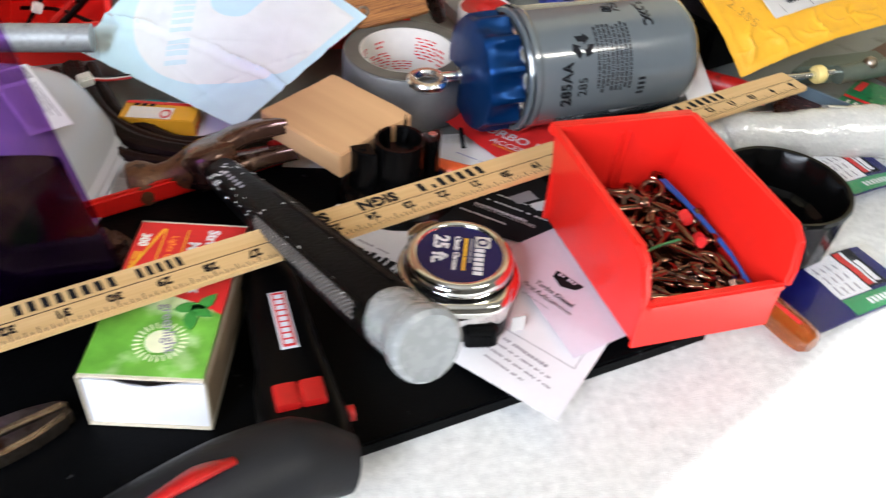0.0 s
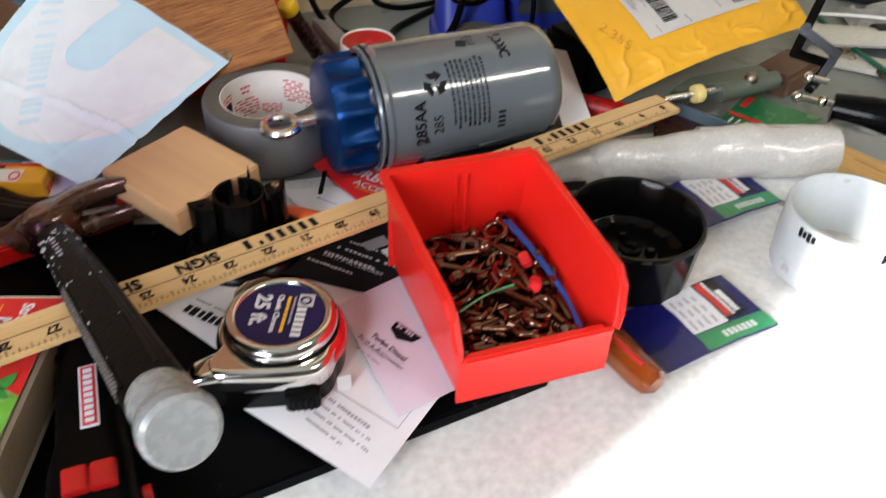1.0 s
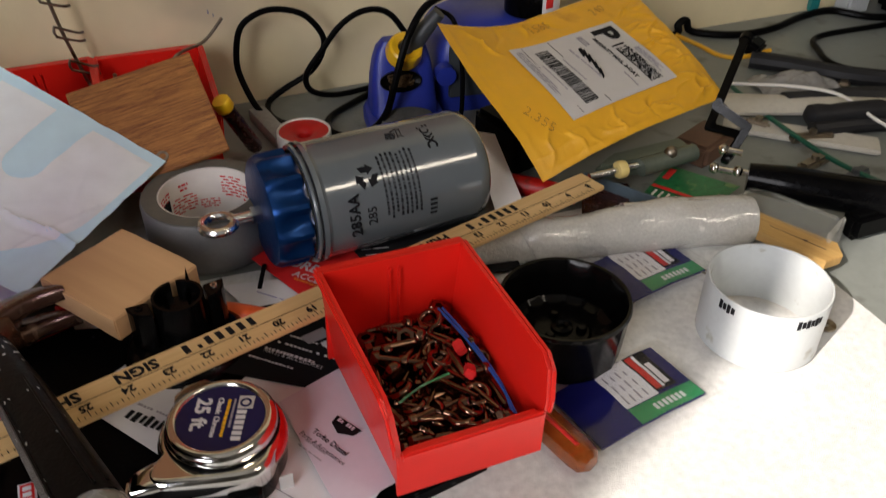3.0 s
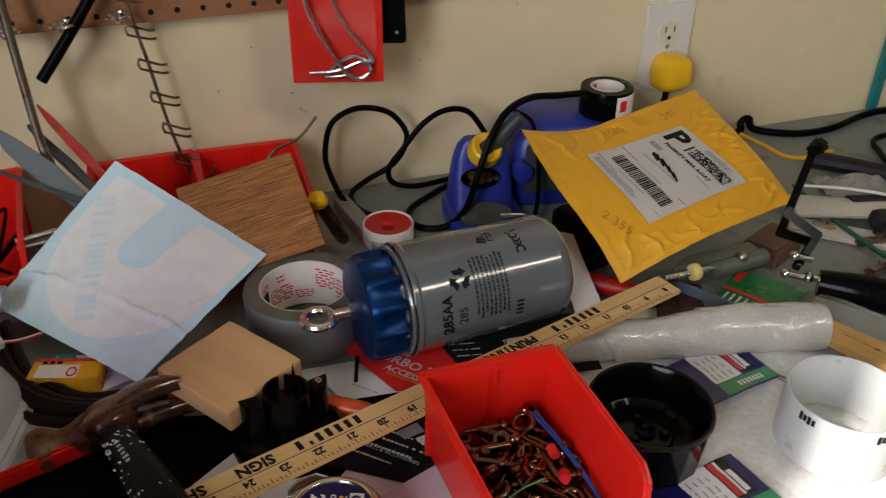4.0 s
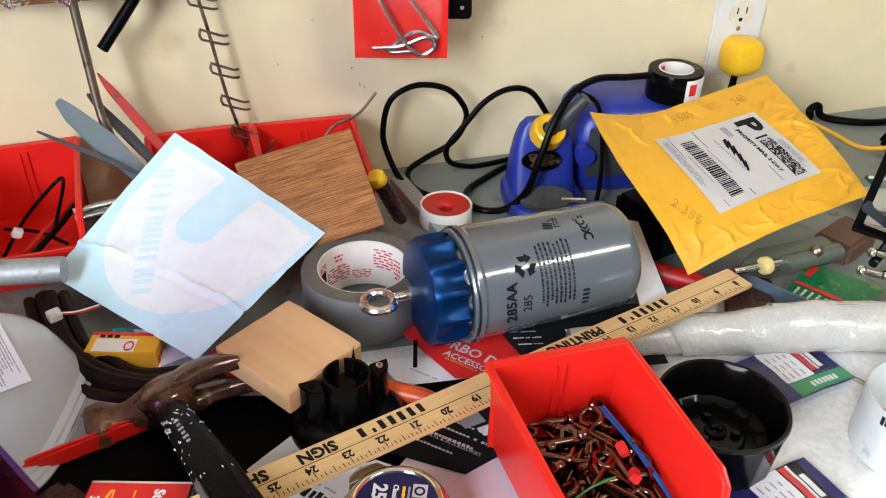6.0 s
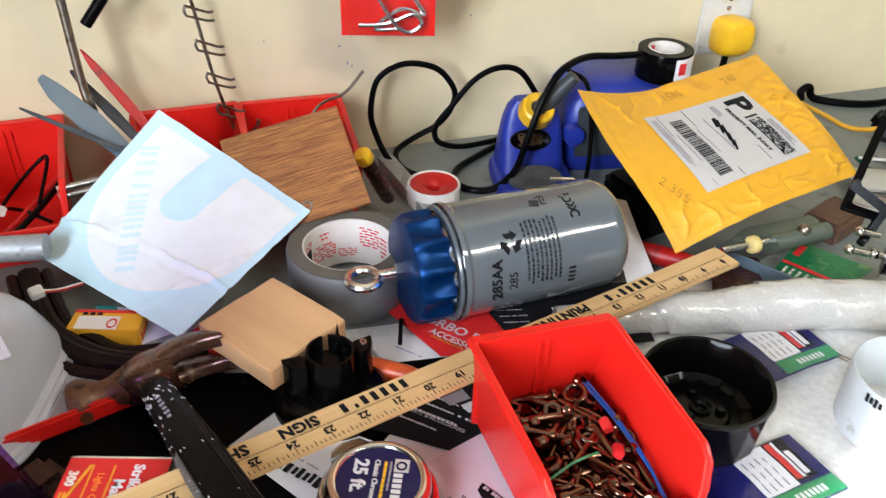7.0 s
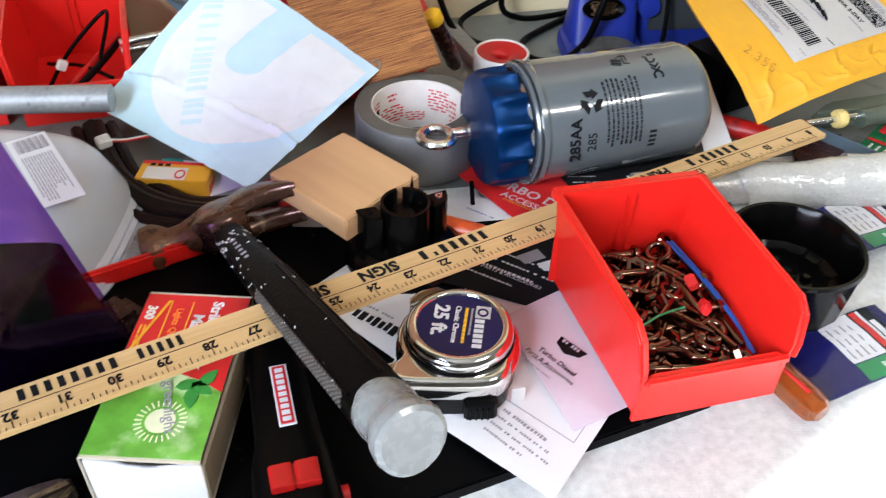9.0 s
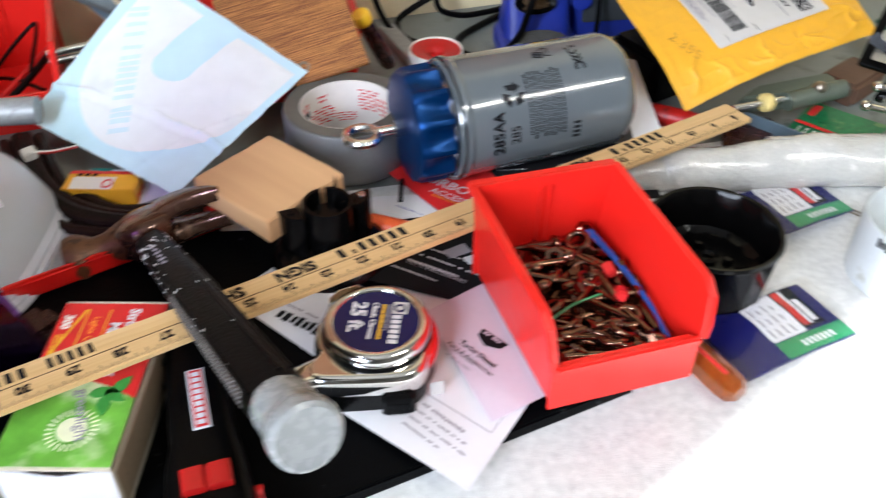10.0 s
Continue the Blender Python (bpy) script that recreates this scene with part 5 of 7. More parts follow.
def lay(ob, pt, lift=0.0004):
    """Lets flat print follow a paper's curl."""
    for v in ob.data.vertices:
        u, w = 0.5, 0.5
        for k in range(6):
            p, du, dw = pt(u, w), pt(u + 0.01, w), pt(u, w + 0.01)
            a, c, e, f = (du.x - p.x) * 100, (dw.x - p.x) * 100, (du.y - p.y) * 100, (dw.y - p.y) * 100
            rx, ry, det = v.co.x - p.x, v.co.y - p.y, a * f - c * e
            u, w = u + (rx * f - c * ry) / det, w + (a * ry - e * rx) / det
        v.co.z = pt(u, w).z + lift + 0.00005


def words(body, size, x, y, ang, material, o, pt, bold=0.0, lift=0.0005):
    lay(text(body, size, pose(x, y, 0, 0, 0, ang), material, o, "lettering", bold, 0.00002), pt, lift)


def word_bars(name, x, y, ang, n, w, h, material, o, pt, seed=1, lift=0.0005):
    """A row of plain bars, one for each sign that is not spelled out."""
    r2 = random.Random(seed)
    bm = B()
    at = 0.0
    for k in range(n):
        ww = w * r2.uniform(0.6, 1.0)
        rect(bm, at, -h * r2.uniform(0.35, 0.5), at + ww * 0.72, h * r2.uniform(0.3, 0.5), 0, 0.00004)
        at += ww + (w * 0.7 if r2.random() < 0.15 else 0)
    lay(tagged(part(name, bm, material, o, smooth=0, m=pose(x, y, 0, 0, 0, ang)), kind="stuff"), pt, lift)


inv, ipt = paper("invoice_sheet", [(-0.120, 0.470, 0.0135), (0.012, 0.585, 0.016), (0.082, 0.470, 0.0165), (-0.039, 0.360, 0.020)], "creased white printed paper sheet under the tape measure", curl=0.0015)
for k in range(4):
    word_bars("printed_line", -0.0465 - 0.0052 * k, 0.4275 - 0.0035 * k, -58.5, 14 + 3 * (k % 3), 0.0029 if k == 0 else 0.0023, 0.0030 if k == 0 else 0.0020, "grey_ink", inv, ipt, 31 + k)
print_on(inv, ipt, "frame_line", [(0.245, 0.45, 0.249, 0.94)], "grey_ink")
print_on(inv, ipt, "frame_line", [(0.245, 0.936, 0.90, 0.94)], "grey_ink")
pk, ppt = paper("pink_slip", [(-0.024, 0.503, 0.0190), (0.036, 0.524, 0.0195), (0.062, 0.420, 0.0205), (-0.012, 0.400, 0.022)], "lilac-tinted thin leaflet with printed lines", "paper_pink", 0.001)
words("Turbo Diesel", 0.0058, -0.0025, 0.4545, -63, "ink", pk, ppt, 0.0001)
words("Parts & Accessories", 0.0050, -0.0085, 0.4520, -63, "ink", pk, ppt)
for k in range(2):
    word_bars("small_print", -0.0165 - 0.005 * k, 0.463 - 0.002 * k, -63, 12, 0.0018, 0.0015, "grey_ink", pk, ppt, 41 + k)
b = B()
prism(b, [(-0.011, 0.004), (0.011, 0.004), (0.0095, -0.003), (0.0, -0.0075), (-0.0095, -0.003)], 0.00005, pose(0.0105, 0.4640, 0, 0, 0, -60))
badge = part("badge_mark", b, "ink", pk, smooth=0)
lay(badge, ppt, 0.0005)
word_bars("badge_bars", 0.0080, 0.4715, -60, 5, 0.0034, 0.0034, "paper_pink", pk, ppt, 44, 0.0008)

ct, cpt = paper("parts_catalogue", [(-0.014, 0.708, 0.0060), (0.085, 0.692, 0.0070), (0.098, 0.592, 0.0110), (0.022, 0.617, 0.0095)], "glossy red parts catalogue page lettered in white", "red_print", 0.0008, "catalogue")
words("TURBO DIESEL", 0.0150, 0.0505, 0.6365, -50, "paper", ct, cpt, 0.0004)
words("ACCESSORIES", 0.0098, 0.0420, 0.6270, -50, "paper", ct, cpt, 0.0002)
word_bars("orange_line", 0.0215, 0.6430, -50, 14, 0.0030, 0.0030, "orange_print", ct, cpt, 47)
pg, gpt0 = paper("picture_page", [(0.072, 0.696, 0.0085), (0.215, 0.668, 0.0095), (0.200, 0.585, 0.0110), (0.088, 0.600, 0.0115)], "black and white page with a picture of a truck", "ink", 0.0006, "catalogue")
print_on(pg, gpt0, "white_panel", [(0.42, 0.38, 0.98, 0.62)], "paper", 0.0003)
print_on(pg, gpt0, "white_band", [(0.50, 0.70, 0.98, 0.78)], "paper", 0.0003)
print_on(pg, gpt0, "dark_windscreen", [(0.47, 0.43, 0.60, 0.57)], "ink", 0.0006)
print_on(pg, gpt0, "grey_panel", [(0.68, 0.41, 0.90, 0.52)], "grey_ink", 0.0006)
for k in range(4):
    word_bars("white_line", 0.083 + 0.001 * k, 0.668 - 0.009 * k, -12, 12, 0.0022, 0.0019, "paper", pg, gpt0, 51 + k)
nt, npt = paper("note_sheet", [(-0.034, 0.660, 0.0055), (0.010, 0.652, 0.0060), (0.062, 0.568, 0.0105), (-0.005, 0.560, 0.0100)], "white note with faint blue handwriting", "paper", 0.0006, "note")
word_bars("handwriting", -0.010, 0.640, -48, 10, 0.0030, 0.0016, "blue_ink", nt, npt, 61)
word_bars("boxed_print", -0.0115, 0.615, -48, 4, 0.0085, 0.0110, "grey_ink", nt, npt, 62)
word_bars("small_line", -0.016, 0.606, -48, 9, 0.0028, 0.0018, "ink", nt, npt, 63)
wp, wpt = paper("letter_sheet", [(-0.152, 0.562, 0.0125), (-0.112, 0.590, 0.0125), (-0.03, 0.520, 0.014), (-0.09, 0.470, 0.0138)], "white letter with bold black printing, half hidden", "paper", 0.0008)
word_bars("bold_bars", -0.1190, 0.5360, -48, 9, 0.0070, 0.0100, "ink", wp, wpt, 71)
word_bars("small_line", -0.1120, 0.5420, -48, 9, 0.0034, 0.0022, "grey_ink", wp, wpt, 72)
bk, bpt = paper("black_flyer", [(-0.062, 0.556, 0.0150), (0.040, 0.588, 0.0155), (0.052, 0.498, 0.0175), (-0.004, 0.512, 0.0178)], "black and white printed flyer under the bin", "ink", 0.0006, "flyer")
word_bars("white_line", -0.033, 0.5595, -46, 12, 0.0040, 0.0022, "paper", bk, bpt, 81)
words("PARTS & ACCESSORIES", 0.0048, -0.0045, 0.5430, -46, "paper", bk, bpt)
for k in range(3):
    word_bars("white_line", -0.020 + 0.010 * k, 0.563 + 0.003 * k, -46, 13 - k, 0.0040, 0.0030 - 0.0006 * k, "paper", bk, bpt, 83 + k)
print_on(bk, bpt, "picture_block", [(0.62, 0.16, 0.82, 0.30)], "grey_ink", 0.0006)
print_on(bk, bpt, "picture_block", [(0.70, 0.34, 0.92, 0.46)], "paper", 0.0006)

# ---- black round fixture with towers ----
o = thing("engine_cap", pose(-0.0715, 0.590, 0.001, 0, 0, 8), "glossy black moulded cap with a notched cup between two lugs", "engine part")
b = B()
lathe(b, [(0.0, 0.0), (0.044, 0.0), (0.0455, 0.003), (0.0450, 0.012), (0.0425, 0.018), (0.036, 0.0225), (0.024, 0.026), (0, 0.027)], 64)
part("base", b, "black_satin", o)
b = B()
arc = [radians(92 + 346 * k / 40) for k in range(41)]
prism(b, [(0.0180 * math.cos(a), 0.0180 * math.sin(a)) for a in arc] + [(0.0158 * math.cos(a), 0.0158 * math.sin(a)) for a in arc[::-1]], 0.036, z=0.024)
part("cup_wall", b, "black_satin", o)
b = lathe(B(), [(0, 0.020), (0.0160, 0.020), (0.0160, 0.0470), (0.0070, 0.0470), (0.0065, 0.0505), (0, 0.0505)], 32)
part("cup_floor", b, "black_satin", o)
for k in range(6):
    b = box(B(), (0.0130, 0, 0.0505), (0.0056, 0.0020, 0.010), 0.0004, m=pose(0, 0, 0, 0, 0, 190 + 44 * k))
    part("rib", b, "black_satin", o)
for s in (-1, 1):
    outline = [(0.0085, 0.0085), (-0.0065, 0.0085)] + [(-0.0065 + 0.015 * math.sin(radians(q)), 0.0085 - 0.0165 * math.cos(radians(q))) for q in range(0, 91, 10)]
    b = prism(B(), [(s * (x + 0.0262), y) for x, y in outline], 0.040, bev=0.0010, z=0.016)
    lug = part("lug", b, "black_satin", o)
    b = lathe(B(), [(0.0012, 0.0558), (0.0030, 0.0558), (0.0026, 0.0572), (0.0012, 0.0572)], 16, Matrix.Translation((s * 0.0267, 0.003, 0)), close=True)
    part("lug_hole", b, "zinc" if s > 0 else "black_satin", lug)
b = prism(B(), [(0.0, 0.0), (0.011, 0.0), (0.010, 0.020), (0.0075, 0.048)], 0.003, pose(0.006, 0.024, 0.018, 90, 0, -12), bev=0.0006)
part("fin", b, "black_satin", o)

# ---- black cap wrench ----
o = thing("cap_wrench", pose(0.188, 0.497, 0.0035, 0, 0, 10), "black cup-shaped filter wrench with a faceted wall, lying open", "wrench")
b = B()
FACET = 2 * math.pi / 15
fl = lambda a, i: 1.0 if i in (4, 5, 6) or i > 9 else math.cos(FACET / 2) / math.cos(a % FACET - FACET / 2) * 1.008
lathe(b, [(0.0, 0.0), (0.040, 0.0), (0.044, 0.003), (0.0475, 0.042), (0.0487, 0.0455), (0.0478, 0.0482), (0.0455, 0.0478), (0.0432, 0.0445), (0.0385, 0.0190), (0.0345, 0.0155), (0.030, 0.0150), (0.0225, 0.0152), (0.0205, 0.0178), (0.016, 0.0182), (0, 0.0182)], 150, wave=fl)
part("cup", b, "black_satin", o)
b = B()
lathe(b, [(0.0028, 0.0178), (0.0085, 0.0178), (0.0080, 0.0205), (0.0050, 0.0215), (0.0028, 0.0200)], 24, close=True)
part("drive_hub", b, "black_satin", o)
for k in range(3):
    b = lathe(B(), [(0, 0.0225), (0.0026, 0.0222), (0.0038, 0.0205), (0.0042, 0.0178), (0, 0.0178)], 16, pose(0.0145 * math.cos(radians(120 * k + 75)), 0.0145 * math.sin(radians(120 * k + 75)), 0))
    part("boss", b, "black_satin", o)

# ---- white pipe ring ----
o = thing("pipe_ring", pose(0.3365, 0.4550, 0.0045), "short cut ring of white plastic pipe with dark printing", "pipe")
b = B()
lathe(b, [(0.0428, 0.0), (0.0453, 0.0), (0.0453, 0.050), (0.0447, 0.0512), (0.0434, 0.0512), (0.0428, 0.050)], 72, close=True, wave=lambda a, i: 1 + 0.002 * math.sin(9 * a))
part("ring_wall", b, "pvc", o)
for a0, n in ((184, 4), (258, 6)):
    for k in range(n):
        a = radians(a0 + 4.6 * k)
        m = Matrix.Translation((0.0455 * math.cos(a), 0.0455 * math.sin(a), 0.044)) @ pose(0, 0, 0, 90, 0, math.degrees(a) + 90)
        b = box(B(), (0, 0, 0), (0.0028, 0.0075 - 0.002 * (k % 2), 0.0003), m=m)
        part("printed_bar", b, "ink", o, smooth=0)

# ---- bubble wrap roll ----
o = thing("bubble_wrap", Matrix.Identity(4), "long rolled strip of clear bubble wrap packing", "packing")
b = B()
sweep(b, [(0.125, 0.624, 0.016), (0.19, 0.614, 0.0165), (0.212, 0.610, 0.0168), (0.224, 0.608, 0.0190), (0.27, 0.598, 0.018), (0.31, 0.590, 0.0215), (0.355, 0.579, 0.0225), (0.412, 0.562, 0.022)], 0.0185, 64, 24, radii=[0.75, 0.88, 0.90, 1.10, 1.05, 1.20, 1.24, 1.16], flat=0.9)
for v in b.verts:
    v.co += Vector(noise.noise_vector(v.co * 34)) * 0.0022 + Vector(noise.noise_vector(v.co * 130)) * 0.0006
part("roll", b, "bubble", o, smooth=80)


def wrap_end(u, v):
    a = radians(100 + 120 * v)
    c = Vector((0.300, 0.592, 0.0195)).lerp(Vector((0.408, 0.563, 0.0205)), u)
    r = 0.0238 + 0.0008 * math.sin(5 * u + 9 * v)
    return (c.x - 0.26 * r * math.cos(a), c.y - r * math.cos(a) * 0.9, c.z + r * math.sin(a))


part("wrap_end", sheet(B(), wrap_end, 40, 20, 0.0004), "bubble", o, smooth=80)

# ---- drill bit packets ----
def packet(m, label):
    o = thing("drill_packet", m, label, "packet", "drill bit packets")
    b = B()
    sheet(b, lambda u, v: (0.096 * u, 0.056 * v, 0.0024 + 0.0022 * math.sin(math.pi * u) + 0.0010 * noise.noise(Vector((u * 4, v * 4, 7)))), 24, 14, 0.0018)
    sleeve = part("sleeve", b, "blue_print", o)

    def z(x, y):
        return 0.0024 + 0.0022 * math.sin(math.pi * x / 0.096) + 0.0010 * noise.noise(Vector((x / 0.024, y / 0.014, 7)))

    def patch(name, x0, y0, x1, y1, material, lift, parent, label=""):
        bm = B()
        sheet(bm, lambda u, v: (x0 + (x1 - x0) * u, y0 + (y1 - y0) * v, z(x0 + (x1 - x0) * u, y0 + (y1 - y0) * v) + lift), 10, 8, 0.0001)
        return part(name, bm, material, parent, label, smooth=0)
    lab = patch("paper_label", 0.036, 0.016, 0.066, 0.0555, "paper", 0.0003, sleeve, "white printed label")
    for k in range(4):
        for j in range(3):
            patch("label_bar", 0.040 + 0.006 * k, 0.019 + 0.011 * j, 0.0415 + 0.006 * k, 0.028 + 0.010 * j - 0.002 * (k % 2), "grey_ink", 0.0005, lab)
    dark = patch("dark_block", 0.066, 0.018, 0.086, 0.0555, "ink", 0.0003, sleeve)
    patch("white_stripe", 0.0735, 0.020, 0.0760, 0.0545, "paper", 0.0005, dark)
    patch("red_stripe", 0.0675, 0.020, 0.0730, 0.0545, "red_print", 0.0005, dark)
    patch("white_block", 0.0775, 0.022, 0.0825, 0.044, "paper", 0.0005, dark)
    g = patch("green_stripe", 0.036, 0.0005, 0.0955, 0.0150, "green_print", 0.0003, sleeve)
    for k in range(7):
        patch("stripe_bar", 0.054 + 0.0042 * k, 0.0048, 0.054 + 0.0042 * k + 0.0028, 0.0105, "paper", 0.0005, g)
    b = B()
    sheet(b, lambda u, v: (-0.006 + 0.112 * u, -0.006 + 0.066 * v, z(min(0.096, max(0, -0.006 + 0.112 * u)), 0.03) + 0.0012 + 0.0005 * math.sin(9 * u + 5 * v)), 12, 8, 0.0003)
    f = part("film", b, "clear", o)
    f.visible_shadow = False
    return o

packet(frame_at((0.165, 0.397, 0.0030), (0.985, 0.172, 0), (0.0, 0.0, 1)), "navy drill bit packet with white label and green stripe")
packet(frame_at((0.252, 0.516, 0.0035), (0.985, 0.17, 0), (0.0, 0.0, 1)), "navy drill bit packet half under the bubble wrap")

# ---- amber handle ----
o = thing("screwdriver", frame_at((0.148, 0.383, 0.0125), (-0.25, 1.0, 0.0)), "screwdriver with a clear amber plastic handle, partly under the bin", "screwdriver")
b = B()
lathe(b, [(0, 0.0), (0.006, 0.0006), (0.0095, 0.004), (0.0105, 0.012), (0.0105, 0.07), (0.008, 0.082), (0.006, 0.09), (0, 0.09)], 24, AX, wave=lambda a, i: 1 + 0.05 * math.cos(6 * a))
part("handle", b, "amber", o)
b = B()
cyl(b, (0.09, 0, 0), (0.17, 0, 0), 0.003)
part("blade", b, "dull_steel", o)
b = B()
sweep(b, [(0.012, 0.002, 0.0095), (0.045, 0.002, 0.0095), (0.075, 0.001, 0.009)], 0.003, 8, 4, flat=0.5)
part("red_stripe", b, "red_print", o)


scuffs = [(0.020, 0.128, 0.004, 0.002), (0.028, 0.108, 0.0016, 0.005), (0.033, 0.104, 0.0014, 0.004), (-0.02, 0.185, 0.003, 0.0016), (0.17, 0.150, 0.0016, 0.003), (0.29, 0.205, 0.003, 0.0014), (-0.06, 0.140, 0.0014, 0.0025), (0.38, 0.10, 0.002, 0.0014)]
for x, z, w, h in scuffs:
    b = B()
    lathe(b, [(0, 0), (1, 0), (1, 0.0004), (0, 0.0004)], 10, pose(x, 0.9998, z, 90) @ Matrix.Diagonal((w / 2, h / 2, 1, 1)), wave=lambda a, i: 1 + 0.25 * math.sin(3 * a + x * 90))
    part("scuff", b, "grey_ink", bpy.data.objects["wall_north"], smooth=0)

# ---- the wall: pegboard, outlet, hung goods ----
b = B()
prism(b, [(-1.15, 0.222), (0.36, 0.228), (0.36, 0.85), (-1.15, 0.85)], 0.006, pose(0, 0.990, 0, 90))
peg = tagged(part("pegboard", b, "hardboard", None), "brown perforated hardboard panel fixed to the wall", "pegboard", kind="structure")
b = B()
for i in range(40):
    for j in range(4):
        cyl(b, (-0.70 + 0.0254 * i, 0.9838, 0.236 + 0.0254 * j), (-0.70 + 0.0254 * i, 0.9842, 0.236 + 0.0254 * j), 0.003, seg=10)
tagged(part("peg_holes", b, "ink", peg, smooth=0), kind="stuff")


def peg_hook(x, z, reach=0.05):
    o = thing("peg_hook", pose(x, 0.984, z), "bright steel pegboard hook with a round flange", "hook", "pegboard hooks")
    b = B()
    sweep(b, [(0, 0, 0), (0, -reach * 0.7, -0.001), (0, -reach, 0.004), (0, -reach - 0.003, 0.012)], 0.0022, 8, 6)
    part("prong", b, "zinc", o)
    b = B()
    sweep(b, [(0.011 * math.cos(a), -0.022 + 0.011 * math.sin(a), 0) for a in [2 * math.pi * k / 12 for k in range(13)]], 0.002, 8, 3)
    part("ring", b, "zinc", o)
    return o


for x, z in ((-0.292, 0.236), (-0.246, 0.236), (-0.197, 0.238), (-0.147, 0.242)):
    peg_hook(x, z)

o = thing("pry_rod", Matrix.Identity(4), "long steel rod with a flattened tip hanging from a hook", "rod")
b = B()
sweep(b, [(-0.247, 0.955, 0.42), (-0.243, 0.951, 0.26), (-0.239, 0.938, 0.150), (-0.236, 0.931, 0.118)], 0.0042, 12, 6)
part("shaft", b, "dull_steel", o)
b = B()
prism(b, [(-0.004, 0.022), (0.004, 0.022), (0.0075, 0.0), (0.0065, -0.010), (-0.0065, -0.010), (-0.0075, 0.0)], 0.004, pose(-0.2358, 0.931, 0.107, 80, 0, 0), bev=0.0008)
part("tip", b, "dull_steel", o)
o = thing("rubber_tube", Matrix.Identity(4), "short black rubber tube hanging at a slant from the pegboard", "tube")
b = B()
sweep(b, [(-0.158, 0.962, 0.275), (-0.190, 0.960, 0.232), (-0.226, 0.956, 0.188)], 0.0055, 14, 4)
part("tube_wall", b, "rubber", o)

# display strip with hooks
o = thing("clip_strip", Matrix.Identity(4), "bent wire display strip of paired hooks hanging from the pegboard", "hanger")
TOPS, BOTS = Vector((-0.139, 0.972, 0.262)), Vector((-0.104, 0.968, 0.062))
b = B()
sweep(b, [TOPS, (-0.127, 0.972, 0.19), (-0.117, 0.970, 0.120), BOTS], 0.0018, 8, 6)
part("spine", b, "dull_steel", o)
for k in range(6):
    c = TOPS.lerp(BOTS, 0.012 + 0.176 * k)
    for dz in (0.008, -0.009):
        b = B()
        sweep(b, [c + Vector((-0.008, 0.0, dz * 0.6)), c + Vector((0.003, -0.009, dz * 0.55 - 0.001)), c + Vector((0.012, -0.015, dz * 0.5 - 0.002)), c + Vector((0.017, -0.017, dz * 0.5 - 0.001))], 0.0014, 6, 4)
        part("hook", b, "dull_steel", o)
    b = B()
    sweep(b, [c + Vector((-0.008, 0, 0.006)), c + Vector((-0.010, 0, 0)), c + Vector((-0.008, 0, -0.006))], 0.0014, 6, 4)
    part("hook_back", b, "dull_steel", o)
b = B()
sweep(b, [BOTS, BOTS + Vector((0.010, -0.012, -0.006)), BOTS + Vector((0.024, -0.014, 0.004)), BOTS + Vector((0.026, -0.014, 0.012))], 0.002, 8, 4)
part("end_hook", b, "dull_steel", o)

# blister card of bolts
CARD = frame_at((0.0127, 0.9424, 0.1616), (0.967, -0.2546, 0.0)) @ pose(0, 0, 0, 90)
o = thing("hook_pack", CARD, "red card pack of zinc screw hooks under a clear blister", "hardware pack")
b = B()
box(b, (0.047, 0.075, -0.001), (0.094, 0.15, 0.0012), 0.0004)
part("backing_card", b, "red_bin", o)
b = B()
box(b, (0.046, 0.078, 0.0105), (0.082, 0.146, 0.019), 0.003)
f = part("blister", b, "clear", o, "clear plastic blister")
f.visible_shadow = False
for pts in ([(0.018, 0.014, 0.008), (0.045, 0.016, 0.009), (0.072, 0.026, 0.010), (0.080, 0.016, 0.010), (0.066, 0.008, 0.010), (0.050, 0.022, 0.011), (0.022, 0.075, 0.010), (0.012, 0.13, 0.009)],
            [(0.062, 0.011, 0.007), (0.034, 0.010, 0.006), (0.060, 0.030, 0.006), (0.082, 0.024, 0.006), (0.076, 0.036, 0.006), (0.050, 0.075, 0.006), (0.035, 0.13, 0.006)]):
    b = B()
    sweep(b, pts, 0.0022, 10, 8)
    part("screw_hook", b, "zinc", o)
o = thing("dark_bracket", frame_at((0.118, 0.938, 0.196), (0.97, -0.25, 0)) @ pose(0, 0, 0, 90), "dark metal plate hanging behind the red pack", "bracket")
b = B()
prism(b, [(-0.012, 0.0), (0.014, 0.0), (0.016, 0.004), (0.014, 0.08), (-0.012, 0.08)], 0.003, bev=0.001)
part("plate", b, "black", o)
b = B()
cyl(b, (0.006, 0.012, 0.0005), (0.006, 0.012, 0.0036), 0.002, seg=12)
part("rivet", b, "zinc", o)

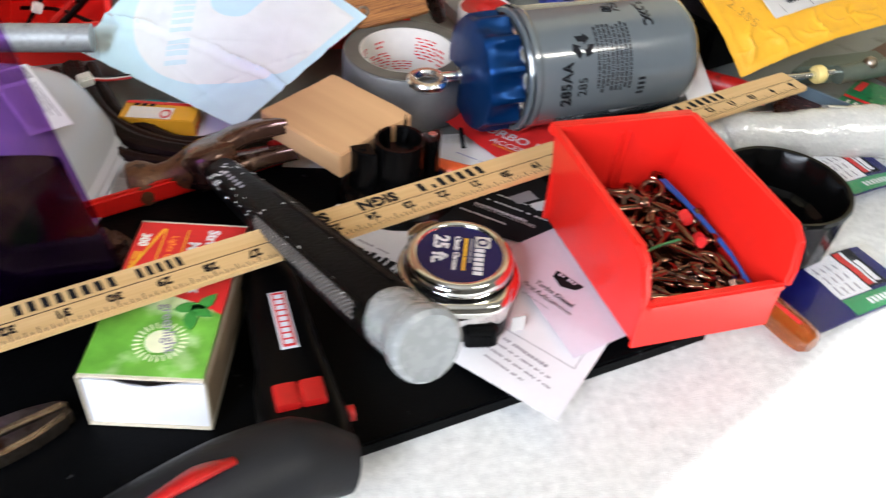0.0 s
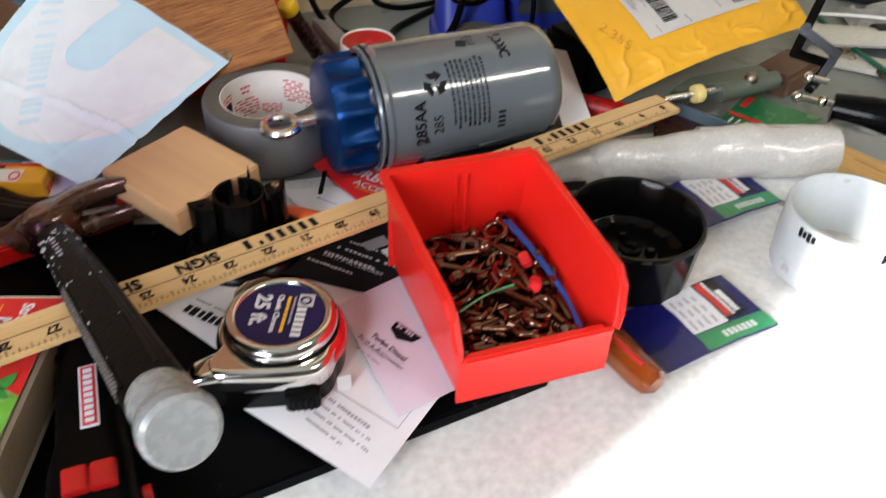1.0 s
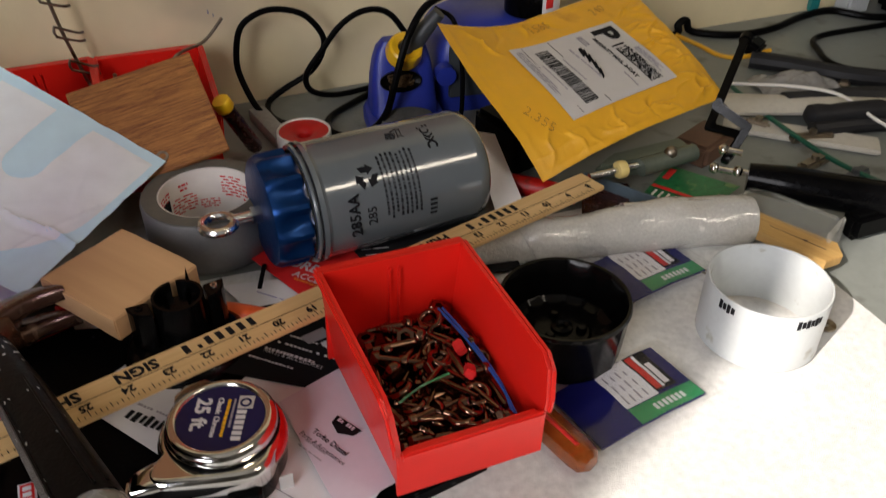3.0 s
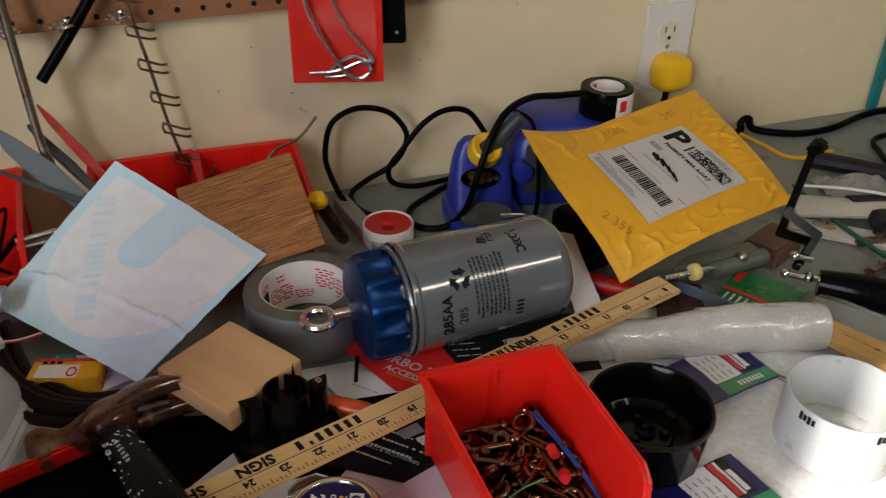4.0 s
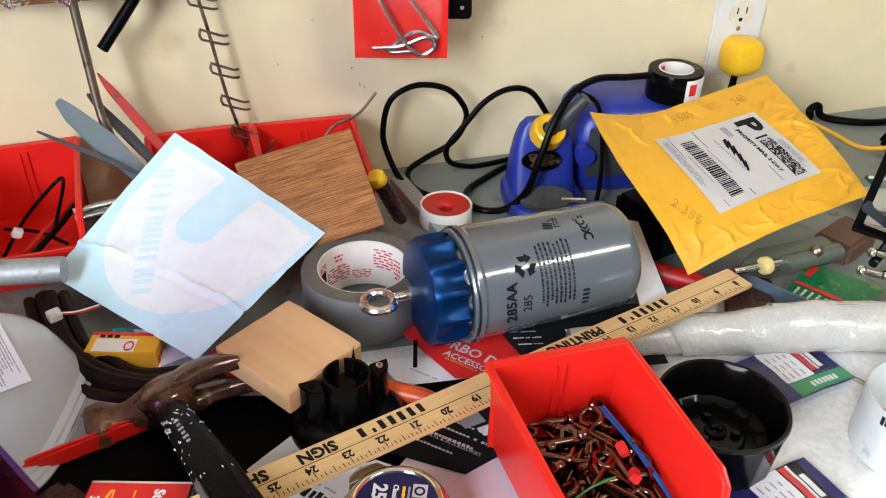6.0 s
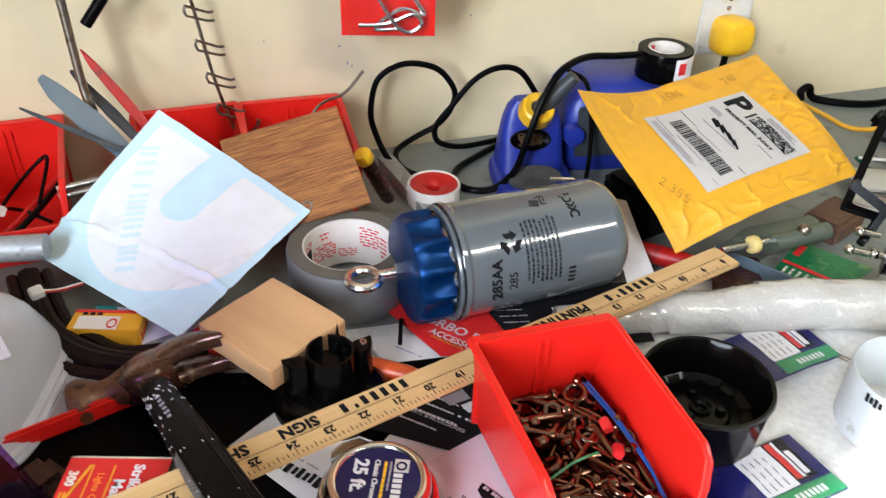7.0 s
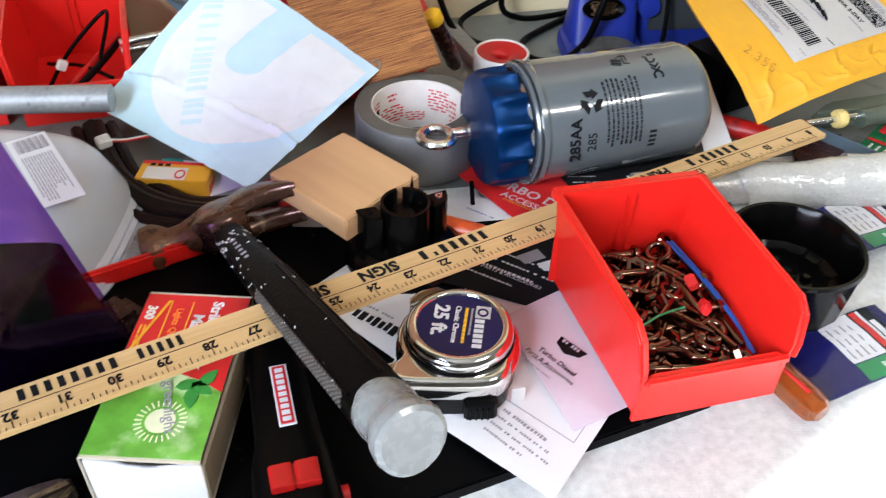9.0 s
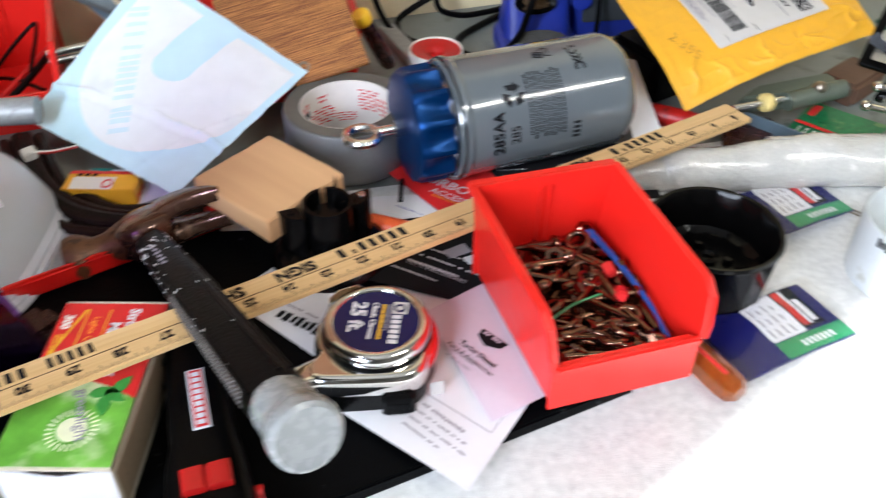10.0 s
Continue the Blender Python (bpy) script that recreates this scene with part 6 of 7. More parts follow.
# outlet
o = thing("wall_outlet", pose(0.5, 0.9998, 0.1345, 90), "white duplex wall outlet with its cover plate", "outlet", kind="structure")
b = B()
box(b, (0, 0, 0.003), (0.070, 0.115, 0.006), 0.002)
part("cover_plate", b, "teflon_white", o)
for s in (-1, 1):
    b = B()
    lathe(b, [(0, 0.005), (0.0165, 0.005), (0.0165, 0.0078), (0, 0.0078)], 28, pose(0, s * 0.0195, 0), wave=lambda a, i: 1 - 0.16 * abs(math.sin(a)) ** 3)
    rc = part("receptacle", b, mat("ivory", (0.72, 0.67, 0.52), 0.4), o, "ivory receptacle face")
    b = B()
    for x in (-0.0062, 0.0062):
        box(b, (x, s * 0.0195 + 0.003, 0.0080), (0.0016, 0.0078, 0.0006))
    cyl(b, (0, s * 0.0195 - 0.008, 0.0077), (0, s * 0.0195 - 0.008, 0.0083), 0.0026, seg=12)
    part("slots", b, "ink", rc, smooth=0)
b = B()
cyl(b, (0, 0, 0.005), (0, 0, 0.0072), 0.003)
part("screw", b, "zinc", o)
o = thing("power_plug", pose(0.497, 0.992, 0.106, 90), "fat yellow angled power plug in the outlet", "plug")
b = B()
rounded(b, [(0.0, 0.001, 0.018, -0.002, 0.020), (0.003, 0.001, 0.020, -0.001, 0.023), (0.016, 0.002, 0.021, 0.0, 0.024), (0.030, 0.003, 0.020, 0.001, 0.022), (0.036, 0.004, 0.0165, 0.002, 0.0175), (0.038, 0.004, 0.010, 0.002, 0.010)], 0.55, 32, Matrix(((0, 1, 0, 0), (0, 0, 1, 0), (1, 0, 0, 0), (0, 0, 0, 1))))
part("plug_body", b, "yellow", o)
b = B()
sweep(b, [(-0.002, -0.020, 0.020), (-0.003, -0.032, 0.020), (-0.002, -0.06, 0.02), (0.02, -0.092, 0.030)], 0.0042, 10, 6)
part("cord", b, "black", o)

# ---- parts bins along the wall ----
for i, (x, y, yaw) in enumerate(((-0.318, 0.856, 3), (-0.430, 0.858, 4), (-0.148, 0.846, 1), (-0.046, 0.842, -2))):
    o = thing("parts_bin", pose(x, y, 0.0005, 0, 0, yaw), "red plastic parts bin against the wall, holding odds and ends", "storage bin", "red parts bins")
    build_bin(o, h=0.084)
o = thing("bin_wires", pose(-0.318, 0.856, 0.003), "tangle of black and red leads in a bin", "wires")
for k, (c, pts) in enumerate((("black", [(-0.03, 0.03, 0.012), (-0.01, 0.07, 0.03), (0.02, 0.10, 0.05), (0.03, 0.09, 0.055), (0.02, 0.05, 0.03)]), ("black", [(-0.035, 0.09, 0.01), (0, 0.06, 0.02), (0.03, 0.03, 0.02)]),
                              ("red_paint", [(-0.02, 0.02, 0.01), (0.01, 0.06, 0.022), (0.036, 0.10, 0.03)]), ("black", [(-0.01, 0.015, 0.012), (0.02, 0.05, 0.026), (0.038, 0.08, 0.034)]))):
    b = B()
    sweep(b, pts, 0.0019 if k < 2 else 0.0032, 8, 8)
    part("lead", b, c, o)
b = B()
box(b, (-0.012, 0.05, 0.026), (0.009, 0.006, 0.010), 0.001, m=pose(0, 0, 0, 0, 30, 20))
part("connector", b, "teflon_white", o)
o = thing("steel_tubes", pose(-0.225, 0.885, 0.055, 0, 0, 12), "two thin bright steel tubes lying across the bins", "tube")
for k in range(2):
    b = B()
    cyl(b, (-0.05, 0, 0.008 * k), (0.055, 0.004 * k, 0.008 * k), 0.0035, seg=12)
    part("tube_wall", b, "zinc", o)
o = thing("grey_pipe", Matrix.Identity(4), "grey galvanised steel pipe lying across the bench", "pipe")
b = B()
cyl(b, (-0.75, 0.880, 0.048), (-0.281, 0.803, 0.048), 0.0118, seg=28)
part("pipe_wall", b, "pipe", o)


# ---- blades in the bins ----
def blade(name, a, c, w, t, material, label, tip=0.35):
    a, c = Vector(a), Vector(c)
    d = (c - a)
    o = thing(name, frame_at(a, d, (0.3, -0.9, 0.5)), label, "blade", "plastic blades in the bin")
    L = d.length
    b = B()
    prism(b, [(0, -w * tip * 0.5), (L * 0.15, -w * 0.42), (L * 0.5, -w * 0.5), (L, -w * 0.35), (L, w * 0.3), (L * 0.5, w * 0.5), (L * 0.15, w * 0.3), (0, w * tip * 0.4)], t, bev=min(t * 0.35, 0.001))
    part("vane", b, material, o)
    return o


blade("fan_blade", (-0.234, 0.940, 0.171), (-0.172, 0.905, 0.075), 0.010, 0.004, "red_paint", "narrow red plastic blade standing in the bin", 0.15)
blade("fan_blade", (-0.272, 0.930, 0.152), (-0.200, 0.900, 0.066), 0.023, 0.003, "slate", "broad blue-grey plastic blade standing in the bin")
blade("fan_blade", (-0.249, 0.960, 0.143), (-0.186, 0.914, 0.066), 0.011, 0.004, "grey_plastic", "narrow dark grey blade standing in the bin", 0.3)
blade("fan_blade", (-0.294, 0.915, 0.130), (-0.200, 0.893, 0.078), 0.005, 0.004, "grey_plastic", "thin dark rod-like blade leaning in the bin", 0.4)
o = thing("bent_wire", Matrix.Identity(4), "bent steel wire poking out of the bin", "wire")
b = B()
sweep(b, [(-0.05, 0.905, 0.05), (-0.022, 0.921, 0.094), (0.012, 0.938, 0.101), (0.035, 0.950, 0.118)], 0.0016, 8, 8)
part("wire_core", b, "dull_steel", o)

# ---- soldering stand and station ----
ST = pose(0.204, 0.875, 0.0005, 0, 0, -10)
o = thing("soldering_stand", ST, "blue soldering iron stand with yellow collar and grey sponge", "soldering stand")
b = B()
rounded(b, [(0.0, 0, 0.041, 0.0, 0.046), (0.002, 0, 0.0425, 0.0, 0.0475), (0.011, 0, 0.0425, 0.0, 0.0475), (0.015, 0, 0.041, 0.001, 0.045), (0.0165, 0, 0.037, 0.004, 0.040)], 0.4, 40, UPRIGHT)
part("base", b, "blue", o)
b = B()
rounded(b, [(0.012, 0, 0.037, 0.018, 0.032), (0.030, 0, 0.0355, 0.0185, 0.025), (0.052, 0, 0.034, 0.0195, 0.0185), (0.070, 0, 0.031, 0.0205, 0.0145), (0.084, 0, 0.0265, 0.021, 0.0115), (0.092, 0, 0.020, 0.021, 0.0085)], 0.45, 40, UPRIGHT)
part("tower", b, "blue", o)
b = B()
lathe(b, [(0.0085, 0), (0.0185, 0), (0.0195, 0.004), (0.0175, 0.016), (0.015, 0.018), (0.0085, 0.016)], 32, pose(0.0, 0.008, 0.079, 38, 8, 0), close=True)
part("collar", b, "yellow", o, "yellow ring collar")
b = B()
lathe(b, [(0, 0.004), (0.0105, 0.004), (0.0105, 0.022), (0.0090, 0.034), (0.0078, 0.046), (0.007, 0.060), (0, 0.060)], 24, pose(0.0, 0.008, 0.079, 10, 38, 0))
part("iron_handle", b, "grey_plastic", o, "dark grey handle of the soldering iron")
b = B()
lathe(b, [(0, 0.0), (0.026, 0.0), (0.0275, 0.004), (0.026, 0.0085), (0.008, 0.0075), (0, 0.004)], 32, pose(-0.002, -0.027, 0.0165, 18, 0, 0) @ Matrix.Diagonal((1.08, 0.62, 1, 1)))
part("sponge", b, "sponge", o, "used grey sponge")
b = B()
lathe(b, [(0, 0.001), (0.014, 0.001), (0.0165, 0.003), (0.0175, 0.003), (0.0180, 0.0), (0.0170, -0.004), (0, -0.004)], 28, pose(-0.004, 0.0005, 0.0525, 70, 0, 0) @ Matrix.Diagonal((1.25, 0.66, 1, 1)))
part("cleaner_opening", b, "black", o)
b = B()
rr = random.Random(3)
for k in range(10):
    q = [Vector((rr.uniform(-0.014, 0.014), rr.uniform(-0.007, 0.007), rr.uniform(0.001, 0.004))) for i in range(6)]
    sweep(b, q, 0.0007, 5, 5)
tagged(part("tip_cleaner", b, "brass_wool", o, m=pose(-0.004, 0.0005, 0.0525, 70, 0, 0)), kind="stuff")
b = B()
sweep(b, [(0.012, -0.036, 0.0235), (0.026, -0.038, 0.0235), (0.038, -0.038, 0.0225)], 0.003, 8, 4)
part("spare_tip", b, "zinc", o)

o = thing("soldering_station", pose(0.325, 0.928, 0.0005, 0, 0, -8), "blue plastic soldering station half under the envelope", "soldering station")
b = B()
rounded(b, [(0.0, 0, 0.074, 0, 0.051), (0.003, 0, 0.0755, 0, 0.0525), (0.060, 0, 0.0735, 0, 0.051), (0.080, 0, 0.069, 0.002, 0.048), (0.091, 0, 0.060, 0.003, 0.043), (0.0975, 0, 0.048, 0.004, 0.034)], 0.4, 48, UPRIGHT)
part("housing", b, "blue", o)
b = B()
box(b, (-0.030, -0.0535, 0.05), (0.06, 0.004, 0.06), 0.0015)
part("front_panel", b, "grey_plastic", o)
b = B()
lathe(b, [(0, 0), (0.012, 0), (0.011, 0.012), (0, 0.013)], 24, pose(-0.065, -0.052, 0.05, 90))
part("dial", b, "blue", o)
o = thing("electrical_tape", pose(0.366, 0.905, 0.0985, 0, 0, 20), "roll of black electrical tape with a red and white label", "tape")
b = B()
lathe(b, [(0.0195, 0.0), (0.0300, 0.0), (0.0305, 0.001), (0.0305, 0.031), (0.030, 0.032), (0.0195, 0.032)], 44, close=True)
part("tape_winding", b, "black_gloss", o)
b = B()
lathe(b, [(0.0175, -0.0), (0.0194, 0.0), (0.0194, 0.0325), (0.0175, 0.0325)], 36, close=True)
cr = part("core", b, "card_white", o)
b = B()
for k in range(3):
    a = radians(95 + 50 * k)
    box(b, (0, 0, 0), (0.0005, 0.009, 0.010), m=Matrix.Translation((0.0173 * math.cos(a), 0.0173 * math.sin(a), 0.024)) @ pose(0, 0, 0, 0, 0, math.degrees(a)))
part("red_marks", b, "red_print", cr, smooth=0)
b = B()
for k in range(7):
    a = radians(248 + 8 * k)
    box(b, (0, 0, 0), (0.0005, 0.0046, 0.027), m=Matrix.Translation((0.0307 * math.cos(a), 0.0307 * math.sin(a), 0.0155)) @ pose(0, 0, 0, 0, 0, math.degrees(a)))
lab = part("paper_label", b, "paper", o, "white label with a red square", smooth=0)
b = B()
for k in range(2):
    a = radians(256 + 8 * k)
    box(b, (0, 0, 0), (0.0005, 0.0048, 0.013), m=Matrix.Translation((0.0311 * math.cos(a), 0.0311 * math.sin(a), 0.018)) @ pose(0, 0, 0, 0, 0, math.degrees(a)))
part("red_square", b, "red_print", lab, smooth=0)
b = B()
sheet(b, lambda u, v: (0.016 + 0.042 * u, -0.022 + 0.05 * v, 0.030 + 0.008 * math.sin(3 * u + 2 * v) - 0.012 * u), 8, 8, 0.0003)
f = part("loose_wrap", b, "clear", o)
f.visible_shadow = False

# ---- cords ----
def cord(name, pts, r, label, material="black", n=8):
    o = thing(name, Matrix.Identity(4), label, "cable")
    b = B()
    sweep(b, pts, r, 10, n)
    part("cable", b, material, o)
    return o


cord("looped_cable", [(0.098, 0.907, 0.005), (0.078, 0.919, 0.005), (0.060, 0.945, 0.012), (0.049, 0.968, 0.04), (0.047, 0.972, 0.064), (0.055, 0.972, 0.096), (0.076, 0.972, 0.110), (0.100, 0.972, 0.111), (0.126, 0.970, 0.101), (0.143, 0.968, 0.076), (0.139, 0.968, 0.054), (0.124, 0.970, 0.035), (0.096, 0.972, 0.020), (0.075, 0.968, 0.008), (0.072, 0.939, 0.005), (0.088, 0.912, 0.005), (0.12, 0.90, 0.005)], 0.0034, "thick black power cord looped against the wall")
cord("iron_lead", [(0.237, 0.950, 0.068), (0.216, 0.955, 0.097), (0.189, 0.955, 0.104), (0.161, 0.955, 0.092), (0.136, 0.955, 0.064), (0.118, 0.957, 0.039), (0.123, 0.960, 0.018), (0.149, 0.965, 0.006), (0.181, 0.968, 0.005), (0.213, 0.975, 0.005)], 0.0034, "thick black cord in a standing loop")
cord("station_cord", [(0.201, 0.962, 0.005), (0.165, 0.940, 0.005), (0.133, 0.917, 0.005), (0.121, 0.892, 0.005), (0.132, 0.869, 0.005), (0.155, 0.860, 0.008), (0.174, 0.852, 0.030), (0.184, 0.850, 0.063), (0.193, 0.852, 0.091), (0.205, 0.858, 0.114), (0.226, 0.868, 0.134), (0.262, 0.888, 0.136), (0.300, 0.895, 0.131), (0.332, 0.900, 0.128)], 0.0038, "black cord arching in front of the soldering stand")
cord("thin_lead", [(0.248, 0.900, 0.118), (0.262, 0.880, 0.108), (0.266, 0.865, 0.06), (0.256, 0.845, 0.012), (0.24, 0.84, 0.005)], 0.0026, "thin black lead beside the soldering stand")
cord("wall_cord", [(0.56, 0.955, 0.010), (0.625, 0.975, 0.006), (0.632, 0.982, 0.016), (0.644, 0.982, 0.020), (0.652, 0.975, 0.006), (0.70, 0.945, 0.006), (0.76, 0.945, 0.006), (0.83, 0.966, 0.006), (0.88, 0.965, 0.008), (0.92, 0.93, 0.006), (1.00, 0.90, 0.006)], 0.0050, "black cable lying along the foot of the wall")
cord("loose_cable", [(0.92, 0.90, 0.006), (0.80, 0.90, 0.006), (0.765, 0.860, 0.006), (0.755, 0.815, 0.006), (0.80, 0.76, 0.006), (0.86, 0.73, 0.006)], 0.0040, "thin black cable lying loose on the bench")

# ---- post and strip at the wall's end ----
b = B()
box(b, (0.930, 0.978, 0.30), (0.040, 0.030, 0.62), 0.004)
structure("trim_post", b, "pvc", "white painted upright post against the wall", "post")
b = B()
box(b, (0.872, 0.992, 0.30), (0.014, 0.012, 0.60), 0.002)
structure("trim_strip", b, "teal", "teal green upright strip on the wall", "trim")
o = thing("dark_case", pose(1.03, 0.86, 0.0005), "dark equipment case at the end of the bench", "case")
b = B()
box(b, (0, 0, 0.12), (0.14, 0.22, 0.24), 0.01)
part("shell", b, "black", o)

# ---- small things round the filter ----
o = thing("thread_tape", pose(0.089, 0.864, 0.0005), "white spool of thread seal tape with a red centre", "tape")
b = B()
lathe(b, [(0.021, 0.0), (0.0275, 0.0), (0.028, 0.001), (0.028, 0.0215), (0.0274, 0.0225), (0.0260, 0.0225), (0.0255, 0.0205), (0.021, 0.0205)], 48, close=True)
part("rim", b, "teflon_white", o)
b = B()
lathe(b, [(0.0070, 0.004), (0.0070, 0.0150), (0.0085, 0.0170), (0.0110, 0.0188), (0.0140, 0.0203), (0.0254, 0.0210), (0.0254, 0.003), (0.0070, 0.003)], 40, close=True)
part("spool", b, "red_paint", o)
o = thing("glue_tube", frame_at((0.0095, 0.838, 0.078), (0.42, 0.18, -0.89), (0, -1, 0.3)), "dark red paint marker with a yellow cap leaning beside the plywood", "marker")
b = B()
lathe(b, [(0, -0.006), (0.0078, -0.006), (0.0092, -0.004), (0.0092, 0.004), (0.0080, 0.006), (0, 0.006)], 28, AX, wave=lambda a, i: 1 + 0.02 * math.cos(18 * a))
part("cap", b, "yellow", o)
b = B()
lathe(b, [(0, 0.007), (0.0075, 0.007), (0.0080, 0.060), (0.0060, 0.066), (0, 0.066)], 24, AX)
part("barrel", b, "brown_plastic", o)
o = thing("steel_channel", frame_at((0.040, 0.948, 0.001), (0.16, -0.98, 0)), "grey sheet steel channel lying beside the plywood", "steel channel")
b = B()
box(b, (0.065, 0.010, 0.006), (0.13, 0.0015, 0.012))
box(b, (0.065, 0.018, 0.0115), (0.13, 0.016, 0.0015))
box(b, (0.065, 0.026, 0.006), (0.13, 0.0015, 0.012))
part("channel", b, "pipe", o)
o = thing("knob", frame_at((0.050, 0.790, 0.020), (1, 0.2, 0)), "dull brass cylinder behind the duct tape", "fitting")
b = B()
cyl(b, (-0.03, 0, 0), (0.02, 0, 0), 0.014, seg=24)
part("barrel", b, "dull_steel", o)
tg, tpt = paper("folded_card", [(0.222, 0.745, 0.055), (0.246, 0.740, 0.050), (0.243, 0.650, 0.006), (0.212, 0.655, 0.010)], "folded white card leaning against the filter", "paper", 0.001, "card")
o = thing("red_tool_handle", frame_at((0.225, 0.735, 0.011), (0.7, -0.72, 0)), "red plastic tool handle under the envelope", "tool")
b = B()
sweep(b, [(0, 0, 0), (0.03, 0, 0), (0.07, 0.003, 0), (0.10, 0.004, 0)], 0.010, 14, 6, radii=[0.7, 1, 1, 0.8])
part("handle", b, "red_paint", o)
b = B()
sweep(b, [(-0.05, 0, 0), (0, 0, 0)], 0.004, 10, 4)
part("shaft", b, "rubber", o)
b = B()
# Added dark block: props the envelope and stands in for the shadow under it.
box(b, (0.0, 0.0, 0.0), (0.09, 0.07, 0.05), 0.006)
o = thing("black_box", pose(0.300, 0.775, 0.026, 0, 0, 15), "added black block under the envelope, standing in for the shadow there", "box")
part("shell", b, "black", o)
o = thing("orange_handle", frame_at((-0.032, 0.612, 0.014), (0.80, -0.55, 0.0)), "orange plastic tool handle half under the papers", "tool")
b = B()
sweep(b, [(-0.03, 0, 0), (0, 0, 0), (0.025, 0, 0), (0.036, 0, 0)], 0.0085, 14, 5, radii=[0.9, 1, 0.95, 0.7])
part("handle", b, mat("orange_plastic", (0.70, 0.10, 0.02), 0.3), o)
o = thing("black_stick", frame_at((0.002, 0.668, 0.010), (-0.25, -0.9, 0.25)), "thin black cable tie end standing by the filter", "cable tie")
b = B()
box(b, (0.02, 0, 0), (0.05, 0.0035, 0.0015), 0.0004)
part("strap", b, "black", o)

# ---- beyond the envelope and roll ----
ARM = thing("folding_clamp", Matrix.Identity(4), "black steel folding clamp with a bent lever and rubber grip", "clamp")
A0, A1, A2, A3 = Vector((0.510, 0.722, 0.112)), Vector((0.424, 0.652, 0.086)), Vector((0.452, 0.636, 0.066)), Vector((0.430, 0.628, 0.038))


def bent_bar(name, pts, width, thick, facing, material, parent):
    """A flat bar bent through points, with mitred corners; its broad side faces one way."""
    base = frame_at(pts[0], pts[-1] - pts[0], facing)
    inv = base.inverted()
    q = [(inv @ p).xy for p in pts]
    left, right = [], []
    for i, c in enumerate(q):
        d0 = (c - q[i - 1]).normalized() if i else (q[1] - c).normalized()
        d1 = (q[i + 1] - c).normalized() if i < len(q) - 1 else d0
        n = Vector((-(d0 + d1).y, (d0 + d1).x)).normalized()
        n = n * (width / 2) / max(0.4, n.dot(Vector((-d0.y, d0.x))))
        left.append((c + n)[:])
        right.append((c - n)[:])
    return part(name, prism(B(), left + right[::-1], thick, base, bev=0.0012), material, parent)


bent_bar("lever", [A0, A1, A2, A3], 0.0080, 0.0060, (-0.6, -0.65, 0.45), "black_satin", ARM)
for k in (1, 2):
    shift = Vector((0.0052, 0.0030, -0.0004)) * k
    bent_bar("plate", [A1.lerp(A0, 0.08) + shift, A1 + shift, A2 + shift, A3 + shift], 0.0060, 0.0036, (-0.6, -0.65, 0.45), "black_satin", ARM)
b = B()
sweep(b, [(0.508, 0.72, 0.112), (0.514, 0.725, 0.114)], 0.0065, 12, 2)
part("knob", b, "black", ARM)
b = B()
sweep(b, [(0.447, 0.612, 0.030), (0.472, 0.590, 0.030), (0.51, 0.556, 0.030), (0.56, 0.515, 0.030)], 0.0165, 16, 6, radii=[0.8, 1.0, 1.05, 1.0])
part("grip", b, "black_gloss", ARM)
for dx, dy, dz in ((0.0, 0.004, 0.014), (-0.012, -0.002, 0.0), (0.010, -0.010, -0.004)):
    b = B()
    bmesh.ops.create_icosphere(b, subdivisions=2, radius=0.0052, matrix=Matrix.Translation(A3 + Vector((dx, dy, dz))))
    cyl(b, A3 + Vector((dx, dy, dz)), A3 + Vector((dx + 0.012, dy - 0.012, dz)), 0.003, seg=10)
    part("pivot_bolt", b, "chrome", ARM)
b = B()
box(b, (0.520, 0.530, 0.014), (0.05, 0.02, 0.026), 0.005, m=None)
part("foot", b, "black", ARM)

o = thing("roller_tool", frame_at((0.305, 0.672, 0.020), (0.995, 0.03, 0.0)), "olive grey cast metal tool with a pale yellow roller", "tool")
b = B()
prism(b, [(0.01, -0.004), (0.055, -0.010), (0.118, -0.008), (0.120, 0.004), (0.118, 0.014), (0.04, 0.013)], 0.018, bev=0.003)
part("frame", b, "olive", o)
b = B()
cyl(b, (0.055, -0.014, 0.012), (0.118, -0.012, 0.014), 0.0085, seg=18)
part("barrel", b, "olive", o)
b = B()
lathe(b, [(0, 0), (0.0075, 0), (0.0085, 0.002), (0.0085, 0.007), (0.0075, 0.009), (0, 0.009)], 20, pose(0.030, -0.012, 0.014, 0, 90, 0))
part("roller", b, mat("pale_yellow", (0.70, 0.55, 0.20), 0.5), o)
b = B()
cyl(b, (0.0, -0.012, 0.014), (0.055, -0.012, 0.014), 0.0032, seg=12)
part("axle", b, "zinc", o)
b = B()
bmesh.ops.create_icosphere(b, subdivisions=2, radius=0.0065, matrix=Matrix.Translation((0.088, -0.014, 0.021)))
part("rivet", b, "dull_steel", o)
o = thing("angle_iron", frame_at((0.325, 0.690, 0.001), (0.52, -0.86, 0)), "short length of grey steel angle", "steel angle")
b = B()
box(b, (0.045, 0, 0.0012), (0.09, 0.022, 0.0024), 0.0005)
box(b, (0.045, -0.010, 0.011), (0.09, 0.0024, 0.022), 0.0005)
part("angle", b, "slate", o)
gc, gpt = paper("hardware_card", [(0.345, 0.640, 0.006), (0.412, 0.682, 0.012), (0.452, 0.622, 0.012), (0.370, 0.594, 0.006)], "green printed hardware card in clear wrapping", "green_card", 0.001, "card")
print_on(gc, gpt, "red_band", [(0.44, 0.02, 0.50, 0.98)], "red_print", 0.0010)
print_on(gc, gpt, "red_block", [(0.66, 0.06, 0.92, 0.16)], "red_print", 0.0010)
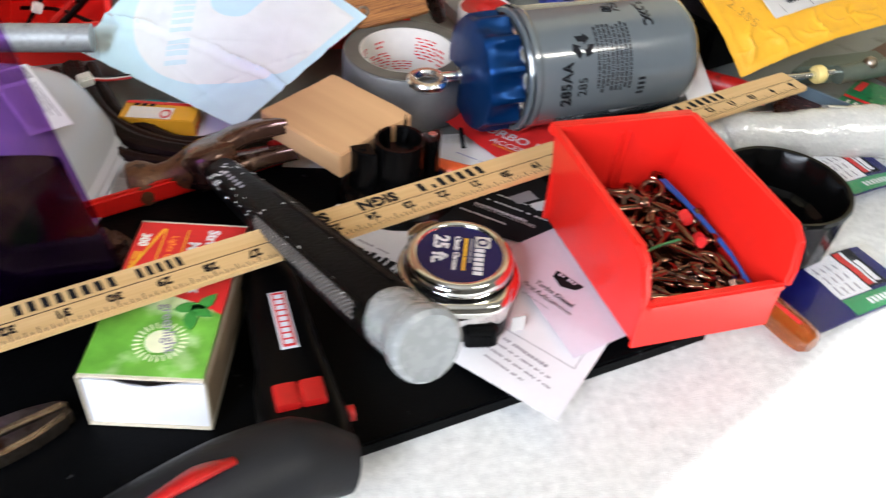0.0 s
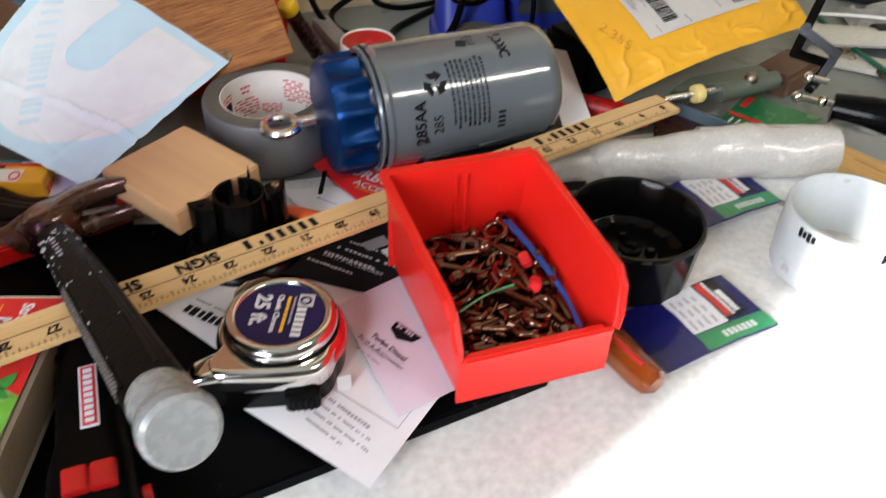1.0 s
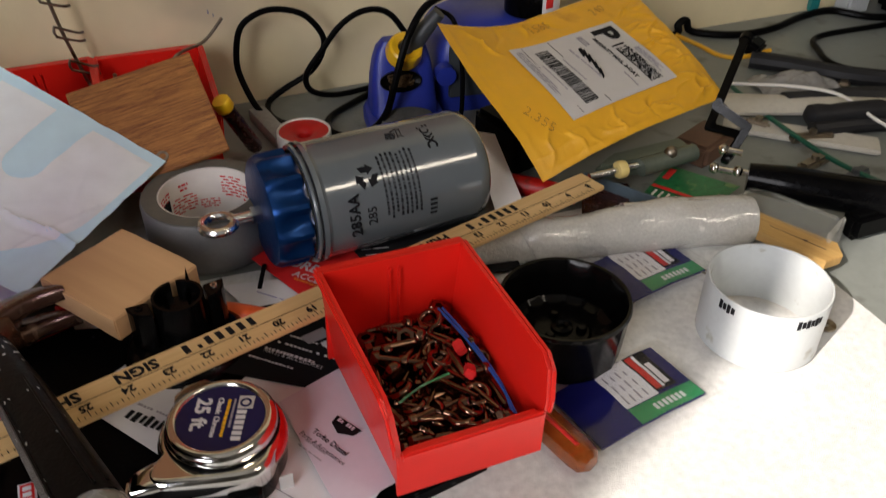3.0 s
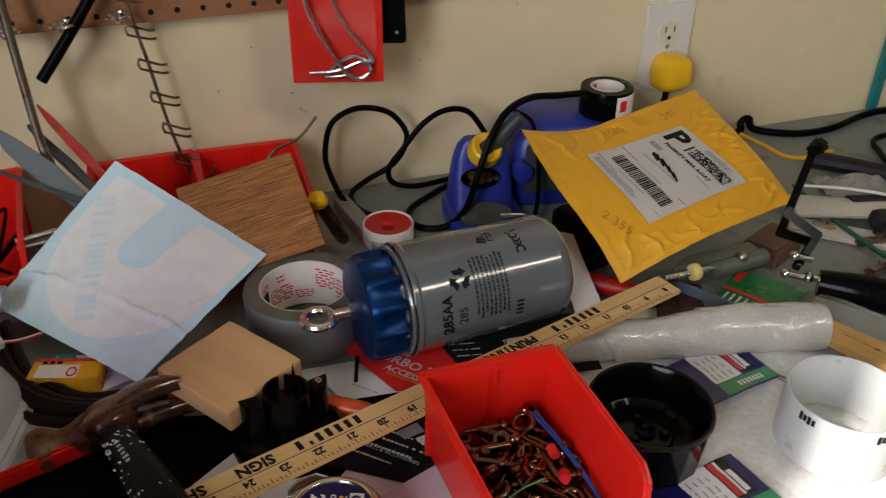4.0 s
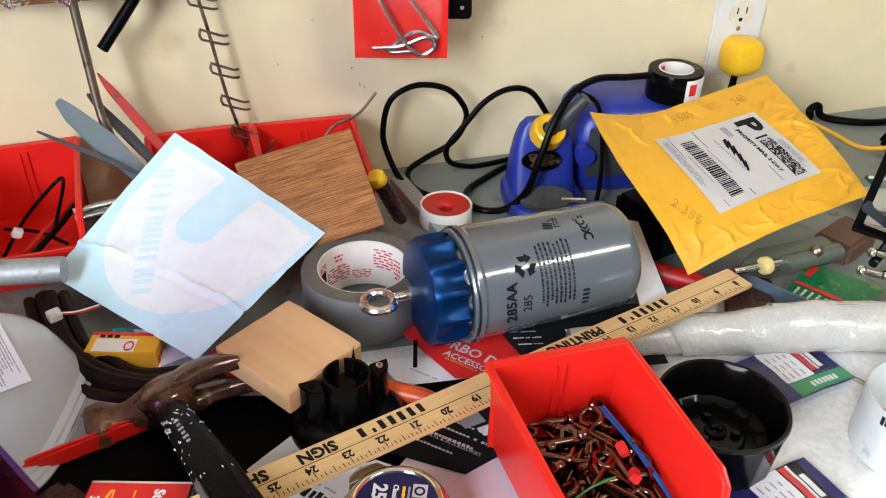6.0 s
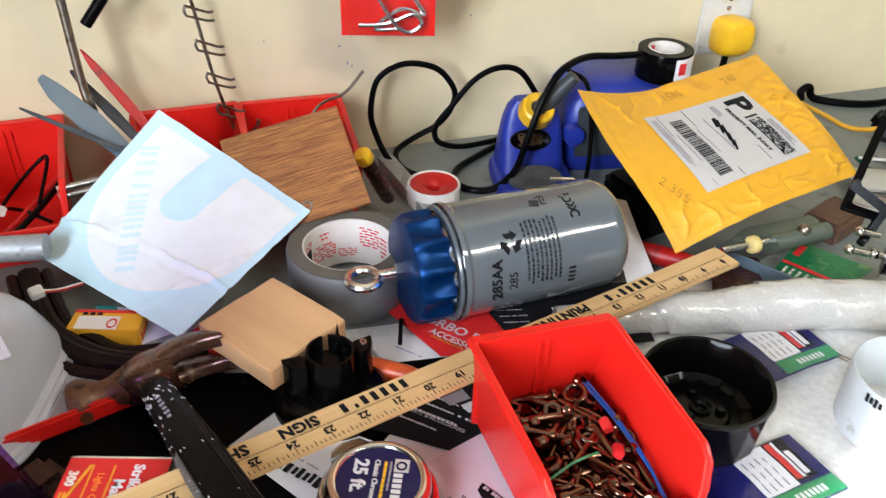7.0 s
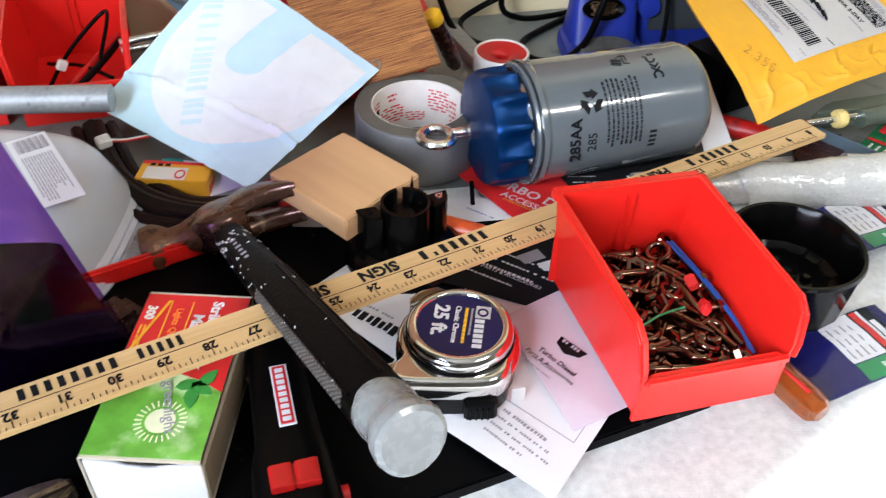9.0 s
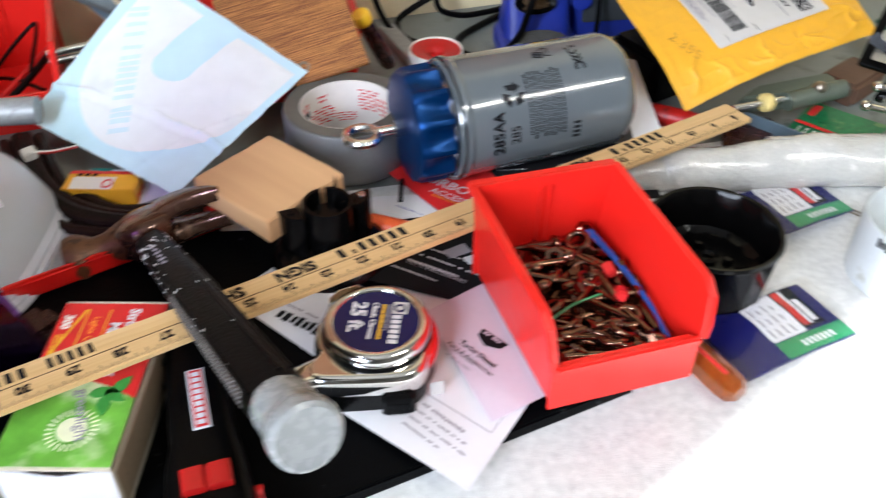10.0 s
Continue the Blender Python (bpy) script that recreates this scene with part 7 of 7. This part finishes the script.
print_on(gc, gpt, "pale_print", lines(0.06, 0.12, 0.40, 0.90, 7, 31, "u", 0.35, 5), "card_white", 0.0010)
o = thing("leather_strap", frame_at((0.315, 0.640, 0.004), (0.5, 0.85, 0)), "dark brown leather piece on the bench", "leather")
b = B()
box(b, (0, 0, 0.004), (0.09, 0.045, 0.008), 0.002)
part("strap", b, "brown_plastic", o)
o = thing("card_tube", frame_at((0.470, 0.705, 0.012), (0.9, 0.4, 0)), "crushed brown cardboard piece under the envelope", "cardboard")
b = B()
box(b, (0, 0, 0), (0.06, 0.04, 0.024), 0.004)
part("block", b, "brown", o)
o = thing("wood_shim", frame_at((0.430, 0.530, 0.012), (0.48, -0.87, -0.06), (0.2, -0.1, 1)), "pale wooden shim with a knot and drawn line", "wood")
b = B()
prism(b, [(-0.045, -0.016), (0.036, -0.020), (0.044, 0.004), (0.034, 0.022), (-0.045, 0.018)], 0.009, bev=0.0008)
part("shim", b, "wedge", o)
b = B()
rect(b, -0.02, 0.0, 0.03, 0.0007, 0.0092)
lathe(b, [(0, 0.0092), (0.002, 0.0092), (0.002, 0.0094), (0, 0.0094)], 10, pose(0.012, 0.001, 0))
part("pencil_line", b, "brown", o, smooth=0)
o = thing("clear_case", frame_at((0.452, 0.560, 0.001), (0.45, -0.89, 0)), "small empty clear plastic case", "case")
b = B()
box(b, (0, 0, 0.013), (0.085, 0.034, 0.026), 0.003)
f = part("shell", b, clear("case_plastic", (0.55, 0.56, 0.50), 0.12, 0.22), o)
f.visible_shadow = False
b = B()
box(b, (0.044, 0, 0.013), (0.004, 0.035, 0.027), 0.0015)
part("end_lip", b, clear("case_lip", (0.6, 0.6, 0.55), 0.12, 0.35), o)
cord("green_lead", [(0.585, 0.812, 0.012), (0.580, 0.760, 0.010), (0.575, 0.700, 0.010), (0.576, 0.625, 0.010), (0.60, 0.55, 0.008)], 0.0027, "dark green insulated wire across the bench", "green_wire")
cord("yellow_lead", [(0.585, 0.925, 0.03), (0.606, 0.900, 0.022), (0.614, 0.870, 0.02), (0.640, 0.860, 0.018), (0.690, 0.868, 0.016)], 0.0028, "thin yellow wire by the envelope", "yellow_env")
for pts, r, lb in (([(0.655, 0.862, 0.012), (0.690, 0.830, 0.012), (0.730, 0.785, 0.012), (0.79, 0.74, 0.012)], 0.011, "grey rubber hose end on the bench"), ([(0.610, 0.748, 0.013), (0.65, 0.738, 0.013), (0.70, 0.728, 0.013), (0.78, 0.70, 0.013)], 0.013, "dark grey handle among the clutter"),
                   ([(0.60, 0.69, 0.010), (0.66, 0.68, 0.010), (0.73, 0.66, 0.010)], 0.009, "black plastic tube on the bench")):
    cord("hose", pts, r, lb, "grey_grip")
o = thing("black_clip", pose(0.668, 0.872, 0.022, 20, 0, 30), "small black plastic clip on the hose", "clip")
b = B()
box(b, (0, 0, 0), (0.030, 0.020, 0.018), 0.004)
part("clip_body", b, "black", o)
o = thing("plastic_bag", Matrix.Identity(4), "crumpled clear plastic bag on the bench", "bag")


def bag_pt(u, v):
    x, y = 0.615 + 0.09 * u + 0.01 * v, 0.755 + 0.075 * v - 0.03 * u
    h = 0.020 * math.sin(math.pi * u) * math.sin(math.pi * v)
    return (x, y, 0.004 + h + 0.010 * abs(noise.noise(Vector((u * 4, v * 4, 5)))) + 0.003 * noise.noise(Vector((u * 9, v * 9, 2))))


part("film", sheet(B(), bag_pt, 50, 50, 0.0005), mat("bag_film", (0.42, 0.41, 0.39), 0.2, var=0.25, bump=0.5, bscale=90, trans=0.5), o, smooth=60)
o = thing("wood_stick", frame_at((0.545, 0.735, 0.004), (0.75, -0.66, 0)), "long pale grey paddle lying on the bench", "stick")
b = B()
box(b, (0.06, 0, 0), (0.16, 0.034, 0.006), 0.002)
part("blade", b, mat("pale_strip", (0.50, 0.48, 0.42), 0.5), o)
o = thing("white_paddle", Matrix.Identity(4), "long off-white plastic paddle lying among the clutter", "paddle")
b = sheet(B(), lambda u, v: (0.540 + 0.30 * u, 0.775 - 0.150 * u + 0.055 * (v - 0.5) * (1 - 0.55 * u), 0.014 + 0.006 * math.sin(math.pi * v) + 0.010 * u), 30, 8, 0.004)
part("blade", b, mat("off_white", (0.46, 0.44, 0.38), 0.4, var=0.12), o, smooth=50)
o = thing("screwdriver", frame_at((0.600, 0.705, 0.020), (0.97, -0.22, 0.0)), "screwdriver with a dark grey handle and steel collar", "screwdriver")
b = lathe(B(), [(0, 0.0), (0.006, 0.001), (0.0115, 0.006), (0.0125, 0.014), (0.0105, 0.028), (0.0120, 0.045), (0.0125, 0.085), (0.0095, 0.098), (0, 0.098)], 24, AX, wave=lambda a, i: 1 + 0.03 * math.cos(6 * a))
part("handle", b, "grey_grip", o)
part("collar", cyl(B(), (0.097, 0, 0), (0.110, 0, 0), 0.0070, seg=16), "zinc", o)
part("blade", cyl(B(), (0.110, 0, 0), (0.20, 0, 0), 0.0032, seg=12), "dull_steel", o)
cord("white_lead", [(0.575, 0.800, 0.020), (0.625, 0.760, 0.026), (0.655, 0.715, 0.030), (0.665, 0.665, 0.020), (0.690, 0.610, 0.008)], 0.0018, "thin white insulated wire over the clutter", "teflon_white")
rr = random.Random(77)
for k in range(9):
    o = thing("scrap_metal", pose(0.54 + 0.20 * rr.random(), 0.52 + 0.26 * rr.random(), 0.006, 0, 0, rr.uniform(0, 180)), "small dull metal oddment on the bench", "hardware", "loose hardware")
    b = B()
    box(b, (0, 0, 0), (rr.uniform(0.02, 0.05), rr.uniform(0.008, 0.018), 0.010), 0.003)
    cyl(b, (0.0, 0, 0.004), (0.0, 0, 0.009), 0.004, seg=12)
    part("body", b, rr.choice(("dull_steel", "grey_plastic", "zinc", "black")), o)
o = thing("washer", frame_at((0.392, 0.440, 0.004), (0.9, 0.4, 0)), "small dull metal washer beside the pipe ring", "washer")
b = B()
lathe(b, [(0.003, 0), (0.008, 0), (0.008, 0.0016), (0.003, 0.0016)], 20, close=True)
part("disc", b, "dull_steel", o)
o = thing("hair_pin", pose(0.345, 0.528, 0.005, 0, 0, -60), "thin steel split pin on the packing foam", "pin")
b = B()
sweep(b, [(-0.03, 0, 0), (0.02, 0.001, 0), (0.026, 0.003, 0), (0.02, 0.005, 0), (-0.02, 0.004, 0)], 0.0009, 6, 5)
part("wire_core", b, "dull_steel", o)
o = thing("card_strip", frame_at((0.245, 0.515, 0.005), (0.85, 0.52, 0)), "torn strip of brown cardboard with a wire", "cardboard")
b = B()
box(b, (0.03, 0, 0), (0.085, 0.018, 0.002), 0.0005)
part("strip", b, "brown", o)

# ---- left of the hammer ----
o = thing("storage_tub", Matrix.Identity(4), "frosted clear plastic tub, upside down, with a white label", "tub")
b = B()
lv = []
for z, hx, hy in ((0.012, 0.100, 0.092), (0.0145, 0.1005, 0.0925), (0.0155, 0.097, 0.089), (0.0175, 0.0965, 0.0885), (0.019, 0.093, 0.085), (0.021, 0.0925, 0.0845), (0.024, 0.088, 0.081), (0.042, 0.081, 0.076), (0.056, 0.0745, 0.071), (0.066, 0.0675, 0.065), (0.072, 0.059, 0.057), (0.0750, 0.047, 0.046)):
    row = []
    for k in range(64):
        a = 2 * math.pi * k / 64
        c, q = math.cos(a), math.sin(a)
        v = Vector((hx * math.copysign(abs(c) ** 0.55, c), hy * math.copysign(abs(q) ** 0.55, q)))
        v.rotate(Matrix.Rotation(radians(-16), 2))
        row.append(b.verts.new((-0.362 + v.x, 0.672 + v.y, z)))
    lv.append(row)

for r0, r1 in zip(lv, lv[1:]):
    for k in range(64):
        b.faces.new((r0[k], r0[(k + 1) % 64], r1[(k + 1) % 64], r1[k]))
b.faces.new(lv[-1])
part("tub_wall", b, "container", o)
LBT = frame_at((-0.314, 0.666, 0.0756), (0.365, -0.93, 0))
b = B()
rect(b, -0.046, 0.012, 0.048, -0.016, 0, 0.0004, m=LBT)
lab = part("price_label", b, "paper", o, "white label with a bar code")
b = B()
for k in range(16):
    rect(b, -0.042, -0.012 + 0.0014 * k, -0.024, -0.012 + 0.0014 * k + 0.0005 + 0.0003 * (k % 3), 0.0005, m=LBT)
bars(b, -0.018, -0.013, 0.062, 0.022, 11, 0.42, 5, 9, 0.0005, m=LBT)
tagged(part("label_print", b, "grey_ink", lab, smooth=0), kind="stuff")

o = thing("purple_jug", Matrix.Identity(4), "tall clear purple plastic jug, half full, beside the frosted tub", "jug")
b = B()
rings = []
for z, dx, dy, g in ((0.012, 0, 0, 0.94), (0.016, 0, -0.001, 1.0), (0.10, -0.008, -0.027, 1.0), (0.19, -0.016, -0.055, 1.0), (0.235, -0.020, -0.068, 1.0), (0.262, -0.030, -0.072, 0.8), (0.272, -0.034, -0.074, 0.45)):
    c = Vector((-0.339, 0.519))
    ring = []
    for k in range(48):
        a = 2 * math.pi * k / 48
        ca, sa = math.cos(a), math.sin(a)
        p = Vector((math.copysign(abs(ca) ** 0.35, ca), math.copysign(abs(sa) ** 0.35, sa))) * g
        q = c + Vector((0.985, -0.15)) * 0.056 * p.x + Vector((0.75, 0.66)) * 0.042 * p.y
        ring.append(b.verts.new((q.x + dx, q.y + dy, z)))
    rings.append(ring)
for r0, r1 in zip(rings, rings[1:]):
    for k in range(48):
        b.faces.new((r0[k], r0[(k + 1) % 48], r1[(k + 1) % 48], r1[k]))
b.faces.new(rings[0][::-1])
b.faces.new(rings[-1])
part("jug_wall", b, "purple_clear", o)
b = B()
full = []
for z, dx, dy in ((0.0150, 0, 0), (0.0190, 0, -0.002), (0.10, -0.008, -0.027), (0.134, -0.011, -0.037)):
    ring = []
    for k in range(48):
        a = 2 * math.pi * k / 48
        ca, sa = math.cos(a), math.sin(a)
        p = Vector((math.copysign(abs(ca) ** 0.35, ca), math.copysign(abs(sa) ** 0.35, sa))) * 0.955
        q = Vector((-0.339, 0.519)) + Vector((0.985, -0.15)) * 0.056 * p.x + Vector((0.75, 0.66)) * 0.042 * p.y
        ring.append(b.verts.new((q.x + dx, q.y + dy, z)))
    full.append(ring)
for r0, r1 in zip(full, full[1:]):
    for k in range(48):
        b.faces.new((r0[k], r0[(k + 1) % 48], r1[(k + 1) % 48], r1[k]))
b.faces.new(full[0][::-1])
b.faces.new(full[-1])
part("contents", b, "purple", o, "dark fluid half filling the jug")
b = B()
sweep(b, [(-0.309, 0.470, 0.10), (-0.305, 0.474, 0.14), (-0.309, 0.462, 0.19)], 0.004, 10, 6)
part("moulded_rib", b, "purple_clear", o)
b = B()
cyl(b, (-0.373, 0.445, 0.270), (-0.373, 0.445, 0.292), 0.018, seg=28)
part("cap", b, "black", o)

o = thing("plug_box", frame_at((-0.262, 0.722, 0.001), (0.955, -0.297, 0)), "small yellow and white spark plug carton", "carton")
b = B()
box(b, (0.029, 0.0, 0.0135), (0.058, 0.025, 0.025), 0.0008)
part("carton", b, "yellow_env", o)
b = B()
rect(b, 0.006, -0.0122, 0.040, 0.004, 0.0262, 0.0003)
part("white_panel", b, "card_white", o, smooth=0)
b = B()
rect(b, 0.001, 0.0085, 0.057, 0.0122, 0.0262, 0.0003)
part("red_stripe", b, "red_print", o, smooth=0)
b = B()
lathe(b, [(0.0042, 0), (0.006, 0), (0.006, 0.0003), (0.0042, 0.0003)], 24, pose(0.035, -0.005, 0.0266) @ Matrix.Diagonal((0.7, 1.0, 1, 1)), close=True)
part("red_ring", b, "red_print", o, smooth=0)
for k in range(3):
    b = B()
    box(b, (0.0582, -0.006 + 0.006 * k, 0.014), (0.0004, 0.0035, 0.008))
    part("end_bar", b, "red_print", o, smooth=0)
b = B()
for k in range(3):
    rect(b, 0.008 + 0.006 * k, 0.005, 0.012 + 0.006 * k, 0.0082, 0.0266, 0.0003)
part("black_marks", b, "ink", o, smooth=0)
# Real bundle, spread wide so its dark strands also stand in for shadow.
o = thing("wiring_loom", Matrix.Identity(4), "thick dark brown bundle of wires curving under the decal", "wires")
for k in range(11):
    a = 2 * math.pi * k / 11
    dx, dz = 0.0160 * math.cos(a) * (0.5 + 0.5 * (k % 2)), 0.0065 * math.sin(a)
    b = B()
    sweep(b, [(-0.300 + dx, 0.800, 0.020 + dz), (-0.290 + dx, 0.760, 0.020 + dz), (-0.277 + dx, 0.722, 0.017 + dz), (-0.255 + dx * 0.7, 0.690 + dx, 0.015 + dz), (-0.222, 0.668 + dx, 0.014 + dz), (-0.185, 0.662 + dx * 1.2, 0.012 + dz), (-0.15, 0.665 + dx, 0.010 + dz)], 0.0050, 8, 8)
    part("strand", b, mat("loom" + str(k), (0.009 + 0.003 * (k % 3), 0.0055, 0.004), 0.45, var=0.4, bump=0.3, spec=0.12), o)
o = thing("wire_connector", pose(-0.287, 0.748, 0.040, 10, 0, 25), "small white connector with red and white wires", "connector")
b = B()
box(b, (0, 0, 0), (0.011, 0.010, 0.008), 0.001)
for k in range(3):
    box(b, (-0.0035 + 0.0035 * k, 0.0, 0.0043), (0.002, 0.006, 0.001))
part("housing", b, "teflon_white", o)
for k, c in enumerate(("red_paint", "teflon_white", "black")):
    b = B()
    sweep(b, [(0.004, -0.002 + 0.002 * k, 0), (0.018, -0.004 + 0.002 * k, -0.004), (0.038, 0.001 + 0.002 * k, -0.012)], 0.0009, 6, 6)
    part("lead", b, c, o)
o = thing("red_tray", frame_at((-0.345, 0.585, 0.0118), (0.955, 0.295, 0.0)), "red plastic tray edge lying under the hammer head", "tray")
b = B()
box(b, (0.10, 0.0, 0.008), (0.215, 0.006, 0.016), 0.002)
part("front_lip", b, "red_bin", o)
b = B()
box(b, (0.10, 0.030, 0.002), (0.215, 0.060, 0.003), 0.001)
part("tray_floor", b, "pipe", o)
b = B()
sweep(b, [(0.200, 0.004, 0.012), (0.222, 0.008, 0.013), (0.226, 0.026, 0.013), (0.208, 0.036, 0.012), (0.190, 0.030, 0.011)], 0.007, 12, 6)
part("finger_loop", b, "red_paint", o)
bp, bpt2 = paper("blue_leaflet", [(-0.245, 0.745, 0.018), (-0.190, 0.725, 0.020), (-0.170, 0.680, 0.010), (-0.225, 0.690, 0.008)], "white leaflet with a blue corner under the decal", "paper", 0.001, "leaflet")
print_on(bp, bpt2, "blue_corner", [(0.0, 0.0, 0.3, 0.5)], "teal", 0.0008)
o = thing("brown_leather_pouch", pose(-0.285, 0.545, 0.0115, 0, 0, 40), "dark brown leather tool pouch behind the match box", "pouch")
b = B()
box(b, (0, 0, 0.012), (0.06, 0.035, 0.018), 0.007, seg=3)
part("pouch_body", b, "brown_plastic", o)
